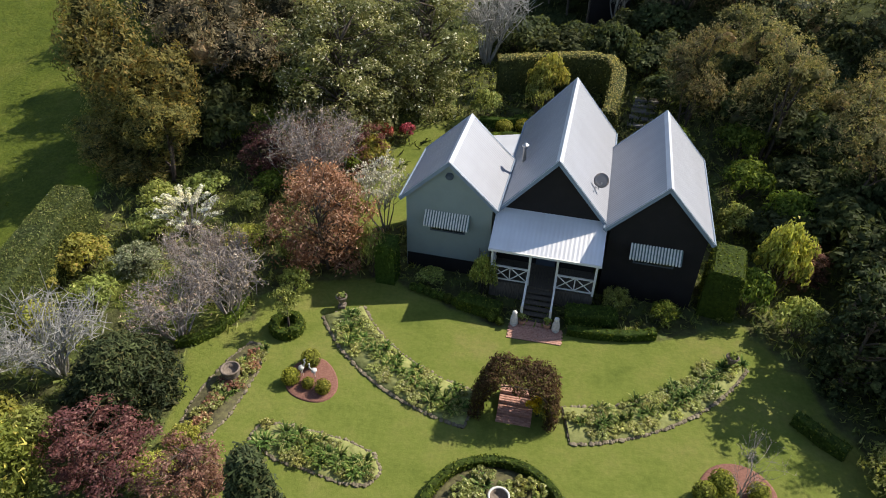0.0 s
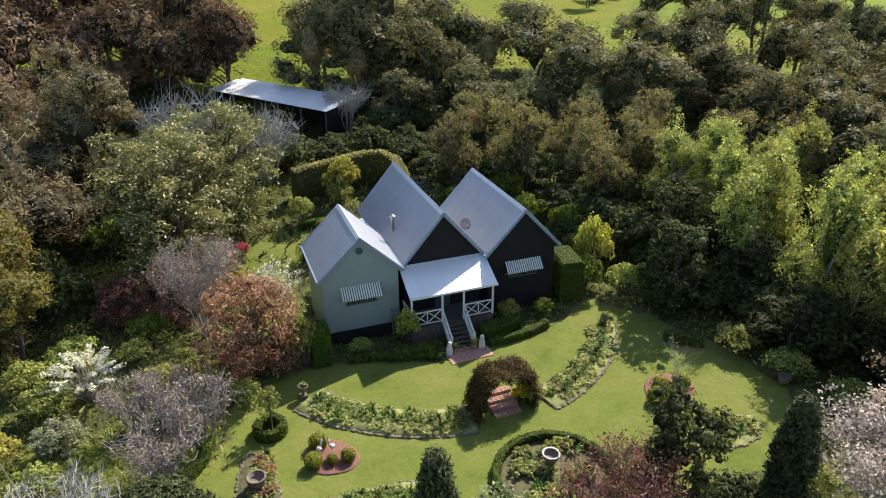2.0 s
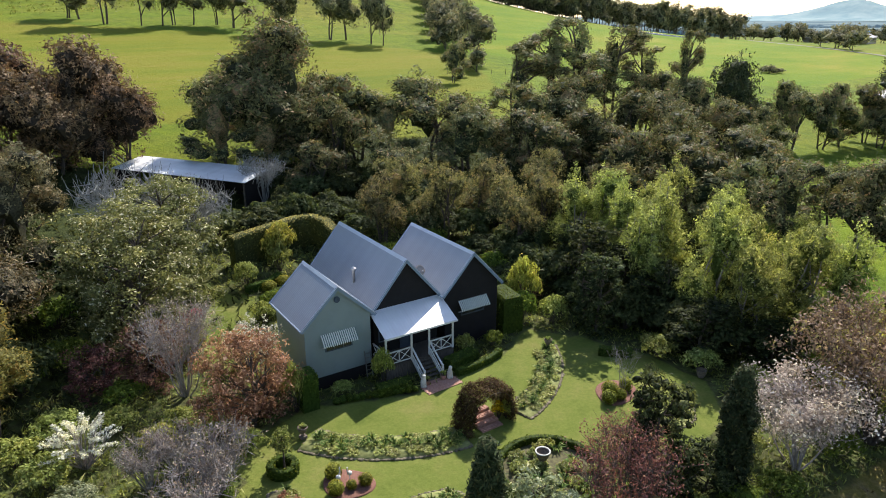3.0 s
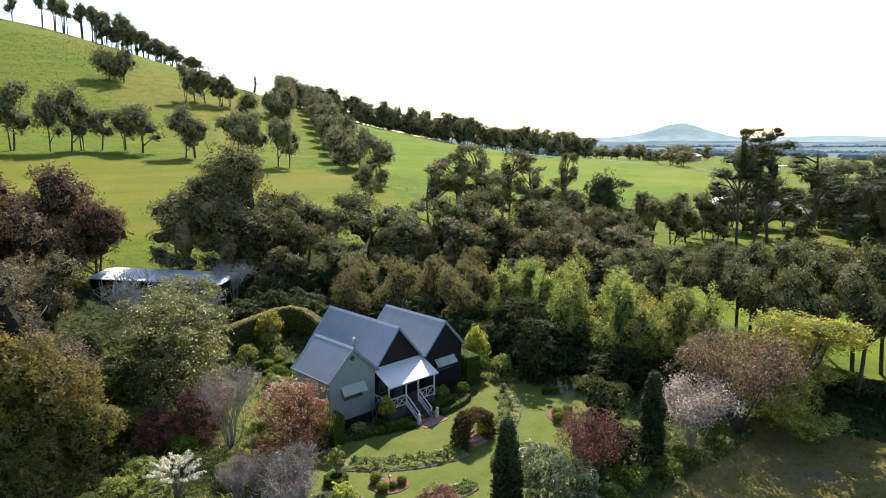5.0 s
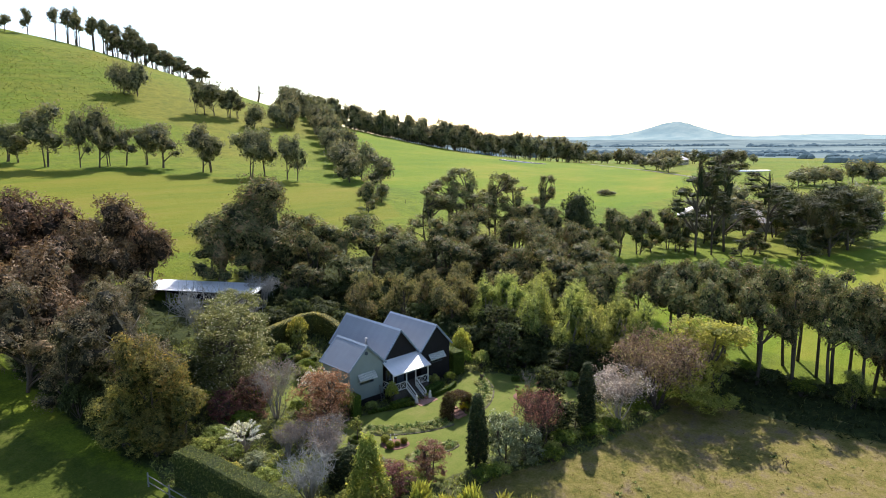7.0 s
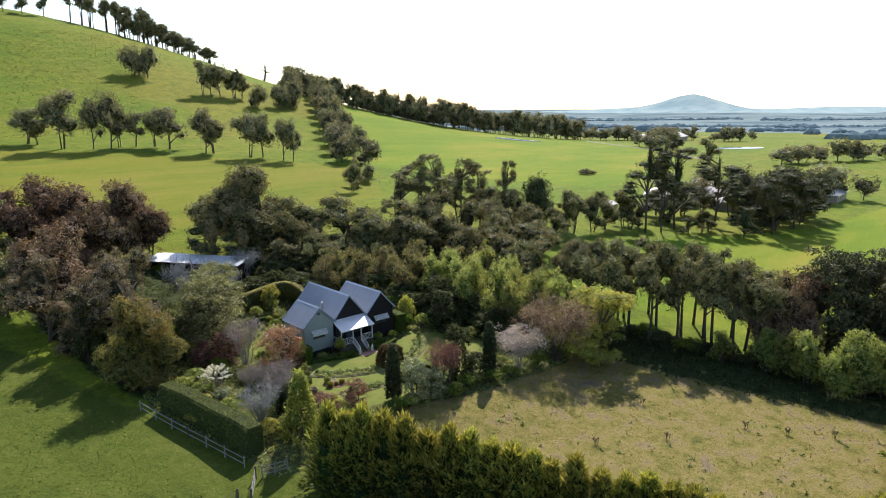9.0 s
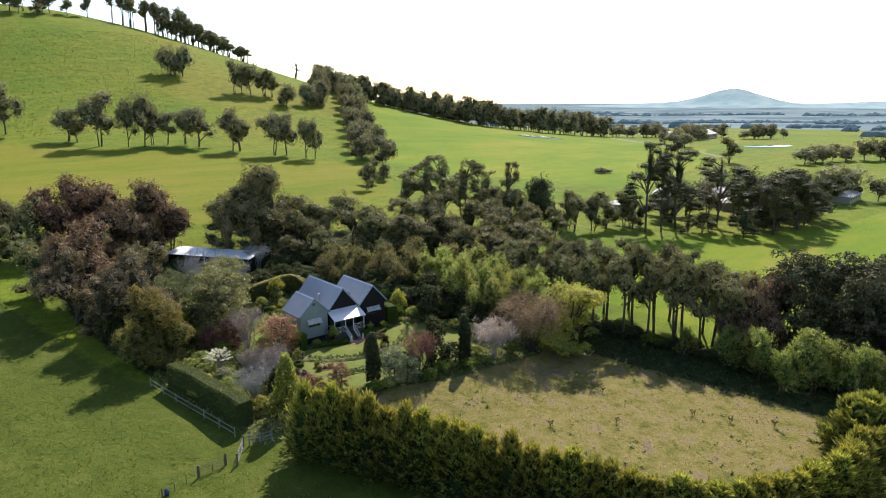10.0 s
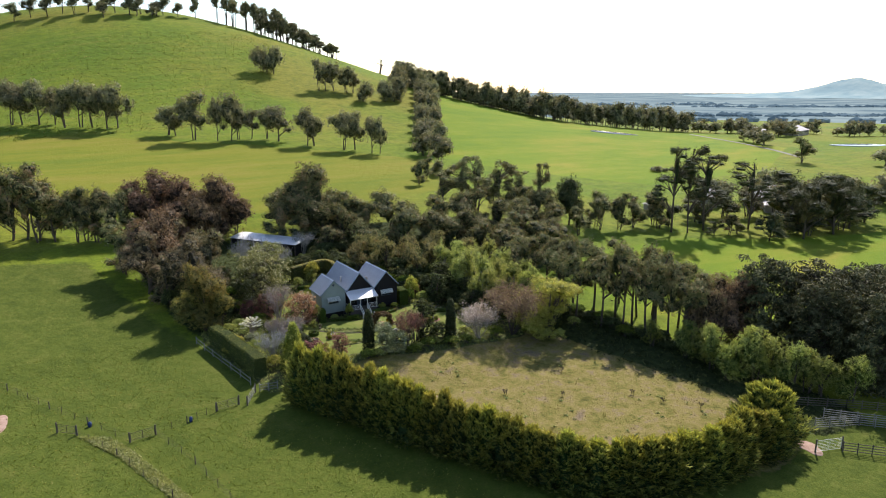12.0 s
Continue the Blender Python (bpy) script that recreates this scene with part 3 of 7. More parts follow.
def broad_tree(seed, h, r, clear, mat, bark, clusters=40, leaves=150, size=(0.34, 0.16), profile="dome", cluster_r=0.3, droop=0.4,
               trunks=1, label="", category="tree", name="tree", group="", squash=0.75, gap=0.0, pads=5, solid=0.0):
    """A tree with trunk, limbs and a clustered crown. h: height, r: crown radius, clear: bare share of the trunk."""
    rs = np.random.RandomState(seed)
    ob = thing(name, label, category, group)
    wood = Build()
    lobe = rs.uniform(0, 6.28, 2)
    cs, rr = [], []
    for i in range(clusters):
        u = clear + (1 - clear) * (i + rs.uniform(0, 1)) / clusters
        t = (u - clear) / (1 - clear)
        if profile == "dome":
            lim = 0.7 + 0.6 * t if t < 0.5 else math.sqrt(max(0.0, 1 - ((t - 0.5) / 0.54) ** 2))
        elif profile == "umbrella":
            lim = 0.35 + 0.65 * math.sin(math.pi * min(1, t * 0.95 + 0.03))
        else:
            lim = 0.62 + 0.38 * math.sin(math.pi * t)
        a = i * 2.4 + rs.uniform(-0.5, 0.5)
        lim *= 1 + 0.24 * math.sin(a + lobe[0]) + 0.2 * math.sin(2 * a + lobe[1] + 3 * t)
        q = r * lim * (rs.uniform(0.35, 0.95) ** 0.6) * (1 - cluster_r * 0.4)
        k = r * cluster_r * rs.uniform(0.7, 1.3) * (1 - gap * rs.uniform(0, 1))
        cs.append((math.cos(a) * q, math.sin(a) * q, h * (u + rs.uniform(-0.04, 0.04)) - k * 0.5))
        rr.append(k)
    base_r = 0.018 * h + 0.05
    stems = []
    for s in range(trunks):
        a = s * 2.4 + rs.uniform(0, 6)
        off = 0.0 if trunks == 1 else r * 0.15
        topz = h * 0.72
        lean = r * (0.12 if trunks == 1 else 0.4)
        st = limb(wood, rs, (off * math.cos(a), off * math.sin(a), -0.4), (lean * math.cos(a), lean * math.sin(a), topz), base_r / math.sqrt(trunks), base_r * 0.25, 0.035, 7, 6)
        stems.append(st)
    for c, k in zip(cs, rr):
        st = stems[rs.randint(len(stems))]
        zs = [p[2] for p in st]
        want = max(h * clear * 0.75, c[2] - np.hypot(c[0], c[1]) * 0.75)
        j = int(np.argmin([abs(z - want) for z in zs]))
        limb(wood, rs, st[j], c, base_r * 0.32, 0.012 + base_r * 0.06, 0.08, 4, 3)
    part("trunk", wood, bark, ob, smooth=True)
    fine, small = [], []
    for c, k in zip(cs, rr):  # each bough carries several smaller pads
        for j in range(pads):
            d = rs.normal(size=3) * np.array([0.45, 0.45, 0.32]) * k
            fine.append((c[0] + d[0], c[1] + d[1], c[2] + d[2]))
            small.append(k * rs.uniform(0.45, 0.8))
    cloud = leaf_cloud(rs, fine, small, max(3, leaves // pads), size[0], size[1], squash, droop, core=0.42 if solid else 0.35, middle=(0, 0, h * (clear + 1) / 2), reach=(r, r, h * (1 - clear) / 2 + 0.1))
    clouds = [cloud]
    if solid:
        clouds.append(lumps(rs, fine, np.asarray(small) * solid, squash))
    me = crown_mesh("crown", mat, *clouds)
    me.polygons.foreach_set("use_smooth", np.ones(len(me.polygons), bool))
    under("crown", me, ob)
    return ob


def clump_tree(seed, h, r, clear, mat, bark, heads=3, lobes=8, leaves=4200, size=(0.3, 0.15), trunks=1, tall=0.85, core=0.86, thin=0.1, droop=0.7, peak=0.0, tuft=9, main=0.74, fork=0.0,
               bough=(0.36, 0.62), stout=1.0, label="", category="tree", name="gum_tree", group=""):
    """A tree whose crown is a union of rounded leafy heads, each of many domed lobes, carried on forking trunks."""
    rs = np.random.RandomState(seed)
    ob = thing(name, label, category, group)
    wood = Build()
    span = h * (1 - clear)
    head = [(rs.uniform(-0.08, 0.08) * r, rs.uniform(-0.08, 0.08) * r, h - span * 0.53, r * (main - 0.12 * peak), span * 0.46)]
    turn = rs.uniform(0, 6)
    for i in range(1, heads):
        f = ((i * 0.618 + rs.uniform(-0.1, 0.1)) % 1.0) * (0.96 - 0.1 * peak)
        a = turn + i * 2.4 + rs.uniform(-0.4, 0.4)
        rh = r * rs.uniform(*bough)
        q = (r * (1 - 0.55 * peak * f) - rh) * rs.uniform(0.9, 1.1) * (1.0 if f < 0.5 else 1.2 - 0.45 * f)
        hh = min(span * 0.4, rh * tall * rs.uniform(0.85, 1.2))
        head.append((math.cos(a) * q, math.sin(a) * q, h * clear + hh * 0.8 + f * (span - hh * 1.8), rh, hh))
    base_r = (0.016 * h + 0.05) * stout
    fork = h * (fork or max(clear + 0.1, 0.34))
    stems = []
    for s in range(trunks):
        a = s * 2.4 + rs.uniform(0, 6)
        off = 0.0 if trunks == 1 else r * 0.12
        stems.append(limb(wood, rs, (off * math.cos(a), off * math.sin(a), -0.5), (off * 2 * math.cos(a), off * 2 * math.sin(a), fork), base_r / math.sqrt(trunks), base_r * 0.55 / math.sqrt(trunks), 0.03, 7, 6))
    ico = sphere_points(1)
    clouds, counts = [], []
    axes = [np.array((rh, rh, hh)) * 1.1 for _, _, _, rh, hh in head]
    mids = [np.array(hd[:3]) for hd in head]
    area = np.array([(a[0] * a[0] + 2 * a[0] * a[2]) for a in axes])
    for i, (mid, ax3) in enumerate(zip(mids, axes)):
        want = mid[2] - 0.7 * math.hypot(mid[0], mid[1]) - 0.2 * ax3[2]
        stem = stems[i % len(stems)]
        way = limb(wood, rs, min(stem[1:], key=lambda q: abs(q[2] - want)), mid, base_r * 0.6 / math.sqrt(trunks), base_r * 0.2, 0.07, 6, 4)
        k = max(4, int(lobes * (2.2 if i == 0 else 1.1)))
        feats = rs.normal(size=(k * 3, 3))
        feats /= np.linalg.norm(feats, axis=1, keepdims=True)
        picked = [feats[0]]
        for _ in range(k - 1):  # spread the lobes evenly over the head
            picked.append(feats[np.argmin((feats @ np.array(picked).T).max(1))])
        feats = np.array(picked)
        swell = np.where(rs.uniform(size=k) < thin, 0.15, rs.uniform(0.6, 1.0, k))
        reach = 2.0 / math.sqrt(k)
        for f in feats[:: 3]:
            if f[2] > -0.5:
                limb(wood, rs, way[-2], mid + f * ax3 * 0.8, base_r * 0.2, 0.02, 0.08, 3, 2)

        def billow(d):
            m = d @ feats.T
            near = m.argmax(1)
            m = m[np.arange(len(d)), near]
            dome = np.sqrt(np.clip(1 - (np.arccos(np.clip(m, -1, 1)) / reach) ** 2, 0, 1))
            return 0.42 + 0.65 * dome * swell[near], d - m[:, None] * feats[near], near
        n = int(leaves * area[i] / area.sum() * 1.5) // tuft
        d = rs.normal(size=(n, 3))
        d /= np.linalg.norm(d, axis=1, keepdims=True)
        d[:, 2] = np.where((d[:, 2] < -0.3) & (rs.uniform(size=n) < 0.5), -d[:, 2], d[:, 2])
        rad, tilt, near = billow(d)
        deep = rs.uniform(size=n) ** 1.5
        p = mid + d * ax3 * (rad * (1.06 - 0.24 * deep) + np.where(rs.uniform(size=n) < 0.08, rs.uniform(0, 0.1, n), 0))[:, None]
        keep = np.ones(n, bool)
        for j in range(heads):  # none inside another head
            if j != i:
                e = (p - mids[j]) / axes[j]
                keep &= (e * e).sum(1) > 0.17
        p, d, tilt, deep = p[keep], d[keep], tilt[keep], deep[keep]
        n = len(p)
        nrm = d / ax3 * ax3.mean() + tilt * 1.8 + rs.normal(size=(n, 3)) * 0.45
        p, nrm, deep = np.repeat(p, tuft, 0), np.repeat(nrm, tuft, 0), np.repeat(deep, tuft)
        n = len(p)
        p = p + rs.normal(size=(n, 3)) * size[0] * np.array([0.6, 0.6, 0.7])
        nrm = nrm + rs.normal(size=(n, 3)) * 0.35
        nrm /= np.linalg.norm(nrm, axis=1, keepdims=True)
        ax = rs.normal(size=(n, 3)) + np.array([0, 0, -droop])
        ax -= nrm * (ax * nrm).sum(1, keepdims=True)
        ax /= np.linalg.norm(ax, axis=1, keepdims=True) + 1e-9
        side = np.cross(nrm, ax)
        s = rs.uniform(0.6, 1.4, n)[:, None]
        la, lb = ax * size[0] * s * 0.5, side * size[1] * s * 0.5
        v = np.stack([p - la + lb, p - la - lb, p + la], 1).reshape(-1, 3)
        # deeper leaves take a darker tone, as if shaded by the outer ones
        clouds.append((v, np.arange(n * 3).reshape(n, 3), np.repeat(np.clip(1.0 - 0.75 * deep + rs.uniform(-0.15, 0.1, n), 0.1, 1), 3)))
        # core at the darkest tone paints the shade inside the crown
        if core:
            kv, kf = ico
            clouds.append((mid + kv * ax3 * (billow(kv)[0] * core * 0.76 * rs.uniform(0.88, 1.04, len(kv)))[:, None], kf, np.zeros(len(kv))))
    part("trunk", wood, bark, ob, smooth=True)
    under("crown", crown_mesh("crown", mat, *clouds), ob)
    return ob


def spray_conifer(seed, h, r, mat, sprays=420, leaves=14, label="", name="conifer", group="", spray=0.3, power=0.75, skirt=0.0, upright=0.9, round_top=False):
    """A dense conifer of many upswept sprays over a cone or column."""
    rs = np.random.RandomState(seed)
    ob = thing(name, label, "tree", group)
    wood = Build()
    limb(wood, rs, (0, 0, -0.3), (0, 0, h * 0.9), 0.03 * h, 0.02, 0.01, 6, 4)
    t = rs.uniform(0, 1, sprays) ** 0.85
    lim = np.sqrt(np.clip(1 - t**2.4, 0.01, 1)) if round_top else (1 - t) ** power * (1 - skirt * (1 - t)) + 0.04
    a = rs.uniform(0, 2 * math.pi, sprays)
    lump = 1 + 0.16 * np.sin(a * 3 + t * 9 + seed) * np.cos(t * 14 + a)
    q = r * lim * lump * rs.uniform(0.72, 1.02, sprays)
    cs = np.stack([np.cos(a) * q, np.sin(a) * q, h * (0.04 + 0.96 * t)], 1)
    rr = spray * rs.uniform(0.6, 1.3, sprays)
    for i in range(0, sprays, 24):
        limb(wood, rs, (0, 0, max(0.1, cs[i][2] - q[i] * 0.5)), cs[i], 0.03, 0.01, 0.03, 3, 2)
    part("trunk", wood, BARK, ob)
    cloud = leaf_cloud(rs, cs, rr, leaves, spray * 0.95, spray * 0.3, 1.25, 0.0, upright, 0.15, shell=False)
    # tone gets lighter up the crown
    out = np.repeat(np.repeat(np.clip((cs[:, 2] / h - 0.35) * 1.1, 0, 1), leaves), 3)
    leaf_tone = np.clip(cloud[2] * (0.25 + 1.0 * out), 0, 1)
    under("crown", crown_mesh("crown", mat, (cloud[0], cloud[1], leaf_tone)), ob)
    return ob


def bare_shrub(seed, h, r, twig_mat, bud_mat, stems=9, buds=900, size=(0.09, 0.05), label="", name="bare_shrub", category="shrub", group="", bud_r=0.16, clear=0.25, forks=4, thick=1.0):
    """A twiggy shrub in bud: forked stems with fine twigs, and sparse small buds or blossom along them."""
    rs = np.random.RandomState(seed)
    ob = thing(name, label, category, group)
    wood, fine = Build(), Build()
    tips = []
    for s in range(stems):
        a = 2.4 * s + rs.uniform(-0.4, 0.4)
        q = r * rs.uniform(0.15, 0.6)
        p1 = (math.cos(a) * q, math.sin(a) * q, h * rs.uniform(0.45, 0.65))
        way = limb(wood, rs, (math.cos(a) * 0.12, math.sin(a) * 0.12, -0.2), p1, (0.008 * h + 0.014) * thick, 0.016 * thick, 0.1, 5, 4)
        for k in range(forks):
            b2 = a + rs.uniform(-1.0, 1.0)
            q2 = r * rs.uniform(0.45, 1.0)
            p2 = (math.cos(b2) * q2, math.sin(b2) * q2, h * (0.62 + 0.38 * math.sqrt(max(0, 1 - (q2 / r) ** 2)) * rs.uniform(0.6, 1.0)))
            w2 = limb(wood, rs, way[rs.randint(2, 5)], p2, 0.015 * thick, 0.008 * thick, 0.1, 3, 3)
            for j in range(10):
                e = np.asarray(w2[rs.randint(1, 4)]) 
                tip = e + rs.normal(size=3) * r * 0.13 + np.array([0, 0, h * 0.05])
                limb(fine, rs, e, tip, 0.01 * thick, 0.005 * thick, 0.05, 3, 1)
                tips.append(tip)
    part("branch_frame", wood, twig_mat, ob)
    part("twig_mass", fine, twig_mat, ob)
    if buds:
        pick = [tips[i] for i in rs.randint(0, len(tips), buds // 6)]
        under("bloom", crown_mesh("bloom", bud_mat, leaf_cloud(rs, pick, [bud_r * r] * len(pick), 6, size[0], size[1], 0.9, 0.2, core=0.0, shell=False)), ob)
    return ob


def mound(seed, rx, ry, h, mat, leaves=1500, size=(0.16, 0.09), lumps=14, label="", name="shrub", category="shrub", group="", part_name="foliage"):
    """A leafy shrub: overlapping lumps of leaves on short stems."""
    rs = np.random.RandomState(seed)
    ob = thing(name, label, category, group)
    wood = Build()
    cs, rr = [], []
    for i in range(lumps):
        a, q = 2.4 * i, math.sqrt((i + 0.5) / lumps) * 0.75
        k = rs.uniform(0.28, 0.42)
        z = h * (0.25 + 0.55 * (1 - q * q) * rs.uniform(0.75, 1.1))
        cs.append((math.cos(a) * q * rx, math.sin(a) * q * ry, z))
        rr.append(k * min(rx, ry, h * 1.1))
        limb(wood, rs, (0, 0, -0.15), cs[-1], 0.03, 0.012, 0.08, 3, 2)
    part("branch_frame", wood, BARK, ob)
    under(part_name, crown_mesh(part_name, mat, leaf_cloud(rs, cs, rr, leaves // lumps, size[0], size[1], 0.85, 0.1)), ob)
    return ob


def strap_clump(seed, blades, length, mat, label, name="strappy_plant", category="plant", group="", width=0.05):
    """A clump of arching strap leaves."""
    rs = np.random.RandomState(seed)
    ob = thing(name, label, category, group)
    v, f, leaf_tone = [], [], []
    for i in range(blades):
        a, ln = rs.uniform(0, 6.28), length * rs.uniform(0.6, 1.1)
        out, up = rs.uniform(0.35, 0.95), rs.uniform(0.5, 1.0)
        o = len(v)
        for t in (0.0, 0.35, 0.7, 1.0):
            x, z = out * ln * t, up * ln * (t - 0.62 * t * t) * 1.6
            w = width * (0.5 + 1.3 * t) * (1.02 - t)
            c = Vector((math.cos(a) * (0.05 + x), math.sin(a) * (0.05 + x), z))
            s = Vector((-math.sin(a), math.cos(a), 0)) * (w + 0.004)
            v += [tuple(c - s), tuple(c + s)]
            leaf_tone += [t, t]
        f += [(o, o + 1, o + 3, o + 2), (o + 2, o + 3, o + 5, o + 4), (o + 4, o + 5, o + 7, o + 6)]
    under("leaf_clump", mesh_of("leaf_clump", v, f, [mat], attrs={"leaf_tone": leaf_tone}), ob)
    return ob


def clipped(name, label, category, ring, z0, z1, mat, leaves_per_m2=130, size=(0.11, 0.07), group="", seed=5, closed=False, width=0.5, wave=0.04, base=None, top_age=False):
    """A clipped hedge along a line of points: a dense dark body with a fuzz of small leaves over its faces."""
    rs = np.random.RandomState(seed)
    ob = thing(name, label, category, group)
    pts = [np.array(p, float) for p in ring]
    if closed:
        pts = pts + [pts[0]]
    nn = len(pts)
    left, right = [], []
    for i in range(nn):
        if closed:
            d = pts[(i + 1) % (nn - 1)] - pts[(i - 1) % (nn - 1)]
        else:
            d = pts[min(i + 1, nn - 1)] - pts[max(i - 1, 0)]
        d = d / (np.linalg.norm(d) + 1e-9)
        s = np.array([-d[1], d[0]]) * width / 2
        left.append(pts[i] + s), right.append(pts[i] - s)
    v, f = [], []
    grounds = [(gz(*p) if base is None else base) for p in pts]
    for i in range(nn):
        k = 0.12 * width
        l, r_ = left[i], right[i]
        c = (l + r_) / 2
        g = grounds[i]
        zt = z1 + rs.uniform(-wave, wave)
        v += [(*l, g + z0 - 0.1), (*l, g + zt - k), (*(c + (l - c) * 0.78), g + zt), (*(c + (r_ - c) * 0.78), g + zt), (*r_, g + zt - k), (*r_, g + z0 - 0.1)]
    for i in range(nn - 1):
        f += [(i * 6 + j, i * 6 + j + 1, i * 6 + 7 + j, i * 6 + 6 + j) for j in range(5)]
    if not closed:
        f += [(5, 4, 3, 2, 1, 0), tuple((nn - 1) * 6 + j for j in range(6))]
    va = np.array(v)
    # body keeps one dark tone under the leaf fuzz
    under("body", mesh_of("body", v, f, [mat], attrs={"leaf_tone": np.full(len(v), 0.15)}), ob)
    cs = []
    for face in f:
        q = va[list(face)[:4]]
        area = np.linalg.norm(np.cross(q[1] - q[0], q[2] - q[0])) / 2 + np.linalg.norm(np.cross(q[2] - q[0], q[3] - q[0])) / 2
        m = int(area * leaves_per_m2)
        uu, vv = rs.uniform(0, 1, (m, 1)), rs.uniform(0, 1, (m, 1))
        cs.append(q[0] * (1 - uu) * (1 - vv) + q[1] * uu * (1 - vv) + q[2] * uu * vv + q[3] * (1 - uu) * vv)
    cs = np.concatenate(cs)
    cloud = leaf_cloud(rs, cs, np.full(len(cs), 0.07), 1, size[0], size[1], 1.0, 0.0, core=0.2, shell=False)
    if top_age:  # only the clipped top has browned
        heads = np.repeat(np.array([p[2] > gz(p[0], p[1]) + z1 - 0.2 for p in cs], float), 3)
        cloud = (cloud[0], cloud[1], 0.1 + 0.9 * heads)
    under("foliage", crown_mesh("foliage", mat, cloud), ob)
    return ob


def box_ball(seed, mat, label, group):
    """A clipped ball of unit size: a dense heart under a skin of tiny leaves."""
    rs = np.random.RandomState(seed)
    ob = thing("box_ball", label, "shrub", group)
    b = Build()
    b.ball((0, 0, 0.46), 0.46, 1.0, seed, 0.04)
    under("heart", mesh_of("heart", b.v, b.f, [mat], attrs={"leaf_tone": [0.25] * len(b.v)}, smooth=True), ob)
    cs = np.tile(np.array([[0.0, 0.0, 0.46]]), (10, 1))
    under("foliage", crown_mesh("foliage", mat, leaf_cloud(rs, cs, [0.5] * 10, 70, 0.1, 0.065, 1.0, 0.0, core=0.9, shell=False)), ob)
    return ob


class Stock:
    """Variants of a plant: the first use of each takes the built one, later uses copy it."""

    def __init__(self, variants, h, r):
        self.variants, self.used, self.h, self.r, self.i = variants, set(), h, r, 0

    def put(self, x, y, h=None, r=None, turn=None, sink=0.0, label="", z=None):
        k = self.i % len(self.variants)
        self.i += 1
        proto = self.variants[k]
        sz = (h or self.h) / self.h
        sr = (r or self.r) / self.r
        turn = turn if turn is not None else self.i * 77.0 % 360
        m = pose(x, y, (gz(x, y) if z is None else z) - sink, 0, 0, turn) @ Matrix.Diagonal((sr, sr, sz, 1))
        if k not in self.used:
            self.used.add(k)
            proto.matrix_basis = m
            ob = proto
        else:
            keep = proto.scale.copy()
            proto.scale = (1, 1, 1)
            ob = copy_thing(proto, m)
            proto.scale = keep
        if label:
            ob["label"] = label
        return ob


def plume_conifer(seed, h, r, mat, plumes=120, blades=40, label="", name="conifer", group="", plume=1.0, power=0.7):
    """A conifer of outswept flat sprays in loose tiers, each a feather of blades along a rising branch, gold towards
    the tips and, as painted sunlight, towards the top.
    """
    rs = np.random.RandomState(seed)
    ob = thing(name, label, "tree", group)
    wood = Build()
    limb(wood, rs, (0, 0, -0.3), (0, 0, h * 0.95), 0.025 * h, 0.02, 0.01, 6, 4)
    t = np.concatenate([(np.arange(plumes - 8) + rs.uniform(0, 1, plumes - 8)) / (plumes - 8) * 0.95, np.full(8, 0.96)])
    a = np.arange(plumes) * 2.39996 + rs.uniform(-0.5, 0.5, plumes)
    q = r * ((1 - t) ** power * 0.95 + 0.04) * (1 + 0.2 * np.sin(a * 2 + seed) * np.cos(t * 11)) * rs.uniform(0.8, 1.1, plumes)
    out = np.stack([np.cos(a), np.sin(a), np.zeros(plumes)], 1)
    ln = plume * rs.uniform(0.75, 1.25, plumes) * (0.5 + 0.5 * (1 - t))
    base = out * np.maximum(q - ln * 0.7, 0.02)[:, None] + np.array([0, 0, 1]) * (h * (0.02 + 0.88 * t))[:, None]
    axis = out * (0.45 + 0.6 * (1 - t))[:, None] + np.array([0, 0, 1]) * (0.15 + 0.8 * t + rs.uniform(-0.15, 0.3, plumes))[:, None] + rs.normal(size=(plumes, 3)) * 0.12
    axis /= np.linalg.norm(axis, axis=1, keepdims=True)
    flat = np.cross(axis, np.array([0, 0, 1.0]) + rs.normal(size=(plumes, 3)) * 0.25)
    flat /= np.linalg.norm(flat, axis=1, keepdims=True) + 1e-9
    for i in range(0, plumes, 6):
        limb(wood, rs, (0, 0, max(0.1, base[i][2] - q[i] * 0.3)), base[i], 0.035, 0.012, 0.03, 3, 2)
    part("trunk", wood, BARK, ob)
    n = plumes * blades
    ax, bs, fl, ll = np.repeat(axis, blades, 0), np.repeat(base, blades, 0), np.repeat(flat, blades, 0), np.repeat(ln, blades)
    f = np.tile((np.arange(blades) + 0.5) / blades, plumes)
    hand = np.tile(np.where(np.arange(blades) % 2, 1.0, -1.0), plumes)
    wide = 0.42 * np.sin(np.pi * np.clip(f * 0.85 + 0.12, 0, 1)) * rs.uniform(0.3, 1.0, n)
    jit = rs.normal(size=(n, 3))
    p = bs + ax * (ll * f)[:, None] + fl * (hand * wide * ll)[:, None] + np.array([0, 0, 1]) * (0.22 * ll * f * f - 0.25 * wide * ll)[:, None] + jit * (0.05 * ll)[:, None]
    d = ax * 0.9 + fl * (hand * 0.55)[:, None] + np.array([0, 0, 0.25]) + jit * 0.25
    d /= np.linalg.norm(d, axis=1, keepdims=True)
    side = np.cross(d, np.cross(fl, ax) + rs.normal(size=(n, 3)) * 0.5)
    side /= np.linalg.norm(side, axis=1, keepdims=True) + 1e-9
    s = plume * rs.uniform(0.22, 0.4, n)[:, None]
    v = np.stack([p + side * s * 0.17, p - side * s * 0.17, p + d * s], 1).reshape(-1, 3)
    # gold of the tips strengthened with height to paint sun on the tops
    leaf_tone = np.clip((f * 1.5 - 0.45) * (0.3 + 0.75 * np.repeat(t, blades)) + rs.uniform(-0.1, 0.1, n), 0, 1)
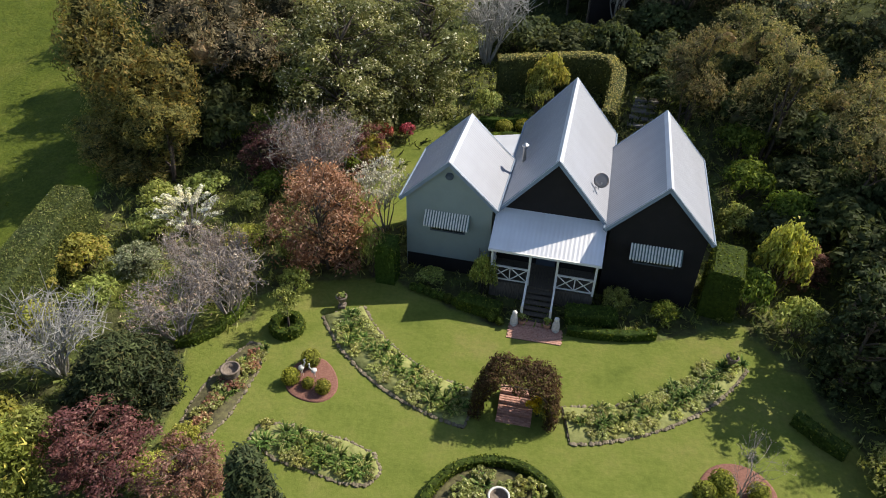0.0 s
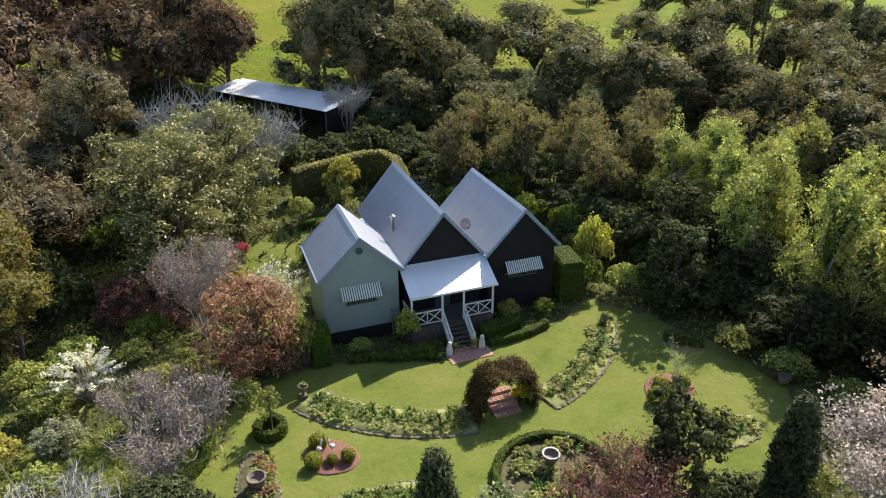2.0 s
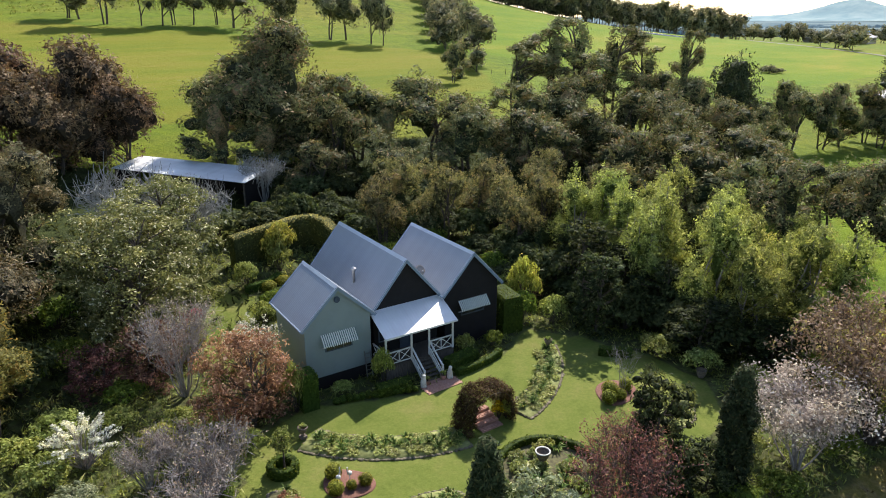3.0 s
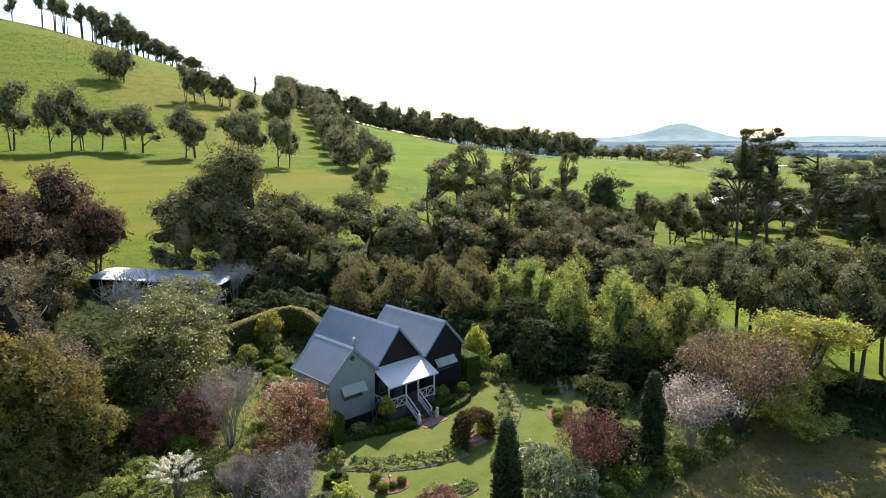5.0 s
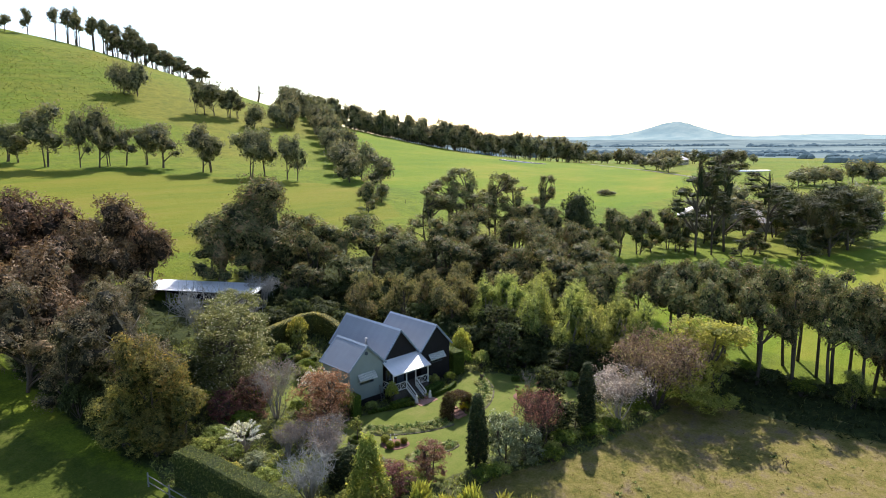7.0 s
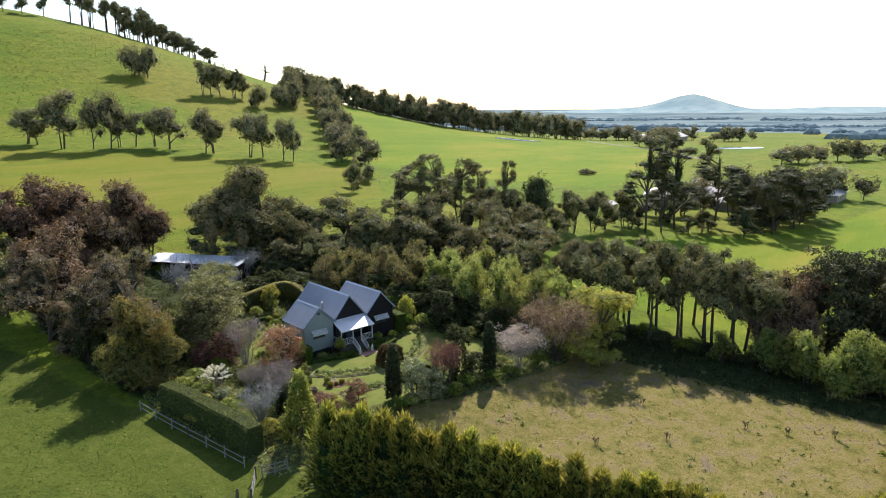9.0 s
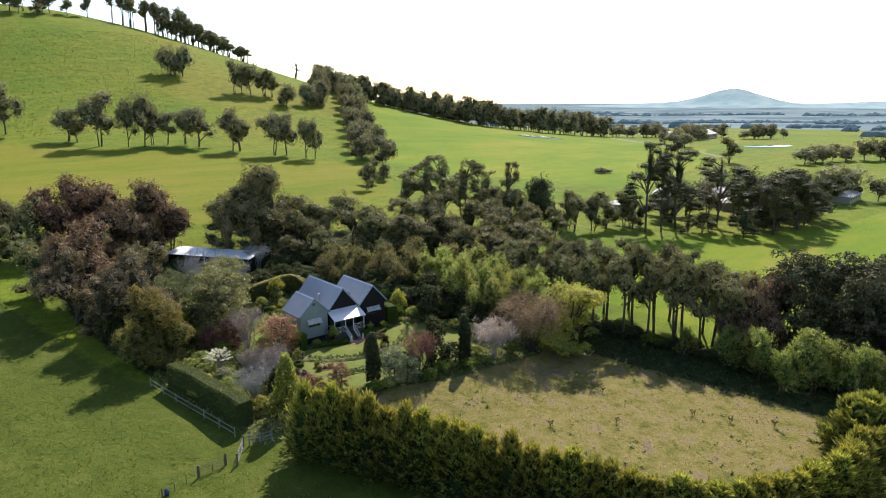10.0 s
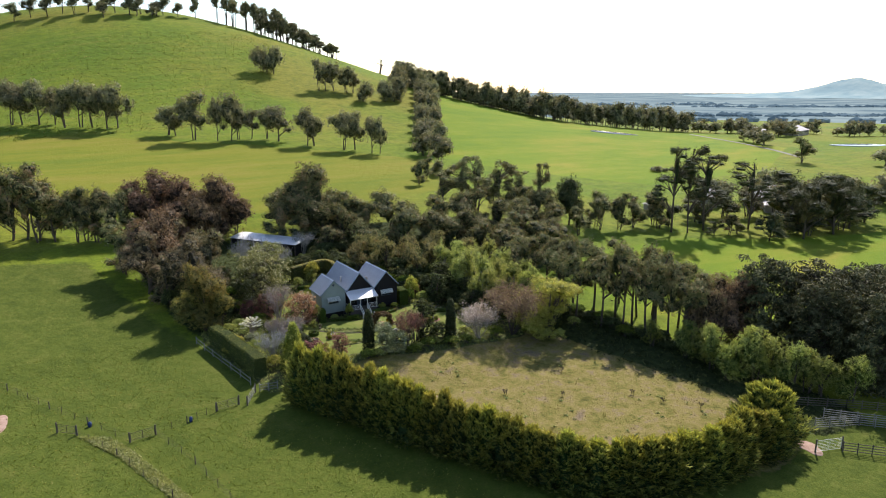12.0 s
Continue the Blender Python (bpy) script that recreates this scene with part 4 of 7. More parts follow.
    # inner cone at the darkest tone stands for shade between sprays
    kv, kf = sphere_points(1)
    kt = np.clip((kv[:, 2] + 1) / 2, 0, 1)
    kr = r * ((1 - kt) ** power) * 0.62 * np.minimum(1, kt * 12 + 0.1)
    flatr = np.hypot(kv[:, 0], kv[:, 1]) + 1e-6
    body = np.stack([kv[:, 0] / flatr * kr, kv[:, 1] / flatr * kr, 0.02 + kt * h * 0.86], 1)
    under("crown", crown_mesh("crown", mat, (v, np.arange(n * 3).reshape(n, 3), np.repeat(leaf_tone, 3)), (body, kf, np.zeros(len(kv)))), ob)
    return ob


# ---- the house ----
def gable(name, parent, xr, half, y0, y1, z_eave, z_ridge, wall_mat, over=0.25, board=0.2):
    """One steep gabled wing: boarded walls, two iron roof slopes with ribs, ridge capping and barge boards."""
    wing = new(name)
    wing.parent = parent
    run = half
    slope = (z_ridge - z_eave) / run
    inset = half - over
    zw = z_eave + over * slope - 0.1
    yf, yb = y0 + over, y1 - over
    apex = z_ridge - 0.12
    walls = Build()
    t = 0.14
    for y, o in ((yf, t), (yb, -t)):
        prof = [(xr - inset, -0.3), (xr + inset, -0.3), (xr + inset, zw), (xr, apex), (xr - inset, zw)]
        walls.add([(x, yy, z) for yy in (y, y + o) for x, z in prof], [(0, 1, 2, 3, 4), (9, 8, 7, 6, 5)] + [(i, i + 5, (i + 1) % 5 + 5, (i + 1) % 5) for i in range(5)])
    walls.box(xr - inset, xr - inset + t, yf + t + 0.003, yb - t - 0.003, -0.3, zw)
    walls.box(xr + inset - t, xr + inset, yf + t + 0.003, yb - t - 0.003, -0.3, zw)
    part("wall", walls, wall_mat, wing)
    z = 0.3
    while z < apex - 0.15:
        w = inset if z < zw else inset * (apex - z) / (apex - zw)
        w2 = inset if z + board * 0.94 < zw else max(0.03, inset * (apex - z - board * 0.94) / (apex - zw))
        boards = Build()
        boards.add([(xr - w, yf - 0.028, z), (xr + w, yf - 0.028, z), (xr + w2, yf - 0.006, z + board * 0.94), (xr - w2, yf - 0.006, z + board * 0.94),
                    (xr - w, yf - 0.001, z), (xr + w, yf - 0.001, z)], [(0, 1, 2, 3), (4, 5, 1, 0)])
        part("weatherboard", boards, wall_mat, wing)
        z += board
    for side in (-1, 1):
        sheet, ribs = Build(), Build()
        n = Vector((side * slope, 0, 1)).normalized()
        th = 0.05
        e, rdg = Vector((xr + side * half, 0, z_eave)), Vector((xr, 0, z_ridge))
        count = int((y1 - y0) / 0.19)
        ys = [y0 + (y1 - y0) * i / (count * 2) for i in range(count * 2 + 1)]
        vs, fs = [], []
        for i, y in enumerate(ys):
            lift = n * (0.012 if i % 2 else 0.0)
            for p in (e, rdg):
                vs.append(p + Vector((0, y, 0)) + lift)
            for p in (e, rdg):
                vs.append(p + Vector((0, y, 0)) - n * th)
        for i in range(len(ys) - 1):
            a = i * 4
            fs += [(a, a + 4, a + 5, a + 1), (a + 2, a + 3, a + 7, a + 6), (a, a + 2, a + 6, a + 4)]
        sheet.add(vs, fs + [(0, 1, 3, 2), (len(vs) - 4, len(vs) - 2, len(vs) - 1, len(vs) - 3)])
        part("roof_slope", sheet, ROOF, wing)
        for y in (y0 - 0.012, y1 + 0.012):
            barge = Build()
            a, b = e + Vector((side * 0.03, y, -0.09)), rdg + Vector((0, y, -0.09))
            barge.beam(a, b, 0.05, 0.2)
            part("barge_board", barge, BARGE, wing)
        gut = Build()
        gut.tube([(e.x + side * 0.05, y0 + 0.02, e.z - 0.04), (e.x + side * 0.05, y1 - 0.02, e.z - 0.04)], [0.06, 0.06], 8)
        part("gutter", gut, BARGE, wing)
        for y in (y0, y1):
            cap = Build()
            a = e + Vector((0, y, 0)) + n * 0.022
            b = rdg + Vector((0, y, 0)) + n * 0.022
            cap.beam(a, b, 0.12, 0.02)
            part("edge_capping", cap, RIDGE, wing)
    cap = Build()
    k = 0.16
    vs = []
    for y in (y0 - 0.03, y1 + 0.03):
        vs += [(xr - k, y, z_ridge - k * slope + 0.045), (xr, y, z_ridge + 0.055), (xr + k, y, z_ridge - k * slope + 0.045), (xr, y, z_ridge + 0.02)]
    cap.add(vs, [(0, 4, 5, 1), (1, 5, 6, 2), (0, 3, 7, 4), (3, 2, 6, 7), (0, 1, 2, 3), (7, 6, 5, 4)])
    part("ridge_capping", cap, RIDGE, wing)
    return wing


def window(parent, x0, x1, y, z0, z1, bars=1):
    """A window standing 3 cm proud of a front wall."""
    win = new("window")
    win.parent = parent
    fr = Build()
    w = 0.07
    fr.box(x0, x0 + w, y - 0.04, y, z0, z1)
    fr.box(x1 - w, x1, y - 0.04, y, z0, z1)
    fr.box(x0 + w, x1 - w, y - 0.04, y, z0, z0 + w)
    fr.box(x0 + w, x1 - w, y - 0.04, y, z1 - w, z1)
    for i in range(bars):
        xm = x0 + (x1 - x0) * (i + 1) / (bars + 1)
        fr.box(xm - 0.025, xm + 0.025, y - 0.035, y, z0 + w, z1 - w)
    part("window_frame", fr, SLATE_BLUE, win)
    gl = Build()
    gl.box(x0 + w, x1 - w, y - 0.02, y - 0.006, z0 + w, z1 - w)
    part("pane", gl, GLASS, win)
    return win


def hood(parent, x0, x1, y, z1, z0, out, label):
    """A sloping corrugated window hood on brackets."""
    h = Build()
    n = 17
    vs, fs = [], []
    for i in range(n * 2 + 1):
        x = x0 + (x1 - x0) * i / (n * 2)
        lift = 0.03 if i % 2 else 0.0
        vs += [(x, y, z1 + lift), (x, y - out, z0 + lift), (x, y, z1 + lift - 0.012), (x, y - out, z0 + lift - 0.012)]
    for i in range(n * 2):
        a = i * 4
        fs += [(a, a + 1, a + 5, a + 4), (a + 2, a + 6, a + 7, a + 3), (a + 1, a + 3, a + 7, a + 5)]
    h.add(vs, fs)
    ob = part("window_hood", h, AWNING, parent, label)
    for i in range(n):
        xa = x0 + (x1 - x0) * i / n
        xb = xa + (x1 - x0) / n * 0.5
        st = Build()
        st.add([(xa, y - 0.01, z1 + 0.034), (xa, y - out - 0.004, z0 + 0.034), (xb, y - out - 0.004, z0 + 0.034), (xb, y - 0.01, z1 + 0.034),
                (xa, y - 0.01, z1 + 0.026), (xa, y - out - 0.004, z0 - 0.05), (xb, y - out - 0.004, z0 - 0.05), (xb, y - 0.01, z1 + 0.026)],
               [(0, 1, 2, 3), (7, 6, 5, 4), (1, 5, 6, 2), (0, 4, 5, 1), (3, 2, 6, 7), (0, 3, 7, 4)])
        part("stripe", st, WHITE, ob)
    for x in (x0 + 0.05, x1 - 0.05):
        br = Build()
        br.beam((x, y, z0 - 0.25), (x, y - out + 0.03, z0 - 0.03), 0.04, 0.04)
        br.beam((x, y, z1 - 0.05), (x, y - out + 0.03, z0 - 0.03), 0.04, 0.04)
        part("bracket", br, WHITE, ob)
    return ob


house = thing("cottage", "three-gabled timber cottage with steep blue-grey iron roofs", "house", at=pose(1.1, 27.7, 0, 0, 0, -6.0))
wing_l = gable("pale_wing", house, -5.02, 2.43, -0.5, 4.75, 4.3, 6.62, WALL_PALE)
gable("middle_wing", house, 0.02, 2.66, 0.0, 9.9, 4.05, 7.17, WALL_DARK)
wing_r = gable("dark_wing", house, 5.02, 2.46, -0.4, 7.75, 4.15, 6.78, WALL_DARK)
hood(wing_l, -6.2, -3.9, -0.29, 3.62, 3.02, 0.5, "grey-green and white striped window awning")
hood(wing_r, 3.9, 6.3, -0.19, 3.42, 2.86, 0.5, "grey-green and white striped window awning")
window(wing_l, -5.95, -4.15, -0.285, 2.45, 3.3, 2)
# dark skirting stands for the shadowed space under the floor
base = Build()
base.box(-7.15, -2.85, -0.32, -0.287, -0.1, 0.85)
part("base_skirting", base, WALL_DARK, wing_l, "dark skirting boards standing for the shadowed subfloor")
window(wing_r, 4.15, 6.05, -0.185, 2.3, 3.1, 2)
vent = Build()
vent.lathe([(0.02, -0.03), (0.2, -0.03), (0.2, 0.05), (0.15, 0.06), (0.02, 0.03)], 16)
vo = part("vent", vent, SLATE_BLUE, wing_l, "round dark blue gable vent")
vo.matrix_basis = pose(-5.02, -0.285, 5.72, 90, 0, 0)
# lean-to link behind the pale wing
lean = Build()
lean.box(-4.2, -2.72, 4.8, 8.2, -0.3, 3.6)
part("rear_lean_to", lean, WALL_DARK, house)
lr = Build()
lr.add([(-4.4, 4.78, 3.62), (-2.66, 4.78, 3.95), (-2.66, 8.4, 3.95), (-4.4, 8.4, 3.62), (-4.4, 4.78, 3.68), (-2.66, 4.78, 4.01), (-2.66, 8.4, 4.01), (-4.4, 8.4, 3.68)],
       [(3, 2, 1, 0), (4, 5, 6, 7), (0, 1, 5, 4), (1, 2, 6, 5), (2, 3, 7, 6), (3, 0, 4, 7)])
part("lean_to_roof", lr, ROOF_PALE, house)


def verandah(parent):
    """Front verandah: skillion roof, posts, crossed-rail balustrade, raised floor and flight of steps."""
    v = new("verandah")
    v.parent = parent
    y0, y1, x0, x1, zf = -1.68, 0.24, -2.56, 2.55, 0.98
    za, zb = 3.16, 4.12
    roof = Build()
    n = 26
    vs, fs = [], []
    for i in range(n * 2 + 1):
        x = x0 - 0.12 + (x1 - x0 + 0.24) * i / (2 * n)
        up = 0.008 if i % 2 else 0
        vs += [(x, y0 - 0.2, za - 0.1 + up), (x, y1, zb + up), (x, y0 - 0.2, za - 0.14), (x, y1, zb - 0.04)]
    for i in range(2 * n):
        a = i * 4
        fs += [(a, a + 4, a + 5, a + 1), (a + 2, a + 3, a + 7, a + 6), (a, a + 2, a + 6, a + 4)]
    roof.add(vs, fs + [(0, 1, 3, 2), (len(vs) - 4, len(vs) - 2, len(vs) - 1, len(vs) - 3)])
    part("verandah_roof", roof, ROOF_PALE, v, "pale iron skillion roof")
    gut = Build()
    gut.box(x0 - 0.12, x1 + 0.12, y0 - 0.29, y0 - 0.205, za - 0.19, za - 0.08)
    part("gutter", gut, WHITE, v)
    x = x0
    while x < x1 - 0.05:
        deck = Build()
        deck.box(x, min(x + 0.135, x1), y0, y1, zf - 0.04, zf)
        part("floor_board", deck, TIMBER, v)
        x += 0.145
    deck = Build()
    deck.box(x0 + 0.02, x1 - 0.02, y0 + 0.03, y0 + 0.09, -0.2, zf - 0.045)
    part("floor_skirt", deck, TIMBER, v)
    xs = (x0 + 0.06, -0.66, 0.66, x1 - 0.06)
    for x in xs:
        p = Build()
        p.box(x - 0.055, x + 0.055, y0 + 0.02, y0 + 0.13, zf, za - 0.12, cut=0.012)
        p.box(x - 0.08, x + 0.08, y0 - 0.005, y0 + 0.155, za - 0.35, za - 0.3)
        part("post", p, WHITE, v)
    beam = Build()
    beam.box(x0, x1, y0 + 0.03, y0 + 0.12, za - 0.115, za - 0.02)
    part("beam", beam, WHITE, v)

    def rail(a, b):
        bal = new("balustrade")
        bal.parent = parent
        ax, bx = Vector((a[0], a[1], 0)), Vector((b[0], b[1], 0))
        z0 = a[2]

        def bar(name, p, zp, q, zq, w, h):
            r = Build()
            r.beam(p + Vector((0, 0, z0 + zp)), q + Vector((0, 0, z0 + zq)), w, h)
            part(name, r, WHITE, bal)
        bar("top_rail", ax, 0.92, bx, 0.92, 0.09, 0.06)
        bar("bottom_rail", ax, 0.14, bx, 0.14, 0.05, 0.06)
        cells = max(1, round((bx - ax).length / 0.95))
        for c in range(cells):
            p, q = ax.lerp(bx, c / cells), ax.lerp(bx, (c + 1) / cells)
            bar("brace", p, 0.16, q, 0.9, 0.035, 0.045)
            bar("brace", p, 0.9, q, 0.16, 0.03, 0.045)
            if c:
                bar("baluster", p, 0.14, p, 0.92, 0.05, 0.05)
    yr = y0 + 0.07
    rail((x0 + 0.12, yr, zf), (-0.72, yr, zf))
    rail((0.72, yr, zf), (x1 - 0.12, yr, zf))
    rail((x0 + 0.05, yr + 0.08, zf), (x0 + 0.05, y1 - 0.1, zf))
    for s in (-1, 1):
        h = Build()
        h.beam((s * 0.68, y0 - 0.02, zf + 0.9), (s * 0.68, y0 - 1.5, 0.86), 0.09, 0.07)
        h.beam((s * 0.68, y0 - 0.02, zf + 0.45), (s * 0.68, y0 - 1.5, 0.42), 0.04, 0.09)
        h.beam((s * 0.68, y0 - 0.02, zf + 0.1), (s * 0.68, y0 - 1.5, 0.06), 0.05, 0.24)
        h.box(s * 0.68 - 0.06, s * 0.68 + 0.06, y0 - 1.56, y0 - 1.44, -0.05, 0.95, cut=0.01)
        part("stair_rail", h, WHITE, v, "white sloping stair rail")
    for i in range(6):
        st = Build()
        z = zf - (i + 1) * zf / 6.5
        yy = y0 - 0.245 * (i + 1)
        st.box(-0.64, 0.64, yy, yy + 0.27, z - 0.045, z)
        st.box(-0.62, 0.62, yy + 0.235, yy + 0.25, z - 0.16, z - 0.047)
        part("step", st, TIMBER, v)
    door = Build()
    door.box(-0.48, 0.48, 0.17, 0.235, zf, zf + 2.08)
    for a in (-0.4, 0.05):
        for zz in (0.2, 1.15):
            door.box(a, a + 0.35, 0.15, 0.168, zf + zz, zf + zz + 0.75)
    part("front_door", door, SLATE_BLUE, v)
    for x in (-1.5, 1.5):
        window(v, x - 0.55, x + 0.55, 0.238, zf + 0.8, zf + 1.95)
    return v


verandah(house)
flue = thing("flue_pipe", "galvanised flue pipe with a cowl on the iron roof", "chimney")
flue.matrix_basis = house.matrix_basis @ pose(-1.95, 3.7, 4.83)
fb = Build()
fb.lathe([(0.09, -0.15), (0.09, 0.85), (0.1, 0.86)], 12)
part("pipe", fb, METAL, flue, smooth=True)
fb = Build()
fb.lathe([(0.1, 0.88), (0.18, 0.9), (0.18, 1.0), (0.04, 1.1)], 12)
part("cowl", fb, METAL, flue)
fb = Build()
fb.box(-0.2, 0.2, -0.2, 0.2, -0.04, 0.02, pose(0, 0, 0, 0, -49, 0))
part("flashing", fb, METAL, flue)

dish = thing("satellite_dish", "pale grey satellite dish on the roof edge", "satellite dish")
dish.matrix_basis = house.matrix_basis @ pose(2.0, 1.9, 4.86)
db = Build()
db.tube([(0, 0, -0.1), (0, 0, 0.35), (0.05, -0.1, 0.5)], [0.025, 0.025, 0.025], 8)
part("mast", db, METAL, dish)
db = Build()
db.lathe([(0.03, 0.0), (0.2, 0.03), (0.36, 0.11), (0.37, 0.12), (0.2, 0.05), (0.02, 0.02)], 22)
reflector = part("reflector", db, CLADDING, dish, smooth=True)
reflector.matrix_basis = pose(0.05, -0.1, 0.55, 52, 8, 0)
db = Build()
db.tube([(0.05, -0.12, 0.3), (0.08, -0.5, 0.62)], [0.012, 0.012], 5)
db.box(0.05, 0.11, -0.54, -0.47, 0.6, 0.68)
part("feed_arm", db, METAL, dish)

ladder = thing("ladder", "short pale timber ladder leaning on the pale wall", "ladder")
ladder.matrix_basis = house.matrix_basis @ pose(-3.15, -0.62, 0.02, -10, 0, 0)
for x in (-0.2, 0.2):
    lb = Build()
    lb.box(x - 0.02, x + 0.02, -0.035, 0.035, 0, 1.8)
    part("stile", lb, PALE_TIMBER, ladder)
for i in range(6):
    lb = Build()
    lb.tube([(-0.18, 0, 0.25 + i * 0.27), (0.18, 0, 0.25 + i * 0.27)], [0.018, 0.018], 6)
    part("rung", lb, PALE_TIMBER, ladder)

# ---- the shed ----
shed = thing("open_shed", "long low open-sided shed with a pale sheet roof", "shed", at=pose(1.7, 67.7, 3.55, 0, 0, -62))
sr = Build()
n = 64
vs, fs = [], []
for i in range(n * 2 + 1):
    x = -9.0 + 18.0 * i / (n * 2)
    up = 0.03 if i % 2 else 0
    vs += [(x, -2.35, 2.4 + up), (x, 2.05, 2.95 + up), (x, -2.35, 2.36), (x, 2.05, 2.91)]
for i in range(2 * n):
    a = i * 4
    fs += [(a, a + 4, a + 5, a + 1), (a + 2, a + 3, a + 7, a + 6), (a, a + 2, a + 6, a + 4)]
sr.add(vs, fs + [(0, 1, 3, 2), (len(vs) - 4, len(vs) - 2, len(vs) - 1, len(vs) - 3)])
part("shed_roof", sr, ROOF_PALE, shed)
for i in range(6):
    pb = Build()
    pb.box(-8.7 + i * 3.45, -8.55 + i * 3.45, -2.15, -2.0, -0.6, 2.38)
    part("post", pb, TIMBER, shed)
wb = Build()
wb.box(-8.7, 8.7, 1.8, 1.9, -0.9, 2.86)
part("back_wall", wb, WALL_DARK, shed)
for s in (-8.7, 8.6):
    wb = Build()
    wb.add([(s, -2.1, -0.6), (s + 0.1, -2.1, -0.6), (s + 0.1, 1.79, -0.6), (s, 1.79, -0.6), (s, -2.1, 2.37), (s + 0.1, -2.1, 2.37), (s + 0.1, 1.79, 2.85), (s, 1.79, 2.85)],
           [(3, 2, 1, 0), (4, 5, 6, 7), (0, 1, 5, 4), (1, 2, 6, 5), (2, 3, 7, 6), (3, 0, 4, 7)])
    part("end_wall", wb, WALL_DARK, shed)


# ---- hill, belts and paddocks: trees ----
def gum(seed, mat=GUM, bark=BARK, h=13, r=4.5, clear=0.2, **kw):
    opt = dict(heads=11, lobes=4, leaves=4200, main=0.5, bough=(0.28, 0.5), size=(0.35, 0.165), trunks=2, label="dark olive eucalyptus with a clumped crown")
    opt.update(kw)
    return clump_tree(seed, h, r, clear, mat, bark, **opt)


GUMS = Stock([gum(1, clear=0.1), gum(2, heads=13, clear=0.05), gum(3, heads=10, clear=0.18, thin=0.15), gum(7, heads=15, clear=0.03, peak=0.3), gum(10, heads=12, clear=0.12, trunks=3, thin=0.15)], 13, 4.5)
EDGE_GUMS = Stock([gum(s, GUM_LIGHT, heads=13, clear=0.05, lobes=6, leaves=9500, size=(0.23, 0.1)) for s in (8, 9)], 13, 4.7)
REDS = Stock([gum(s, GUM_RED, r=5, clear=0.0, heads=17, lobes=7, leaves=9000, tall=1.4, main=0.56, bough=(0.28, 0.5), label="dense red-brown eucalyptus at the pasture edge") for s in (11, 12, 13)], 13, 5)
SLIM = Stock([gum(s, r=3.2, clear=0.4, heads=13, lobes=4, leaves=4800, size=(0.25, 0.125), trunks=1, bough=(0.26, 0.5), main=0.4, stout=0.8, thin=0.2, tall=0.95, core=0.8, fork=0.72, label="slender eucalyptus with a bare trunk and high crown") for s in (21, 22, 23)], 13, 3.2)
OPEN = Stock([gum(s, r=4.0, h=16, clear=0.28, heads=20, lobes=5, leaves=6500, size=(0.28, 0.13), main=0.26, bough=(0.2, 0.4), stout=0.7, thin=0.25, tall=0.5, core=0.78, fork=0.7, label="tall open eucalyptus with feathery separate heads") for s in (24, 25)], 16, 4.0)
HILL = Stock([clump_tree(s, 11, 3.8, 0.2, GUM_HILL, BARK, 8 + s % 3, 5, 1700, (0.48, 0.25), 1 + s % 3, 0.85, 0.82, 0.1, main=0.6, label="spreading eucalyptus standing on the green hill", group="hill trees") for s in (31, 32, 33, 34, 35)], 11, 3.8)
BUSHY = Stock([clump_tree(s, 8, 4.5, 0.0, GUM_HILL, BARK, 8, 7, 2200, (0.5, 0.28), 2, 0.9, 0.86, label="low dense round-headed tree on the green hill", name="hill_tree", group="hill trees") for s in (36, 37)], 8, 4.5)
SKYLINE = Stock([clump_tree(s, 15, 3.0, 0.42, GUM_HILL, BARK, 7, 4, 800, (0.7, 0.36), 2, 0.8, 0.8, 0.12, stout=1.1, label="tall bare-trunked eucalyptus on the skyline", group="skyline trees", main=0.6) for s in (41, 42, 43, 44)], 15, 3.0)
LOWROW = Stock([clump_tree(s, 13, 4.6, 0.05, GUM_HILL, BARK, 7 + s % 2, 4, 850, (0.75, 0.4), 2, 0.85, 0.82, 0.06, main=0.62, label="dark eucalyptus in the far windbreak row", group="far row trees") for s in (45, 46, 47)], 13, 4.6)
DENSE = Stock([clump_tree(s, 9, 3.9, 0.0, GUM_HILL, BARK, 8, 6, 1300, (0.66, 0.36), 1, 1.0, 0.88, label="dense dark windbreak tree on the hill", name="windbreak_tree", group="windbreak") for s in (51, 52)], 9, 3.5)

for x, y, h, r in ((-6.0, 81.0, 14.8, 6.4), (-2.4, 77.0, 11.0, 5.0), (-13.0, 86.0, 14.4, 6.6), (-9.5, 77.5, 12.5, 5.6), (-19.5, 84.5, 12.6, 5.6), (-23.2, 59.8, 13.6, 6.4), (-16.0, 76.0, 10.5, 5.0)):
    REDS.put(x, y, h, r)
for x, y, h, r in ((-26.5, 82.0, 10.2, 4.0), (-29.5, 83.0, 10.4, 3.4), (-33.5, 83.8, 10.4, 3.4), (-39.2, 86.5, 14.2, 4.8), (-44.5, 89.5, 13.2, 4.6), (-50, 92, 13.5, 5), (-57, 95, 13, 5), (-64, 98, 14, 5), (-36.4, 86.0, 11.0, 4.0), (-42.0, 89.0, 11.5, 4.2), (-47.5, 91.5, 12.0, 4.2), (-31.5, 84.5, 9.0, 3.2), (-24.0, 83.5, 9.5, 3.6),
                   (-27.4, 53.0, 12.0, 5.4), (-17.6, 52.5, 11.5, 5.0), (-25.4, 46.8, 10.2, 4.4), (-28.6, 63.5, 10.5, 4.8), (-15.5, 60.0, 9.0, 4.0), (-19.5, 68.0, 9.0, 4.2)):
    grown = 1.22 if y > 82 else 1.0
    (EDGE_GUMS if x > -27.5 and y < 70 else GUMS).put(x, y, h * grown, r * grown)
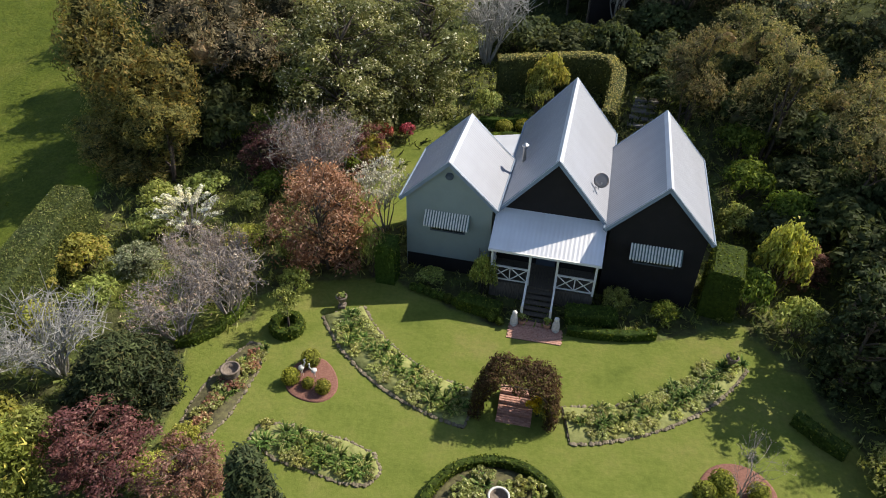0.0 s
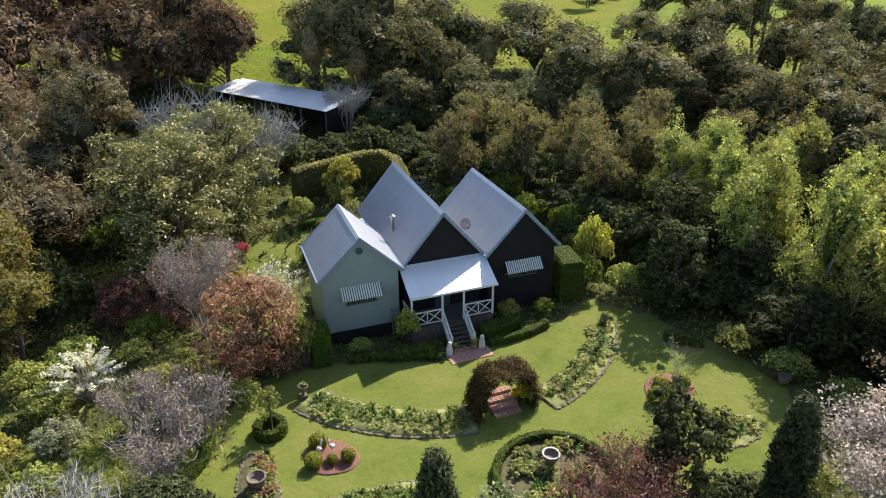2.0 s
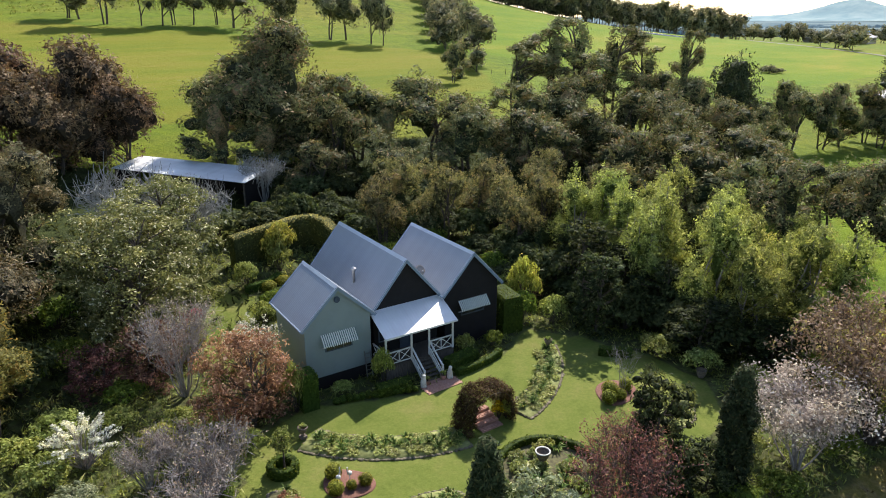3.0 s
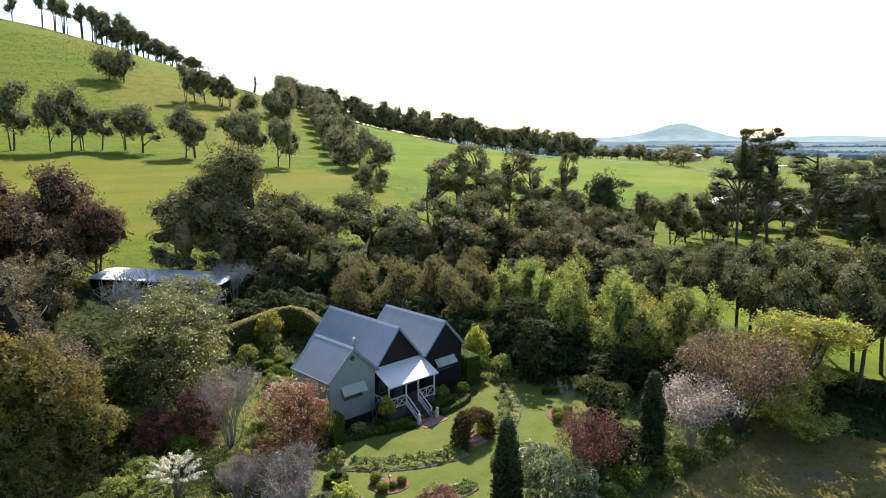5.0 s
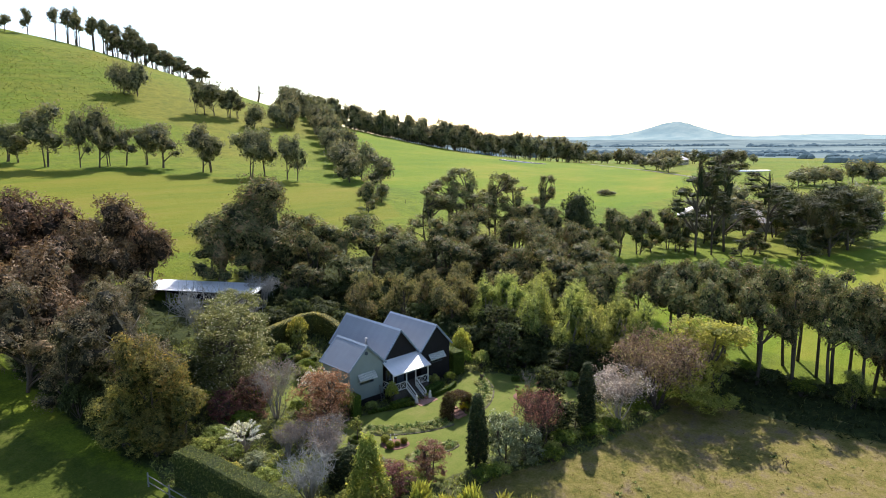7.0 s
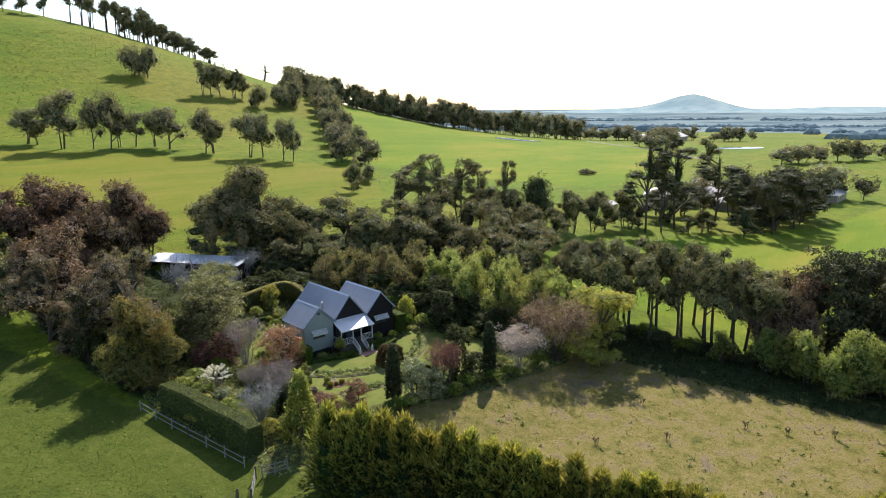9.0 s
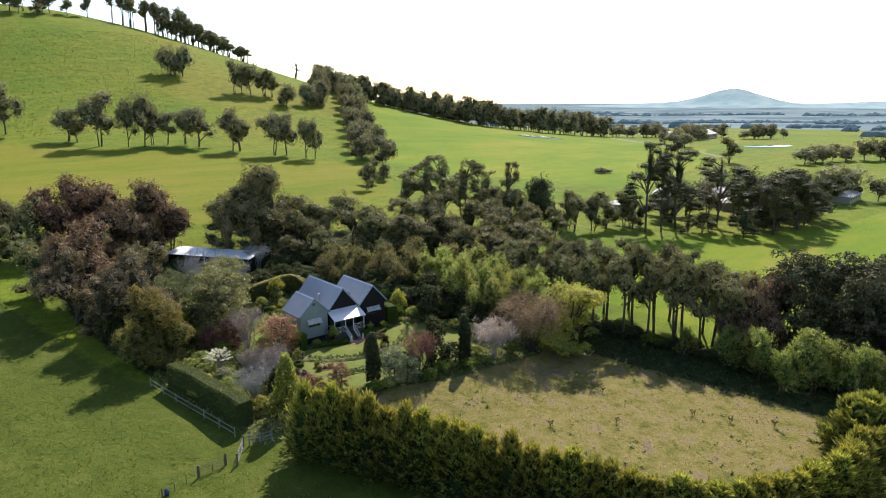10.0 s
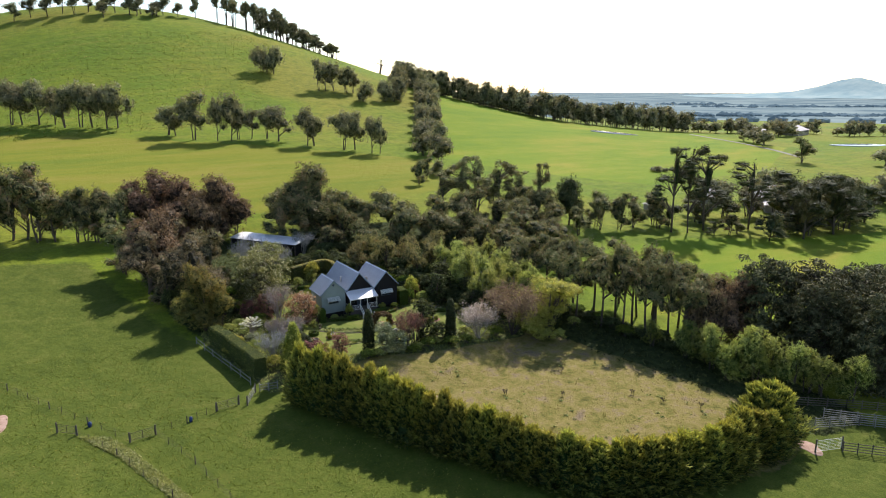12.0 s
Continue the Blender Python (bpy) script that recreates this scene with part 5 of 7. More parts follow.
paleg = Stock([gum(4, GUM_LIGHT, bark=PALE_BARK, r=5, clear=0.08, heads=17, lobes=5, leaves=14000, size=(0.23, 0.095), thin=0.2, label="eucalyptus with pale bare limbs among brown-tipped leaves")], 13, 5)
paleg.put(-21.8, 43.6, 12.8, 5.6)
gold = Stock([gum(5, GUM_GOLD, clear=0.0, heads=14, lobes=8, leaves=11500, r=4, size=(0.28, 0.11), tall=1.3, peak=0.5, label="dense gold-green wattle at the garden's edge", name="wattle_tree")], 13, 4)
gold.put(-23.8, 35.2, 12.0, 4.4)
gold.put(-22.0, 33.6, 7.2, 3.2)
gold.put(-25.4, 36.0, 7.6, 3.5)
gold.put(-24.0, 33.2, 5.4, 2.8)
# behind the shed and the house
TALL = Stock([gum(6, h=18, r=5.5, clear=0.03, heads=26, lobes=6, leaves=15000, tall=1.2, peak=0.6, main=0.68, label="tall dense dark eucalyptus behind the shed")], 18, 5.5)
TALL.put(12.6, 69.0, 18.6, 7.6)
for x, y, h, r in ((5.8, 70.5, 10.4, 4.4), (16.5, 60.5, 10.4, 4.4), (29.0, 61.2, 11.6, 6.0), (8.6, 75.0, 11.5, 4.8), (22, 66, 11, 5.0), (9.6, 66.2, 8.5, 4.2), (14.8, 65.0, 9.0, 4.6), (11.6, 71.5, 12.0, 5.6)):
    GUMS.put(x, y, h, r)
for x, y, h, r in ((19, 68, 11, 4), (19, 74, 9, 4), (23.5, 62, 8.5, 3.6), (11, 57, 7, 3.0), (18, 54.5, 7.5, 3.2),
                   (31, 55, 10, 4), (38, 54, 11, 4.2), (45, 52, 11.5, 4.4), (52, 49, 10, 4), (41, 45, 10, 4.2), (34, 47, 9.5, 4),
                   (48, 40, 9.5, 4), (56, 43, 9, 3.8), (62, 40, 8.5, 3.6), (43, 35, 9.5, 4), (50, 31, 9.0, 3.8), (37, 38, 9, 3.8), (57, 33, 8, 3.4), (42, 26, 9, 3.6), (46, 20, 9, 3.4), (38, 30, 9.5, 3.8), (35, 25, 9.5, 3.6), (60, 47, 9.5, 4), (49, 55, 11.5, 4.2), (27, 52, 10, 4)):
    GUMS.put(x, y, h * 1.0, r * 1.14)
for x, y, h, r in ((56, 60, 17.4, 5.8), (61, 58, 16.4, 5.4), (70, 52.5, 16.4, 3.4), (52, 62.5, 15.4, 5.4), (66, 55.5, 13.5, 4.6), (47, 63, 13.5, 5.0)):
    OPEN.put(x, y, h, r)
for x, y, h, r in ((81.3, 42.4, 10.5, 3.4), (84.4, 37.3, 10.5, 3.6), (97.4, 36.1, 10.0, 3.4), (95, 33, 8, 3.2), (112, 30, 7, 3.2), (109, 21, 6, 3), (119, 13.5, 6, 3), (130, 10, 8, 4), (145, 8, 10, 5), (150, 16, 10, 5), (158, 10, 10, 5), (140, 24, 10, 5), (153, 28, 10, 5), (128, 33, 9, 4), (165, 22, 9, 5), (120, 38, 8, 4), (135, 30, 10, 4.5)):
    GUMS.put(x, y, h, r)
rounddark = Stock([clump_tree(61, 12, 4, 0.04, DARK, BARK, 9, 9, 6500, (0.32, 0.16), 1, 1.2, 0.88, label="dark round-headed evergreen tree in the pasture", name="evergreen_tree")], 12, 4)
rounddark.put(75.3, 46.3, 13.6, 4.5)
for x, y, h, r in ((79, 39.5, 9.5, 3.8), (71.5, 49.5, 10, 4), (67, 50.5, 10.5, 4.4), (62.5, 53, 11, 4.4), (90, 36.5, 9, 3.6), (66, 44, 8.5, 3.6), (70, 38, 8, 3.4)):
    GUMS.put(x, y, h, r)
for x, y, h, r in ((65, 99, 8.5, 2.8), (72, 105, 7.5, 3)):
    GUMS.put(x, y, h, r)
# scrub along the foot of the tall row
SCRUB = Stock([mound(s, 2.2, 2.0, 2.6, SHADE_LEAF, 1300, (0.36, 0.2), 12, "dense scrub under tall trees, darkened for their shade", "scrub_bush", "bush") for s in (227, 228)], 2.6, 2.1)
for i in range(22):
    f = i / 21
    SCRUB.put(29.0 + 6.0 * math.sin(f * 1.4) + (i % 3) * 0.9, 12.5 - 44 * f, 1.1 + (i * 5 % 4) * 0.25, 1.5 + (i % 2) * 0.5)
# extra dark scrub added to fill places that lie in deep shade
rsu = np.random.RandomState(17)
for x0, x1, y0, y1, k in ((-26.5, -19.0, 37.0, 57.0, 26), (-19.0, -13.5, 43.0, 58.0, 12), (15.5, 25.0, 12.0, 30.0, 26), (13.5, 27.0, 30.0, 46.0, 30), (8.0, 22.0, 46.0, 58.0, 16), (-2.0, 7.5, 49.5, 56.0, 10)):
    for i in range(k):
        SCRUB.put(rsu.uniform(x0, x1), rsu.uniform(y0, y1), rsu.uniform(2.0, 3.6), rsu.uniform(1.7, 2.7))
# tall row beside the paddock
for x, y, h, r in ((33, 13, 11.5, 3), (34.5, 8, 12.5, 3.1), (35.5, 4, 13, 3.2), (36.5, 0, 13.5, 3.2), (36, -4, 12.5, 3), (37, -8, 13.5, 3.3), (38.5, -12, 12.5, 3.2),
                   (40.5, -15, 11.5, 3.2), (42, -9, 12, 3), (40, -2, 12, 3), (31.5, 18, 11, 3), (38, 6, 12, 3), (39, -6, 13, 3), (36.5, -14, 11, 3), (34.5, 10.5, 12, 3), (29.8, 3.2, 11.5, 2.8), (31.2, -1.2, 12.5, 3), (32.6, -4.6, 12, 2.8), (34.2, -8.2, 12.5, 3), (35.8, -11.4, 11.5, 2.8), (30.6, 8.2, 11.5, 3), (43, -3, 13, 3.2), (42.5, 4, 12.5, 3.2)):
    SLIM.put(x, y, h * 1.05, r * 1.08)
for x, y, h, r in ((41.5, -17.5, 11, 3.8), (44, -13, 11.5, 4.0), (39.6, -15.5, 11, 3.6), (46.5, -17, 12, 4.2)):
    REDS.put(x, y, h, r)
MAC = Stock([broad_tree(s, 14, 6.5, 0.02, CYPRESS, BARK, 90, 145, (0.66, 0.22), "umbrella", 0.3, -0.2, 2, label="dark spreading cypress in a dense belt", name="cypress_tree", squash=0.4) for s in (71, 72)], 14, 6.5)
for x, y, h, r in ((48, -21, 14.5, 6), (53, -26, 14, 6.2), (59, -29, 13.5, 6), (47, -30, 13.5, 5.5), (53, -36, 14, 6), (62, -38, 14, 6.5), (66, -30, 13, 6), (46, -39, 14, 5.5), (55, -46, 14, 6)):
    MAC.put(x, y, h, r)
WILLOW = Stock([clump_tree(s, 7.5, 2.6, 0.02, YOUNG_GREEN, BARK, 12, 6, 8500, (0.15, 0.075), 3, 1.1, 0.68, 0.15, peak=0.35, main=0.6, label="fresh green young tree beside the paddock", name="young_tree", group="young trees") for s in (81, 82)], 7.5, 2.6)
for x, y, h, r in ((32, -21.5, 7.2, 2.3), (34, -27, 8, 2.9), (36, -31.5, 7.2, 2.6), (39.5, -38, 6.6, 2.4), (30.8, -24.4, 5.2, 1.8), (33, -16.5, 5.8, 2.0), (37.5, -35, 6.0, 2.4), (32, -11, 4.5, 1.7), (33.4, -19.2, 6.4, 2.2), (32.6, -25.0, 6.6, 2.4), (35.2, -29.2, 7.2, 2.6), (36.8, -33.2, 6.6, 2.4)):
    WILLOW.put(x, y, h * 1.12, r * 1.15)
# pines by the homestead
PINES = Stock([clump_tree(s, 22, 7, 0.34, PINE, BARK, 26, 4, 7200, (0.34, 0.11), 1, 0.34, 0.8, 0.2, droop=-0.3, main=0.2, bough=(0.2, 0.4), fork=0.92, stout=0.75, label="tall pine with flat dark plates of needles", name="pine_tree") for s in (91, 92, 93)], 22, 7)
LOWPINES = Stock([clump_tree(s, 14, 6.5, 0.06, PINE, BARK, 18, 5, 5800, (0.38, 0.14), 1, 0.45, 0.82, 0.15, droop=-0.2, main=0.42, bough=(0.22, 0.46), fork=0.7, label="broad dark pine spreading beside the homestead", name="pine_tree") for s in (94, 95)], 14, 6.5)
for x, y, h, r in ((95.6, 29.2, 24.0, 6.2), (99.6, 27.0, 23.5, 5.0), (106.0, 26.4, 21.0, 7.0), (119.5, 21.4, 19.5, 6.6), (117, 34, 13, 5)):
    PINES.put(x, y, h, r)
for x, y, h, r in ((113, 12, 8, 4.5), (124, 8.5, 15, 6.6), (138, 7, 17, 7.5), (131, 13.5, 15.5, 7), (143, 15, 17, 8), (150, 8, 16, 7.5), (146, 22, 16, 7.5), (156, 16, 15, 7), (100, 33, 7, 4), (112, 33, 7, 4), (126, 33, 9, 5), (104, 22, 4.5, 2.6), (163, 9, 13, 6.5)):
    LOWPINES.put(x, y, h, r)

for x, y, h, r in ((112, 20, 4.0, 2.4), (131, 17, 3.6, 2.3)):
    GUMS.put(x, y, h, r)

# on the hill
for x, y, h, r in ((18.4, 195.7, 10.7, 4.6), (24.2, 183.5, 16.5, 6.0), (31.9, 180.5, 15.2, 3.0), (35.9, 179.0, 17.3, 4.6), (39.8, 179.7, 15.3, 3.7), (44.4, 180.1, 10.9, 3.7), (50.5, 178.3, 11.6, 3.7), (52.8, 173.6, 12.9, 5.0),
                   (59.4, 163.7, 14.2, 4.2), (62.6, 162.9, 12.4, 3.6), (69.4, 154.0, 14.0, 4.7), (74.4, 152.7, 13.7, 3.8), (77.7, 146.8, 13.1, 3.1), (79.5, 144.2, 13.5, 2.9), (21.0, 193.0, 8.5, 3.0),
                   (-27.3, 238.1, 16.4, 5.5), (-23.1, 235.3, 14.2, 4.6), (-18.3, 232.1, 16.7, 5.4), (-13.5, 229.2, 13.9, 4.6), (-10.5, 223.3, 15.2, 4.5), (-6.3, 220.9, 16.7, 5.2), (-1.9, 218.6, 15.3, 4.4), (1.8, 214.6, 15.4, 4.4), (5.5, 212.9, 16.8, 5.1),
                   (-33, 241, 15.5, 5), (-39, 245, 15, 5), (113.1, 254.1, 15.2, 3.8), (116.5, 254.0, 13.5, 3.4), (121.5, 253.3, 15.3, 5.2), (127.9, 252.5, 13.7, 4.8), (131.5, 251.0, 10.5, 3.6)):
    HILL.put(x, y, h * 1.1, r * 1.16)
for x, y, h, r in ((93.5, 281.5, 14.5, 6.2), (99.5, 279.0, 16.0, 6.4), (129.3, 235.8, 11.4, 5.2), (142.4, 237.8, 12.4, 5.4), (148.5, 239.0, 11.0, 5.0), (154.1, 242.3, 14.0, 6.0), (161.0, 252.0, 18.0, 6.0), (168.0, 262.0, 17.0, 6.5),
                   (175.7, 91.0, 2.4, 2.8), (180.0, 90.0, 1.6, 2.0)):
    BUSHY.put(x, y, h, r)
# windbreak avenue running up the hill
for i in range(19):
    t = i / 18
    x, y = 97 + 93 * t, 138 + 130 * t
    DENSE.put(x + (i % 2) * 4 - 2, y - (i % 2) * 3, 10 + (i * 7 % 4) * 0.9 + 3 * t, 4.3)
HILL.put(87.6, 117.5, 12.5, 5.0)
DENSE.put(79, 108, 5.5, 2.4)
# skyline on the hill's shoulder
rsk = np.random.RandomState(7)
for i in range(34):
    t = i / 33
    x, y = 114 + 58 * t, 391 - 43 * t
    h = float(np.interp(t, (0, 0.5, 0.75, 1.0), (19.5, 19.5, 12.5, 9.0)))
    SKYLINE.put(x + rsk.uniform(-2, 2), y + rsk.uniform(-5, 5), h + rsk.uniform(-2.5, 2.0), 3.1 + rsk.uniform(-0.4, 0.8))
for i in range(22):
    t = i / 21
    x, y = 132 + 40 * t, 377 - 29 * t
    LOWER = HILL if i % 3 else SKYLINE
    LOWER.put(x + rsk.uniform(-2, 2), y + rsk.uniform(-6, 3), float(np.interp(t, (0, 0.5, 1.0), (13, 11.5, 8.0))) + rsk.uniform(-1.5, 1.5), 4.2)
for x, y, h, r in ((95, 384, 14, 4.0), (84, 382, 9, 4.4), (76, 384, 13, 5.0), (70, 380, 10, 4.6), (63, 384, 15, 5.0), (55, 382, 12, 5.0), (49, 388, 15, 5.0), (42, 386, 11, 4.6), (35, 394, 14, 4.6), (28, 392, 13, 5.0), (22, 398, 15, 4.6),
                   (14, 396, 12, 4.8), (6, 400, 14, 5.0), (-3, 398, 12, 4.6), (-12, 402, 14, 5.0), (58, 378, 9, 4.2), (40, 378, 9, 4.4), (66, 374, 7, 4.0)):
    HILL.put(x, y, h, r)
for i in range(42):
    t = i / 41
    x, y = 186 + 80 * t, 288 - 42 * t
    if 17 < i < 20:
        continue
    LOWROW.put(x + rsk.uniform(-3, 3), y + rsk.uniform(-4, 4), 14.5 + rsk.uniform(-3, 3), 5.2)
for i in range(46):
    t = i / 45
    x, y = 250 + 130 * t, 242 - 30 * t
    LOWROW.put(x + rsk.uniform(-5, 5), y + rsk.uniform(-7, 7), 16 + rsk.uniform(-3.5, 3.5), 6.2)
for i in range(40):  # low growth under the row
    t = i / 39
    DENSE.put(184 + 84 * t + rsk.uniform(-2, 2), 289 - 43 * t + rsk.uniform(-3, 3), rsk.uniform(4.5, 7.0), 3.8)
for x, y, h in ((428, 196, 11), (440, 178, 12), (450, 190, 9), (478, 182, 11), (486, 170, 12), (420, 186, 9), (496, 180, 10)):
    LOWROW.put(x, y, h, 6.0)
GUMS.put(274.7, 80, 13.5, 6.0)
dead = thing("dead_tree", "bare dead tree trunk on the ridge", "tree", at=pose(197, 328, gz(197, 328)))
db = Build()
rsd = np.random.RandomState(3)
st = limb(db, rsd, (0, 0, -0.5), (1.0, 0, 8.0), 0.8, 0.35, 0.05, 6, 5)
for i, e in enumerate(((3.4, 0, 6.5), (-3.2, 1, 7.2), (-1.8, -1, 9.5), (2.6, 1, 9.2), (4.2, -2, 5.2), (0.6, 0.5, 10.5))):
    limb(db, rsd, st[2 + i % 3], e, 0.4, 0.18, 0.12, 5, 3)
part("trunk", db, BARK, dead)

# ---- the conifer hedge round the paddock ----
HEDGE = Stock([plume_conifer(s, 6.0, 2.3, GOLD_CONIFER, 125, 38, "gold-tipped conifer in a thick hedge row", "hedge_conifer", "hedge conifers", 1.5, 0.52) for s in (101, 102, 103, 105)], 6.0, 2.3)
rsh = np.random.RandomState(9)
LINE = [(-21.5, 4.5), (-16.5, -8.0), (-10.8, -21.0), (-6.0, -30.0), (-1.0, -34.4), (7, -37.0), (13, -37.2)]
seg = [math.dist(LINE[i], LINE[i + 1]) for i in range(len(LINE) - 1)]
d, total = 0.0, sum(seg)
while d < total:
    q, i = d, 0
    while q > seg[i]:
        q -= seg[i]
        i += 1
    f = q / seg[i]
    x, y = LINE[i][0] + (LINE[i + 1][0] - LINE[i][0]) * f, LINE[i][1] + (LINE[i + 1][1] - LINE[i][1]) * f
    high = float(np.interp(d, (0, 27, 38, 44, total), (8.0, 6.8, 5.6, 5.8, 6.2)))
    HEDGE.put(x + rsh.uniform(-0.25, 0.25), y + rsh.uniform(-0.25, 0.25), high * rsh.uniform(0.92, 1.08), rsh.uniform(2.1, 2.6) + (0.3 if d > 38 else 0))
    d += rsh.uniform(1.55, 2.05)
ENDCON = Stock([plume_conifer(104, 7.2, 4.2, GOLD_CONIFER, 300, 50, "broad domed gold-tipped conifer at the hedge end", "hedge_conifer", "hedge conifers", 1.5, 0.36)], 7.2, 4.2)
ENDCON.put(19.6, -36.2, 7.4, 4.3)
for x, y, h in ((14.8, -37.4, 5.8), (16.4, -38.2, 5.6)):
    HEDGE.put(x, y, h, 2.5)

# ---- garden trees ----
OLIVES = Stock([broad_tree(s, 9, 3.8, 0.06, OLIVE, BARK, 74, 330, (0.17, 0.095), "dome", 0.31, 0.3, 2, label="broad silvery olive-green tree with pale flower specks", name="flowering_tree", gap=0.3, solid=0) for s in (111, 112)], 9, 3.8)
for x, y, h, r in ((-12.6, 40.6, 9.4, 4.8), (-8.4, 44.5, 8.8, 4.5)):
    OLIVES.put(x, y, h, r)
BIRCHES = Stock([clump_tree(s, 10, 2.5, 0.14, BIRCH, PALE_BARK, 15, 6, 9500, (0.155, 0.08), 3, 1.1, 0.62, 0.2, peak=0.4, main=0.5, stout=0.8, label="fresh green birch in new leaf", name="birch_tree", group="birches") for s in (121, 122, 123)], 10, 2.7)
for x, y, h, r in ((20.5, 17.5, 10.5, 2.7), (22.5, 12.5, 10, 2.7), (25.5, 10.5, 9.5, 2.6), (22, 22.6, 10, 2.5), (24.5, 17, 9, 2.3), (22.5, 27, 9.2, 2.4), (27, 21, 9, 2.3), (28.5, 15, 8.5, 2.2), (26, 26, 9, 2.4), (30.5, 22, 8.5, 2.2), (25.5, 31, 8.5, 2.4), (31, 28, 9, 2.4), (19.2, 22, 9, 2.4), (19.6, 14, 8.5, 2.4), (22.5, 32, 8.5, 2.4)):
    BIRCHES.put(x, y, h * 1.05, r * 1.15)
BRONZES = Stock([clump_tree(s, 9, 3.0, 0.08, BRONZE_GREEN, BARK, 14, 5, 9500, (0.15, 0.07), 4, 1.0, 0.6, 0.25, main=0.5, label="open bronze-green tree coming into leaf", name="deciduous_tree") for s in (131, 132)], 9, 3.0)
for x, y, h, r in ((14.5, 40.5, 8.8, 3.1), (18, 35, 8.6, 3.0), (10, 43.5, 7.5, 2.6), (20, 41, 8.0, 3.0), (23, 36, 7.5, 2.8), (27, 39, 8, 3), (30, 34, 7.5, 2.8), (14, 47, 7.5, 3)):
    BRONZES.put(x, y, h, r)
rust = Stock([broad_tree(141, 4.8, 2.6, 0.12, RUST, BARK, 60, 200, (0.15, 0.085), "dome", 0.3, 0.2, 2, label="rust-pink leaved tree beside the pale wall", name="copper_tree")], 4.8, 2.6)
rust.put(-10.0, 27.6, 5.6, 2.7)
PURPLES = Stock([broad_tree(s, 4.2, 2.0, 0.1, PURPLE, BARK, 40, 180, (0.14, 0.07), "dome", 0.32, 0.2, 3, label="purple-leaved small maple in the garden", name="purple_maple", gap=0.3) for s in (151, 152)], 4.2, 2.0)
REDTWIG = Stock([bare_shrub(204, 5.5, 2.2, BARK, PURPLE, 12, 3600, (0.12, 0.07), "dull red twiggy maple breaking into leaf", "red_maple", "tree", forks=6, bud_r=0.2)], 5.5, 2.2)
REDTWIG.put(-2.2, 8.2, 6.0, 2.2)
REDTWIG.put(0.1, 9.6, 4.8, 1.8)
for x, y, h, r in ((-11.1, 13.0, 3.2, 1.7), (-13.2, 35.2, 4.0, 2.2), (-10.9, 37.2, 3.0, 1.8), (-15.2, 13.8, 2.7, 2.1), (14.5, 29.5, 2.2, 1.2), (-16.2, 35.5, 3.2, 1.6)):
    PURPLES.put(x, y, h, r)
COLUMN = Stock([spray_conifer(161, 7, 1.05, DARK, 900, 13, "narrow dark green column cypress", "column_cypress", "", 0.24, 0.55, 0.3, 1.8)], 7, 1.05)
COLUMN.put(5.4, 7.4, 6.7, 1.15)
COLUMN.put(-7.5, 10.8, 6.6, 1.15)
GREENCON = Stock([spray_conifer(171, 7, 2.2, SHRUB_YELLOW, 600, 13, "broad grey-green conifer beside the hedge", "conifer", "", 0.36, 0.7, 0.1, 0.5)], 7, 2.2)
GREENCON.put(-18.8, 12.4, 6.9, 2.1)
DARKSHRUB = Stock([broad_tree(181, 5.5, 1.8, 0.05, SHADE_LEAF, BARK, 44, 100, (0.2, 0.1), "egg", 0.34, 0.2, 2, label="dark glossy evergreen shrub behind the lawn", solid=0.4, name="evergreen_shrub", category="shrub")], 5.5, 1.8)
DARKSHRUB.put(1.8, 9.5, 6.8, 1.9)
DARKSHRUB.put(17.5, 26.0, 6.5, 2.2)
DARKSHRUB.put(18.6, 20.5, 5.0, 2.2)
DARKSHRUB.put(19.8, 28.5, 5.5, 2.2)
DARKSHRUB.put(19.2, 24.0, 5.0, 2.2)
DARKSHRUB.put(14.2, 22.8, 6.0, 2.1)
DARKSHRUB.put(17.0, 15.5, 4.0, 2.4)
DARKSHRUB.put(19.5, 12.0, 3.4, 2.0)
GREYS = Stock([broad_tree(182, 3.6, 1.5, 0.05, GREY_LEAF, BARK, 34, 170, (0.16, 0.08), "dome", 0.34, 0.2, 2, label="silvery grey-leaved shrub in the garden border", name="grey_shrub", category="shrub")], 3.6, 1.5)
GREYS.put(-5.6, 9.4, 4.9, 1.7)
GREYS.put(-4.0, 8.3, 3.6, 1.5)
DARKSHRUB.put(3.6, 8.0, 3.2, 1.4)
GREYS.put(-19.8, 25.4, 1.6, 1.2)
bigtwig = Stock([bare_shrub(191, 8, 5.2, BARK, TWIG_BROWN, 18, 12000, (0.24, 0.12), "large spreading tree with reddish twigs breaking into bud", "budding_tree", "tree", bud_r=0.13, forks=7)], 8, 5.2)
bigtwig.put(16.4, 4.9, 7.8, 4.8)
yellowtree = Stock([clump_tree(192, 8, 3.4, 0.06, GOLD_GREEN, BARK, 18, 6, 15000, (0.18, 0.085), 3, 0.8, 0.5, 0.2, main=0.5, bough=(0.26, 0.46), label="yellow-green tree in fresh leaf at the paddock's edge", name="yellow_green_tree")], 8, 3.4)
yellowtree.put(22.4, 3.0, 9.9, 6.8)
yellowtree.put(20.4, 1.4, 5.6, 4.2)
blossom = Stock([bare_shrub(s, 4.4, 2.5, GREY_BARK, PINK_BLOOM, 12, 8000, (0.13, 0.08), "pale pink blossoming shrub by the paddock", "blossom_shrub", bud_r=0.2, forks=5) for s in (193,)], 4.4, 2.5)
blossom.put(10.2, 6.2, 5.0, 3.1)
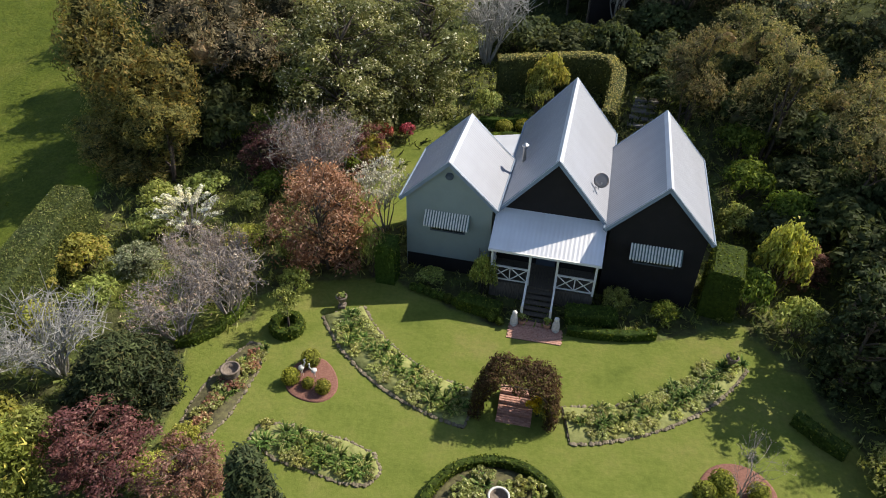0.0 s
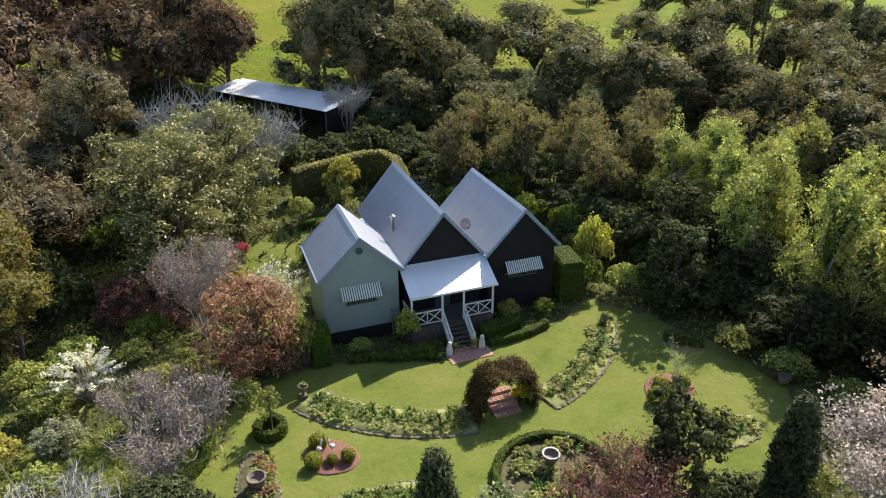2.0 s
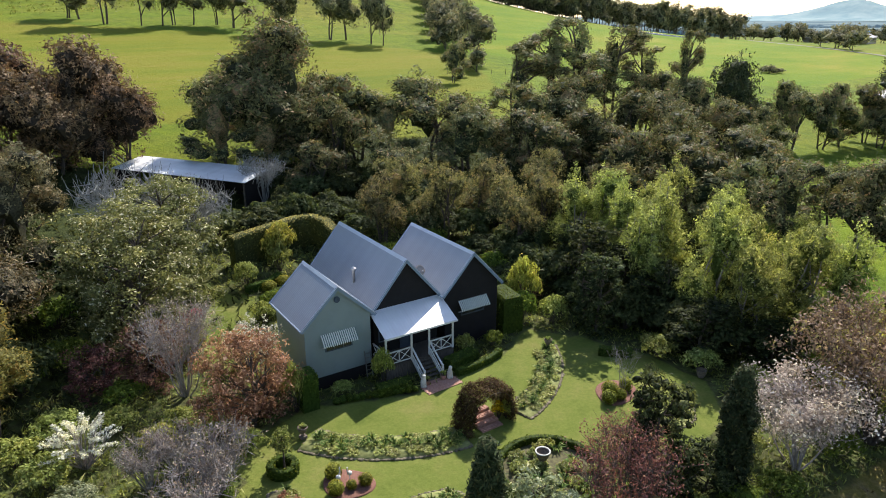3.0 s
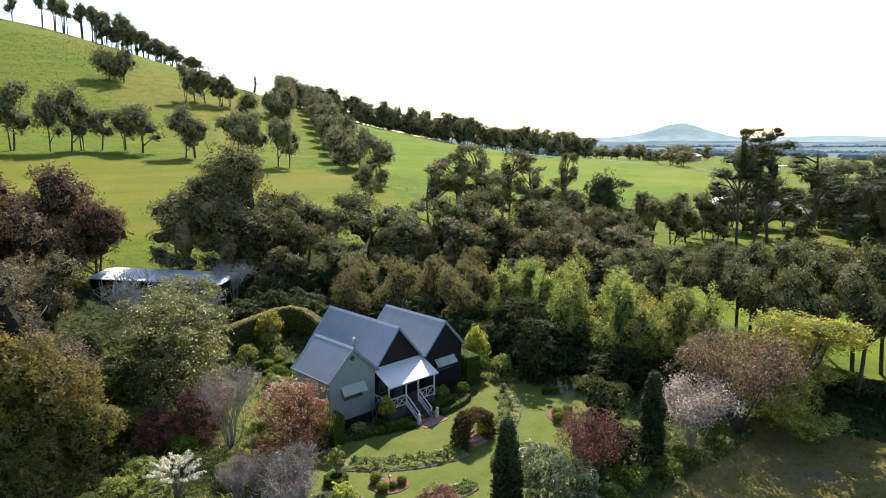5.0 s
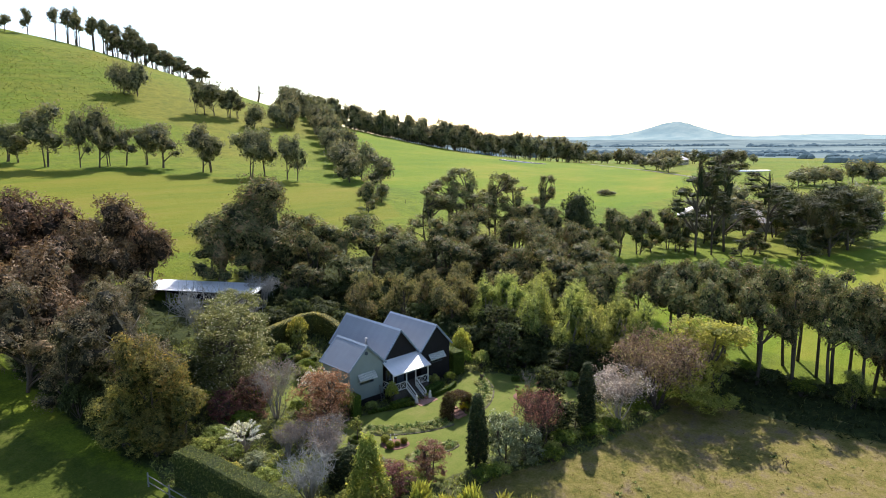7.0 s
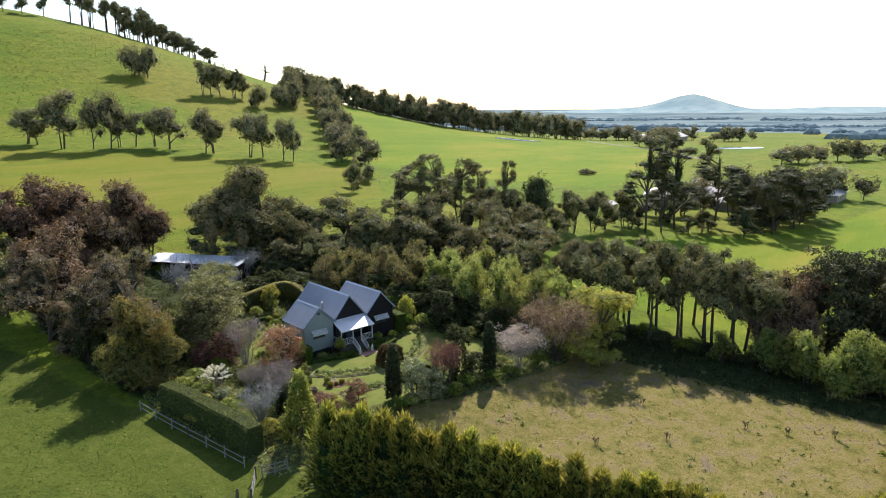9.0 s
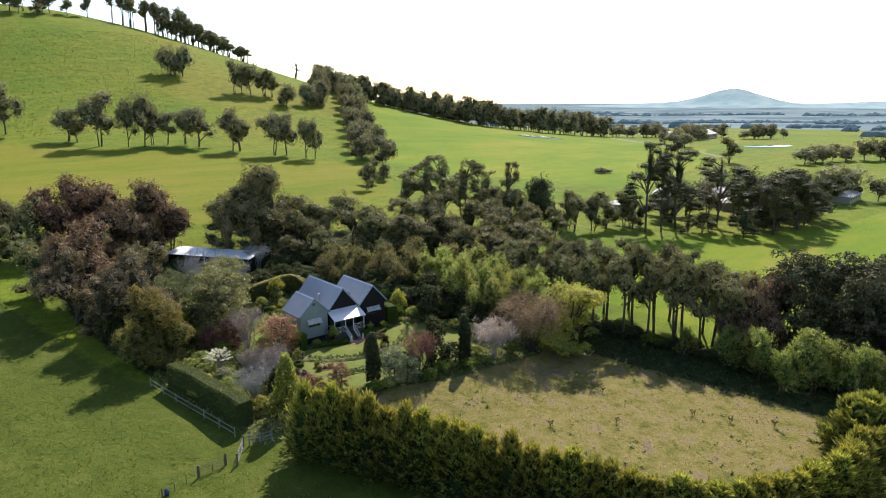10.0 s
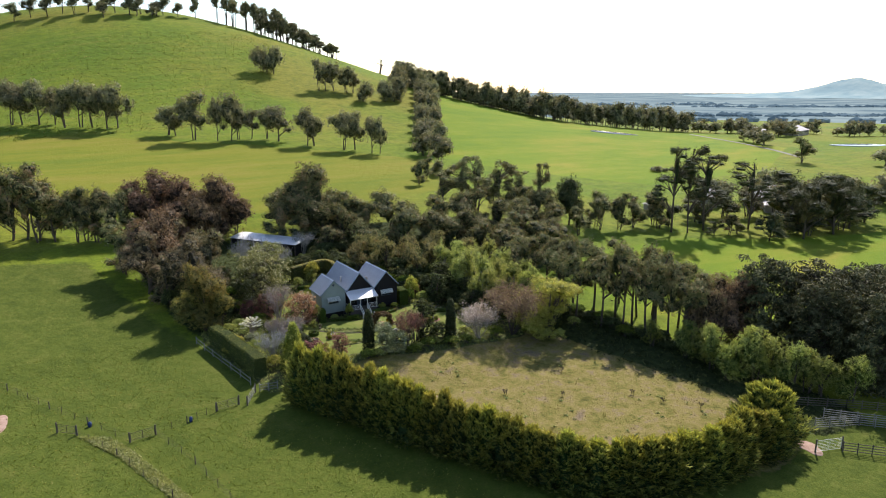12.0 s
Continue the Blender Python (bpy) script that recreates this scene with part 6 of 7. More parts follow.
TWIGS = Stock([bare_shrub(s, 3.0, 2.0, GREY_BARK, TWIG_PINK, 13, 1200, (0.12, 0.05), "grey-pink twiggy shrub bare of leaf", "bare_shrub", forks=6, bud_r=0.14, thick=1.35) for s in (201, 202)], 3.0, 2.0)
for x, y, h, r in ((-15.4, 21.0, 3.0, 2.2), (-13.8, 22.9, 3.4, 2.0), (-16.4, 25.2, 2.8, 1.6), (-14.8, 25.6, 2.6, 1.4)):
    TWIGS.put(x, y, h, r)
FANTWIG = Stock([bare_shrub(206, 6.0, 2.7, GREY_BARK, TWIG_PINK, 16, 2200, (0.13, 0.055), "tall fan of bare grey-pink branches beside the olive tree", "bare_tree", "tree", forks=8, bud_r=0.12, thick=0.85)], 6.0, 2.7)
FANTWIG.put(-12.0, 32.6, 6.0, 2.7)
PALETWIGS = Stock([bare_shrub(203, 3.4, 2.4, SILVER_BARK, TWIG_PINK, 14, 0, (0.1, 0.05), "leafless shrub with silvery white branches", "bare_shrub", forks=6, thick=1.5)], 3.4, 2.4)
PALETWIGS.put(-19.6, 18.2, 3.6, 2.6)
PALETWIGS.put(-9.5, 49.5, 8.2, 4.2)
PALETWIGS.put(-4.0, 51.0, 6.0, 3.2)
PALETWIGS.put(6.4, 60.2, 4.6, 2.8)
twigtree = Stock([bare_shrub(205, 3.2, 1.3, GREY_BARK, TWIG_PINK, 5, 0, label="slender bare twig tree in the red mulch bed", name="bare_tree", category="tree", forks=4, thick=0.5)], 3.2, 1.3)
twigtree.put(8.6, 16.1, 3.2, 1.3)
white = thing("white_blossom_shrub", "low spreading shrub covered in white blossom", "shrub", at=pose(-18.4, 28.9, gz(-18.4, 28.9)))
rsw = np.random.RandomState(4)
wb = Build()
wcs = []
for i in range(26):
    a, q = i * 2.4, 0.3 + 1.5 * math.sqrt(i / 26)
    e = (math.cos(a) * q, math.sin(a) * q, 2.5 - q * q * 0.42 + (i % 3) * 0.2)
    limb(wb, rsw, (0, 0, -0.1), e, 0.05, 0.015, 0.08, 4, 3)
    wcs += [tuple(np.array(e) * (k, k, 0.7 + 0.3 * k) + (0, 0, 0.06)) for k in (0.6, 0.75, 0.88, 1.0, 1.12)]
part("branch_frame", wb, GREY_BARK, white)
under("blossom", crown_mesh("blossom", WHITE_BLOOM, leaf_cloud(rsw, wcs, [0.19] * len(wcs), 24, 0.12, 0.07, 0.6, 0.0)), white)
juniper = Stock([spray_conifer(211, 3.2, 2.0, DARK, 1100, 16, "dense dark green rounded juniper", "juniper", "", 0.24, 0.5, 0.0, 1.2, True)], 3.2, 2.0)
juniper.put(-15.9, 17.2, 3.0, 2.1)
# shrubs of the garden's sides
SH = Stock([mound(s, 1.5, 1.4, 1.6, SHRUB, 1500, (0.18, 0.105), label="leafy green shrub in the garden border") for s in (221, 222)], 1.6, 1.5)
SY = Stock([mound(s, 1.4, 1.4, 1.5, SHRUB_YELLOW, 1900, (0.17, 0.1), label="yellow-green shrub in the garden border") for s in (223,)], 1.5, 1.4)
SD = Stock([mound(s, 1.5, 1.5, 1.7, BOX, 1400, (0.18, 0.11), label="dense dark green shrub in the garden border") for s in (224,)], 1.7, 1.5)
for x, y, h, r in ((-20.2, 28.4, 1.8, 1.5), (-21.2, 31.0, 1.6, 1.4), (-19.0, 32.5, 1.5, 1.6), (-12.2, 27.5, 1.2, 1.0), (-13.6, 29.3, 1.3, 1.2), (-16.0, 31.5, 1.2, 1.2), (-7.6, 26.8, 3.2, 0.9), (-11.3, 25.2, 1.2, 1.0),
                   (-20.6, 22.8, 1.4, 1.3), (-18.6, 14.8, 1.6, 1.3), (-4.0, 38.4, 1.6, 1.2), (-3.2, 43.2, 2.2, 1.2), (0.2, 44.3, 2.4, 1.2), (12.9, 25.6, 2.2, 1.3), (13.5, 31.0, 2.2, 1.4),
                   (11.8, 33.5, 1.8, 1.3), (14.4, 17.5, 1.6, 1.5), (15.0, 14.6, 1.6, 1.4), (15.6, 11.4, 1.5, 1.4), (2.5, 7.2, 1.2, 1.1), (-1.2, 7.2, 1.3, 1.1), (9.0, 8.4, 1.3, 1.1), (-7.4, 8.6, 1.2, 1.2), (-15.2, 9.6, 1.4, 1.5), (24, 4.5, 1.8, 1.4), (28, 2, 1.6, 1.4)):
    SH.put(x, y, h, r)
for x, y, h, r in ((-22.6, 25.2, 1.9, 1.6), (-24.0, 23.0, 1.6, 1.4), (-22.3, 20.6, 1.5, 1.2), (-20.6, 15.2, 1.6, 1.3), (-13.0, 13.6, 1.2, 1.0), (12.6, 28.4, 4.2, 1.5), (0.8, 45.4, 3.4, 1.6), (-15.0, 28.0, 1.4, 1.2), (-9.9, 37.5, 1.8, 1.3), (1.4, 18.7, 1.1, 0.5)):
    SY.put(x, y, h, r)
for x, y, h, r in ((-10.0, 31.5, 1.6, 1.3), (-11.5, 36.4, 1.8, 1.5), (-2.6, 39.6, 1.6, 1.2), (10.9, 26.8, 2.8, 1.2), (12.6, 36.5, 2.6, 1.7), (-19.6, 38.0, 2.2, 1.8), (-17.0, 38.6, 2.2, 1.8), (-16.4, 44, 2.4, 1.8), (14.6, 33.8, 2.5, 1.8), (-15.2, 33.6, 1.4, 1.4),
                   (18.4, 30.0, 3.0, 1.9), (20.5, 19.0, 2.4, 1.9), (22, 13.5, 2.2, 1.8), (33, 20, 2.5, 2), (12.8, 40, 2.6, 1.8), (8.6, 40.5, 2.2, 1.5), (29, 9, 2.2, 1.8), (31.5, -6, 2.0, 1.8), (33, 0, 2.0, 1.8), (32, 5, 2.0, 1.8)):
    SD.put(x, y, h, r)
for x, y, h, r in ((0.9, 7.2, 1.6, 1.4), (-2.2, 6.6, 1.4, 1.3), (4.4, 6.0, 1.5, 1.4), (7.2, 5.6, 1.4, 1.3), (-8.8, 8.8, 1.5, 1.4), (13.4, 5.6, 1.6, 1.5)):
    SD.put(x, y, h, r)
SY.put(-1.9, 26.3, 2.3, 0.8)
SY.put(-12.5, 15.2, 1.2, 0.75)
SH.put(4.6, 26.0, 1.5, 0.8)
SD.put(6.9, 25.6, 1.2, 0.8)
SH.put(-4.6, 26.7, 1.0, 0.8)
redsh = Stock([mound(225, 0.9, 0.9, 1.0, RED_BLOOM, 900, (0.14, 0.1), 10, "red-flowering azalea bush beside the lawn path", "azalea_bush")], 1.0, 0.9)
redsh.put(-9.6, 40.2, 1.2, 0.6)
redsh.put(-8.3, 40.6, 1.1, 0.6)
magnolia = Stock([bare_shrub(226, 3.6, 1.7, GREY_BARK, WHITE_BLOOM, 8, 2400, (0.11, 0.07), "open shrub with scattered cream flowers", "magnolia", bud_r=0.1)], 3.6, 1.7)
magnolia.put(-7.9, 31.2, 4.2, 1.7)

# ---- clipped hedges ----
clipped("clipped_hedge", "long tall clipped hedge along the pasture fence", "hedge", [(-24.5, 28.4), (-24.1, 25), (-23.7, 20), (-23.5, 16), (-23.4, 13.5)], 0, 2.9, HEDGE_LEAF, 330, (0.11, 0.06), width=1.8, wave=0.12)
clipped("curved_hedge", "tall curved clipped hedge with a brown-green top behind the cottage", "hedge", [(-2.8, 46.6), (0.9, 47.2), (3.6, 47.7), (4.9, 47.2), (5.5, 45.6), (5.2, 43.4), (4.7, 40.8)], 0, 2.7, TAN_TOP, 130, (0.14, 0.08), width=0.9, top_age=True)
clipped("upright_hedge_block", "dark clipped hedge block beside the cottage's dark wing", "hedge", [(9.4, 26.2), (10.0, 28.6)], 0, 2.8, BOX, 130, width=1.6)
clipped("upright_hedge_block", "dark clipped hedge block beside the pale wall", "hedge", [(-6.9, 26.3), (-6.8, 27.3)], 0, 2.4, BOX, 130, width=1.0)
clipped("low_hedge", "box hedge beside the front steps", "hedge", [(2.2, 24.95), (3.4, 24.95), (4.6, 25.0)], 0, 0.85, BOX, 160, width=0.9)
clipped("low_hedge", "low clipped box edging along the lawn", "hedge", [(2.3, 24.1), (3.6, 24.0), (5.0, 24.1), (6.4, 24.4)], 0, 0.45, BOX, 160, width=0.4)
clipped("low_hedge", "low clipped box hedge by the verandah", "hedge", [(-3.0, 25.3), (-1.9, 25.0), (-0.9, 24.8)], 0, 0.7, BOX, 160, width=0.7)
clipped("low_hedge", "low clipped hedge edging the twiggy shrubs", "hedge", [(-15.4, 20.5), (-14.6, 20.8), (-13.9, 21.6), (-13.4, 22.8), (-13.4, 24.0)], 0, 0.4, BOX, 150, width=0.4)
EDGE_BALLS = Stock([box_ball(s, BOX, "small dark clipped box ball edging the front bed", "edging balls") for s in (323, 324)], 0.95, 0.5)
for i in range(13):
    f = i / 12
    EDGE_BALLS.put(-5.4 + 4.5 * f, 26.1 - 1.85 * f + 0.35 * f * (1 - f), 0.42 + 0.06 * (i % 3), 0.23 + 0.03 * (i % 2))
clipped("low_hedge", "low curved hedge in the tree's shade", "hedge", [(11.6, 20.2), (12.4, 19.2), (13.1, 18.6)], 0, 0.6, BOX, 140, width=0.5)
clipped("low_hedge", "low clipped hedge of the rear parterre", "hedge", [(-3.2, 40.8), (-1.5, 41.2), (0, 41.0)], 0, 0.6, BOX, 140, width=0.5)
clipped("low_hedge", "low clipped hedge of the rear parterre", "hedge", [(-3.6, 42.6), (-1.8, 42.6), (-0.4, 43.2)], 0, 0.6, BOX, 140, width=0.5)


def ring_hedge(cx, cy, r, h, w, label):
    pts = [(cx + r * math.cos(i * math.pi / 16), cy + r * math.sin(i * math.pi / 16)) for i in range(32)]
    return clipped("ring_hedge", label, "hedge", pts, 0, h, BOX, 160, closed=True, width=w)


ring_hedge(-10.75, 22.3, 0.62, 0.55, 0.34, "small clipped ring hedge round a standard tree")
ring_hedge(-0.4, 13.7, 2.6, 0.42, 0.32, "clipped ring hedge round the urn bed")

# ---- beds on the lawn ----
BX, BY = 0.6, 28.9


def slab(name, label, ring, mat, h=0.06):
    b = Build()
    n = len(ring)
    cx, cy = sum(p[0] for p in ring) / n, sum(p[1] for p in ring) / n
    vs = [(x, y, gz(x, y) - 0.15) for x, y in ring] + [(x, y, gz(x, y) + h * 0.6) for x, y in ring] + [(cx + (x - cx) * 0.94, cy + (y - cy) * 0.94, gz(x, y) + h) for x, y in ring] + [(cx, cy, gz(cx, cy) + h * 1.3)]
    fs = []
    for i in range(n):
        j = (i + 1) % n
        fs += [(i, j, n + j, n + i), (n + i, n + j, 2 * n + j, 2 * n + i), (2 * n + i, 2 * n + j, 3 * n)]
    b.add(vs, fs)
    return tagged(new(name, b.mesh(name, mat, True)), label, "garden bed", kind="structure")


def oval(cx, cy, rx, ry, turn, n=36, wob=0.05, seed=1):
    rs = np.random.RandomState(seed)
    ph = rs.uniform(0, 6, 3)
    out = []
    for i in range(n):
        a = 2 * math.pi * i / n
        k = 1 + wob * (math.sin(2 * a + ph[0]) + math.sin(3 * a + ph[1]))
        x, y = rx * k * math.cos(a), ry * k * math.sin(a)
        c, s = math.cos(radians(turn)), math.sin(radians(turn))
        out.append((cx + c * x - s * y, cy + s * x + c * y))
    return out


def stones(ring, label, closed=True, size=0.13, seed=2):
    """Edging of separate small stones along a line."""
    rs = np.random.RandomState(seed)
    b = Build()
    pts = ring + ring[:1] if closed else ring
    for (x0, y0), (x1, y1) in zip(pts, pts[1:]):
        ln = math.hypot(x1 - x0, y1 - y0)
        k = max(1, round(ln / (size * 1.35)))
        for i in range(k):
            f = (i + rs.uniform(0.2, 0.8)) / k
            x, y = x0 + (x1 - x0) * f + rs.uniform(-0.03, 0.03), y0 + (y1 - y0) * f + rs.uniform(-0.03, 0.03)
            b.ball((x, y, gz(x, y) + 0.03), size * rs.uniform(0.6, 1.25), 0.6, rs.randint(1 << 30), 0.32)
    ob = new("stone_edging", b.mesh("stone_edging", STONE))
    return tagged(ob, label, "stone edging", kind="stuff")


def arc(r, a0, a1, n=40):
    return [(BX + r * math.cos(radians(a0 + (a1 - a0) * i / n)), BY + r * math.sin(radians(a0 + (a1 - a0) * i / n))) for i in range(n + 1)]


SOIL = stone_mat("bed_soil", (0.05, 0.045, 0.025), (0.15, 0.14, 0.06), 5.0)
BED_MOSS = stone_mat("pale_mossy_bed", (0.14, 0.155, 0.045), (0.32, 0.33, 0.12), 3.5)


def arc_bed(a0, a1, ri0, ri1, ro, label):
    n = 30
    b = Build()
    vs, fs = [], []
    for i in range(n + 1):
        a = radians(a0 + (a1 - a0) * i / n)
        ri = ri0 + (ri1 - ri0) * i / n
        for r, z in ((ri, -0.1), (ri + 0.08, 0.09), ((ri + ro) / 2, 0.14), (ro - 0.08, 0.09), (ro, -0.1)):
            vs.append((BX + r * math.cos(a), BY + r * math.sin(a), z))
    for i in range(n):
        fs += [(i * 5 + j, i * 5 + 5 + j, i * 5 + 6 + j, i * 5 + 1 + j) for j in range(4)]
    b.add(vs, fs)
    tagged(new("curved_bed", b.mesh("curved_bed", BED_MOSS, True)), label, "garden bed", kind="structure")
    outer = arc(ro, a0, a1)
    inner = [(BX + (ri0 + (ri1 - ri0) * i / 40) * math.cos(radians(a0 + (a1 - a0) * i / 40)), BY + (ri0 + (ri1 - ri0) * i / 40) * math.sin(radians(a0 + (a1 - a0) * i / 40))) for i in range(41)]
    stones(outer + inner[::-1], "small rough stones edging the curved bed", True, 0.105, int(a0))


arc_bed(209, 257, 9.3, 9.35, 11.35, "long curved bed of strappy plants edged with stones")
arc_bed(279, 328, 9.45, 10.5, 11.4, "long curved bed of strappy plants edged with stones")
STRAPS = Stock([strap_clump(s, 46, 0.5, STRAP, "green strappy plant in the lawn bed", group="bed plants") for s in (301, 302, 303)], 1, 1)
COVERS = Stock([mound(s, 0.42, 0.42, 0.32, COVER, 300, (0.1, 0.065), 8, "pale yellow-green ground cover plant", "ground_cover", "plant", "bed plants") for s in (311, 312)], 0.32, 0.42)
rsb = np.random.RandomState(12)
for a0, a1, ri, ro, count in ((210, 256, 9.5, 11.2, 46), (280, 327, 9.75, 11.25, 42)):
    for i in range(count):
        a = radians(a0 + (a1 - a0) * (i + rsb.uniform(0, 1)) / count)
        for k in range(3):
            r = ri + (ro - ri) * (k + rsb.uniform(0.2, 0.8)) / 3
            x, y = BX + r * math.cos(a + 0.03 * k), BY + r * math.sin(a + 0.03 * k)
            if k == 1 and i % 5 in (0, 3) or k != 1 and rsb.uniform(0, 1) < 0.1:
                STRAPS.put(x, y, rsb.uniform(0.8, 1.25), rsb.uniform(0.7, 1.05), z=0.1)
            elif rsb.uniform(0, 1) < 0.5:
                COVERS.put(x, y, rsb.uniform(0.1, 0.2), rsb.uniform(0.3, 0.46), z=0.1)
BRONZE_COVERS = Stock([mound(313, 0.42, 0.42, 0.32, RUST, 260, (0.09, 0.05), 8, "bronze-leaved flowering ground cover", "ground_cover", "plant", "bed plants")], 0.32, 0.42)
AGAP = [(-10.3, 16.0), (-10.1, 16.7), (-9.2, 16.9), (-7.7, 16.7), (-6.3, 16.45), (-5.2, 16.0), (-4.8, 15.3), (-5.2, 14.6), (-6.3, 14.6), (-7.6, 14.95), (-9.0, 15.25)]
slab("lawn_bed", "oblong lawn bed of strappy plants", AGAP, BED_MOSS, 0.08)
stones(AGAP, "small rough stones edging the oblong bed", True, 0.105, 21)
for i in range(26):
    f = rsb.uniform(0, 1)
    x, y = -9.8 + 4.6 * f, 16.25 - 0.9 * f + rsb.uniform(-0.55, 0.55)
    STRAPS.put(x, y, rsb.uniform(0.9, 1.3), rsb.uniform(0.8, 1.15), z=0.06)
for i in range(22):
    f = rsb.uniform(0, 1)
    x, y = -9.8 + 4.6 * f, 16.15 - 0.9 * f + rsb.uniform(-0.75, 0.75)
    COVERS.put(x, y, 0.22, 0.36, z=0.05)
SIDE = [(-13.2, 15.8), (-13.3, 17.2), (-13.1, 18.6), (-12.7, 20.0), (-12.1, 21.2), (-11.5, 21.0), (-11.2, 19.8), (-11.3, 18.4), (-11.5, 17.0), (-11.9, 15.8)]
slab("side_bed", "curved flower bed with edging stones and a pot", SIDE, SOIL, 0.08)
stones(SIDE, "small stones edging the side bed", True, 0.1, 22)
for i in range(34):
    f = rsb.uniform(0, 1)
    x, y = -12.6 + 1.0 * f + rsb.uniform(-0.4, 0.5), 16.0 + 4.8 * f
    (BRONZE_COVERS if i % 3 == 1 else COVERS if i % 3 else STRAPS).put(x, y, 0.32 if i % 6 else 0.9, 0.42 if i % 6 else 0.9, z=0.06)
for i in range(30):
    a, r = rsb.uniform(0, 6.28), 2.3 * math.sqrt(rsb.uniform(0.02, 1))
    (STRAPS if i % 2 else COVERS).put(-0.4 + r * math.cos(a), 13.7 + r * math.sin(a), 1.15 if i % 2 else 0.4, 1.15 if i % 2 else 0.55, z=0.04)
slab("round_bed", "round dark bed inside a clipped ring hedge", oval(-0.4, 13.7, 2.45, 2.45, 0, wob=0.0), SOIL, 0.06)
STRIP = [(6.4, 12.3), (7.4, 11.8), (8.6, 11.6), (9.6, 11.7), (10.5, 12.3), (10.6, 13.0), (9.6, 13.4), (8.2, 13.6), (7.0, 13.2)]
slab("lawn_bed", "pale strip bed of variegated strappy plants", STRIP, BED_MOSS, 0.08)
stones(STRIP, "small stones edging the strip bed", True, 0.1, 23)
for i in range(26):
    f = rsb.uniform(0, 1)
    x, y = 6.9 + 3.3 * f, 12.6 + rsb.uniform(-0.6, 0.6)
    (STRAPS if i % 3 else COVERS).put(x, y, 1.0 if i % 3 else 0.3, 0.9 if i % 3 else 0.45, z=0.06)
slab("mulch_bed", "teardrop bed of red gravel mulch", oval(-8.7, 19.4, 1.12, 1.3, 20, seed=3), MULCH, 0.05)
slab("mulch_bed", "oval bed of red gravel mulch", oval(8.5, 16.4, 1.55, 1.15, 10, seed=4), MULCH, 0.05)
BALLS = Stock([box_ball(s, BALL_LEAF, "round clipped golden box ball", "box balls") for s in (321, 322)], 0.95, 0.5)
for x, y, h, r in ((-9.55, 19.15, 0.75, 0.42), (-8.05, 18.85, 0.65, 0.36), (-9.0, 20.3, 0.8, 0.45), (-8.75, 19.0, 0.5, 0.28), (7.2, 15.9, 0.85, 0.46), (7.9, 16.4, 0.95, 0.52), (9.2, 16.2, 0.8, 0.42), (8.05, 15.75, 0.7, 0.4)):
    BALLS.put(x, y, h, r)
for x, y in ((-1.9, 42.0), (-0.6, 42.2), (-2.6, 39.6)):
    BALLS.put(x, y, 0.9, 0.6)
twigt = Stock([broad_tree(331, 2.6, 0.85, 0.6, SHRUB, BARK, 16, 70, (0.12, 0.07), "dome", 0.45, 0.1, 1, label="small standard tree with a round head", name="standard_tree", solid=0.3)], 2.6, 0.85)
twigt.put(-10.7, 22.35, 2.4, 0.62)

# ---- the arch, steps and paving ----
arch = thing("leafy_arch", "climber-covered garden arch over brick steps", "garden arch", at=pose(0.12, 19.1, 0, 0, 0, -4))
ab = Build()
for y in (-0.75, 0.0, 0.75):
    ab.tube([(1.5 * math.cos(a), y, 2.2 * math.sin(a) ** 0.6 if a not in (0.0, math.pi) else -0.1) for a in [math.pi * i / 12 for i in range(13)]], [0.03] * 13, 5)
part("frame", ab, BARK, arch)
rsa = np.random.RandomState(8)
acs = []
for i in range(950):
    k, y, w = rsa.uniform(0.9, 1.08), rsa.uniform(-0.85, 0.85), rsa.uniform(-1, 1)
    if i % 5 < 2:  # over the top
        x, z = w, (1 - abs(w) ** 3.2) ** 0.4
    else:  # down both sides
        z = abs(w)
        x = math.copysign((1 - z ** 2.5) ** 0.31, w)
    k *= 1 + 0.05 * math.sin(5 * x + 4 * z)
    acs.append((1.55 * k * x, y, max(0.05, 2.2 * k * z - 0.12 * abs(y) * z)))
ARCH_LEAF = leaf_mat("arch_climber_leaves", (0.03, 0.035, 0.012), (0.13, 0.085, 0.045), (0.14, 0.15, 0.04))
under("climber", crown_mesh("climber", ARCH_LEAF, leaf_cloud(rsa, acs, [0.25] * len(acs), 20, 0.1, 0.065, 1.0, 0.1)), arch)
yel = Stock([mound(341, 0.45, 0.45, 1.1, YELLOW_BLOOM, 500, (0.11, 0.08), 8, "bright yellow-leaved bush inside the arch", "yellow_bush")], 1.1, 0.45)
yel.put(1.0, 18.9, 1.2, 0.5)
steps = tagged(new("brick_steps"), "flight of four terracotta brick steps under the arch", "steps", kind="structure")
steps.matrix_basis = pose(0.05, 18.3, 0, 0, 0, -4)
brick = Build()
brick.box(-0.112, 0.112, -0.052, 0.052, 0, 0.07, cut=0.008)
brick_me = brick.mesh("brick", BRICK)
for r in range(4):
    tread = Build()
    tread.box(-0.72, 0.72, r * 0.42, r * 0.42 + 0.41, -0.2, 0.02 + r * 0.14)
    part("tread", tread, BRICK, steps)
    for i in range(6):
        for k in range(3):
            o = under("brick", brick_me, steps)
            o.location = (-0.6 + i * 0.24, r * 0.42 + 0.08 + k * 0.125, 0.0 + r * 0.14)
pad = tagged(new("brick_landing"), "landing of worn terracotta bricks at the foot of the steps", "paving", kind="structure")
pad.matrix_basis = pose(0.78, 23.75, 0, 0, 0, -4)
bed = Build()
bed.box(-1.28, 1.28, -0.5, 0.55, -0.2, 0.012)
part("bedding", bed, SOIL, pad)
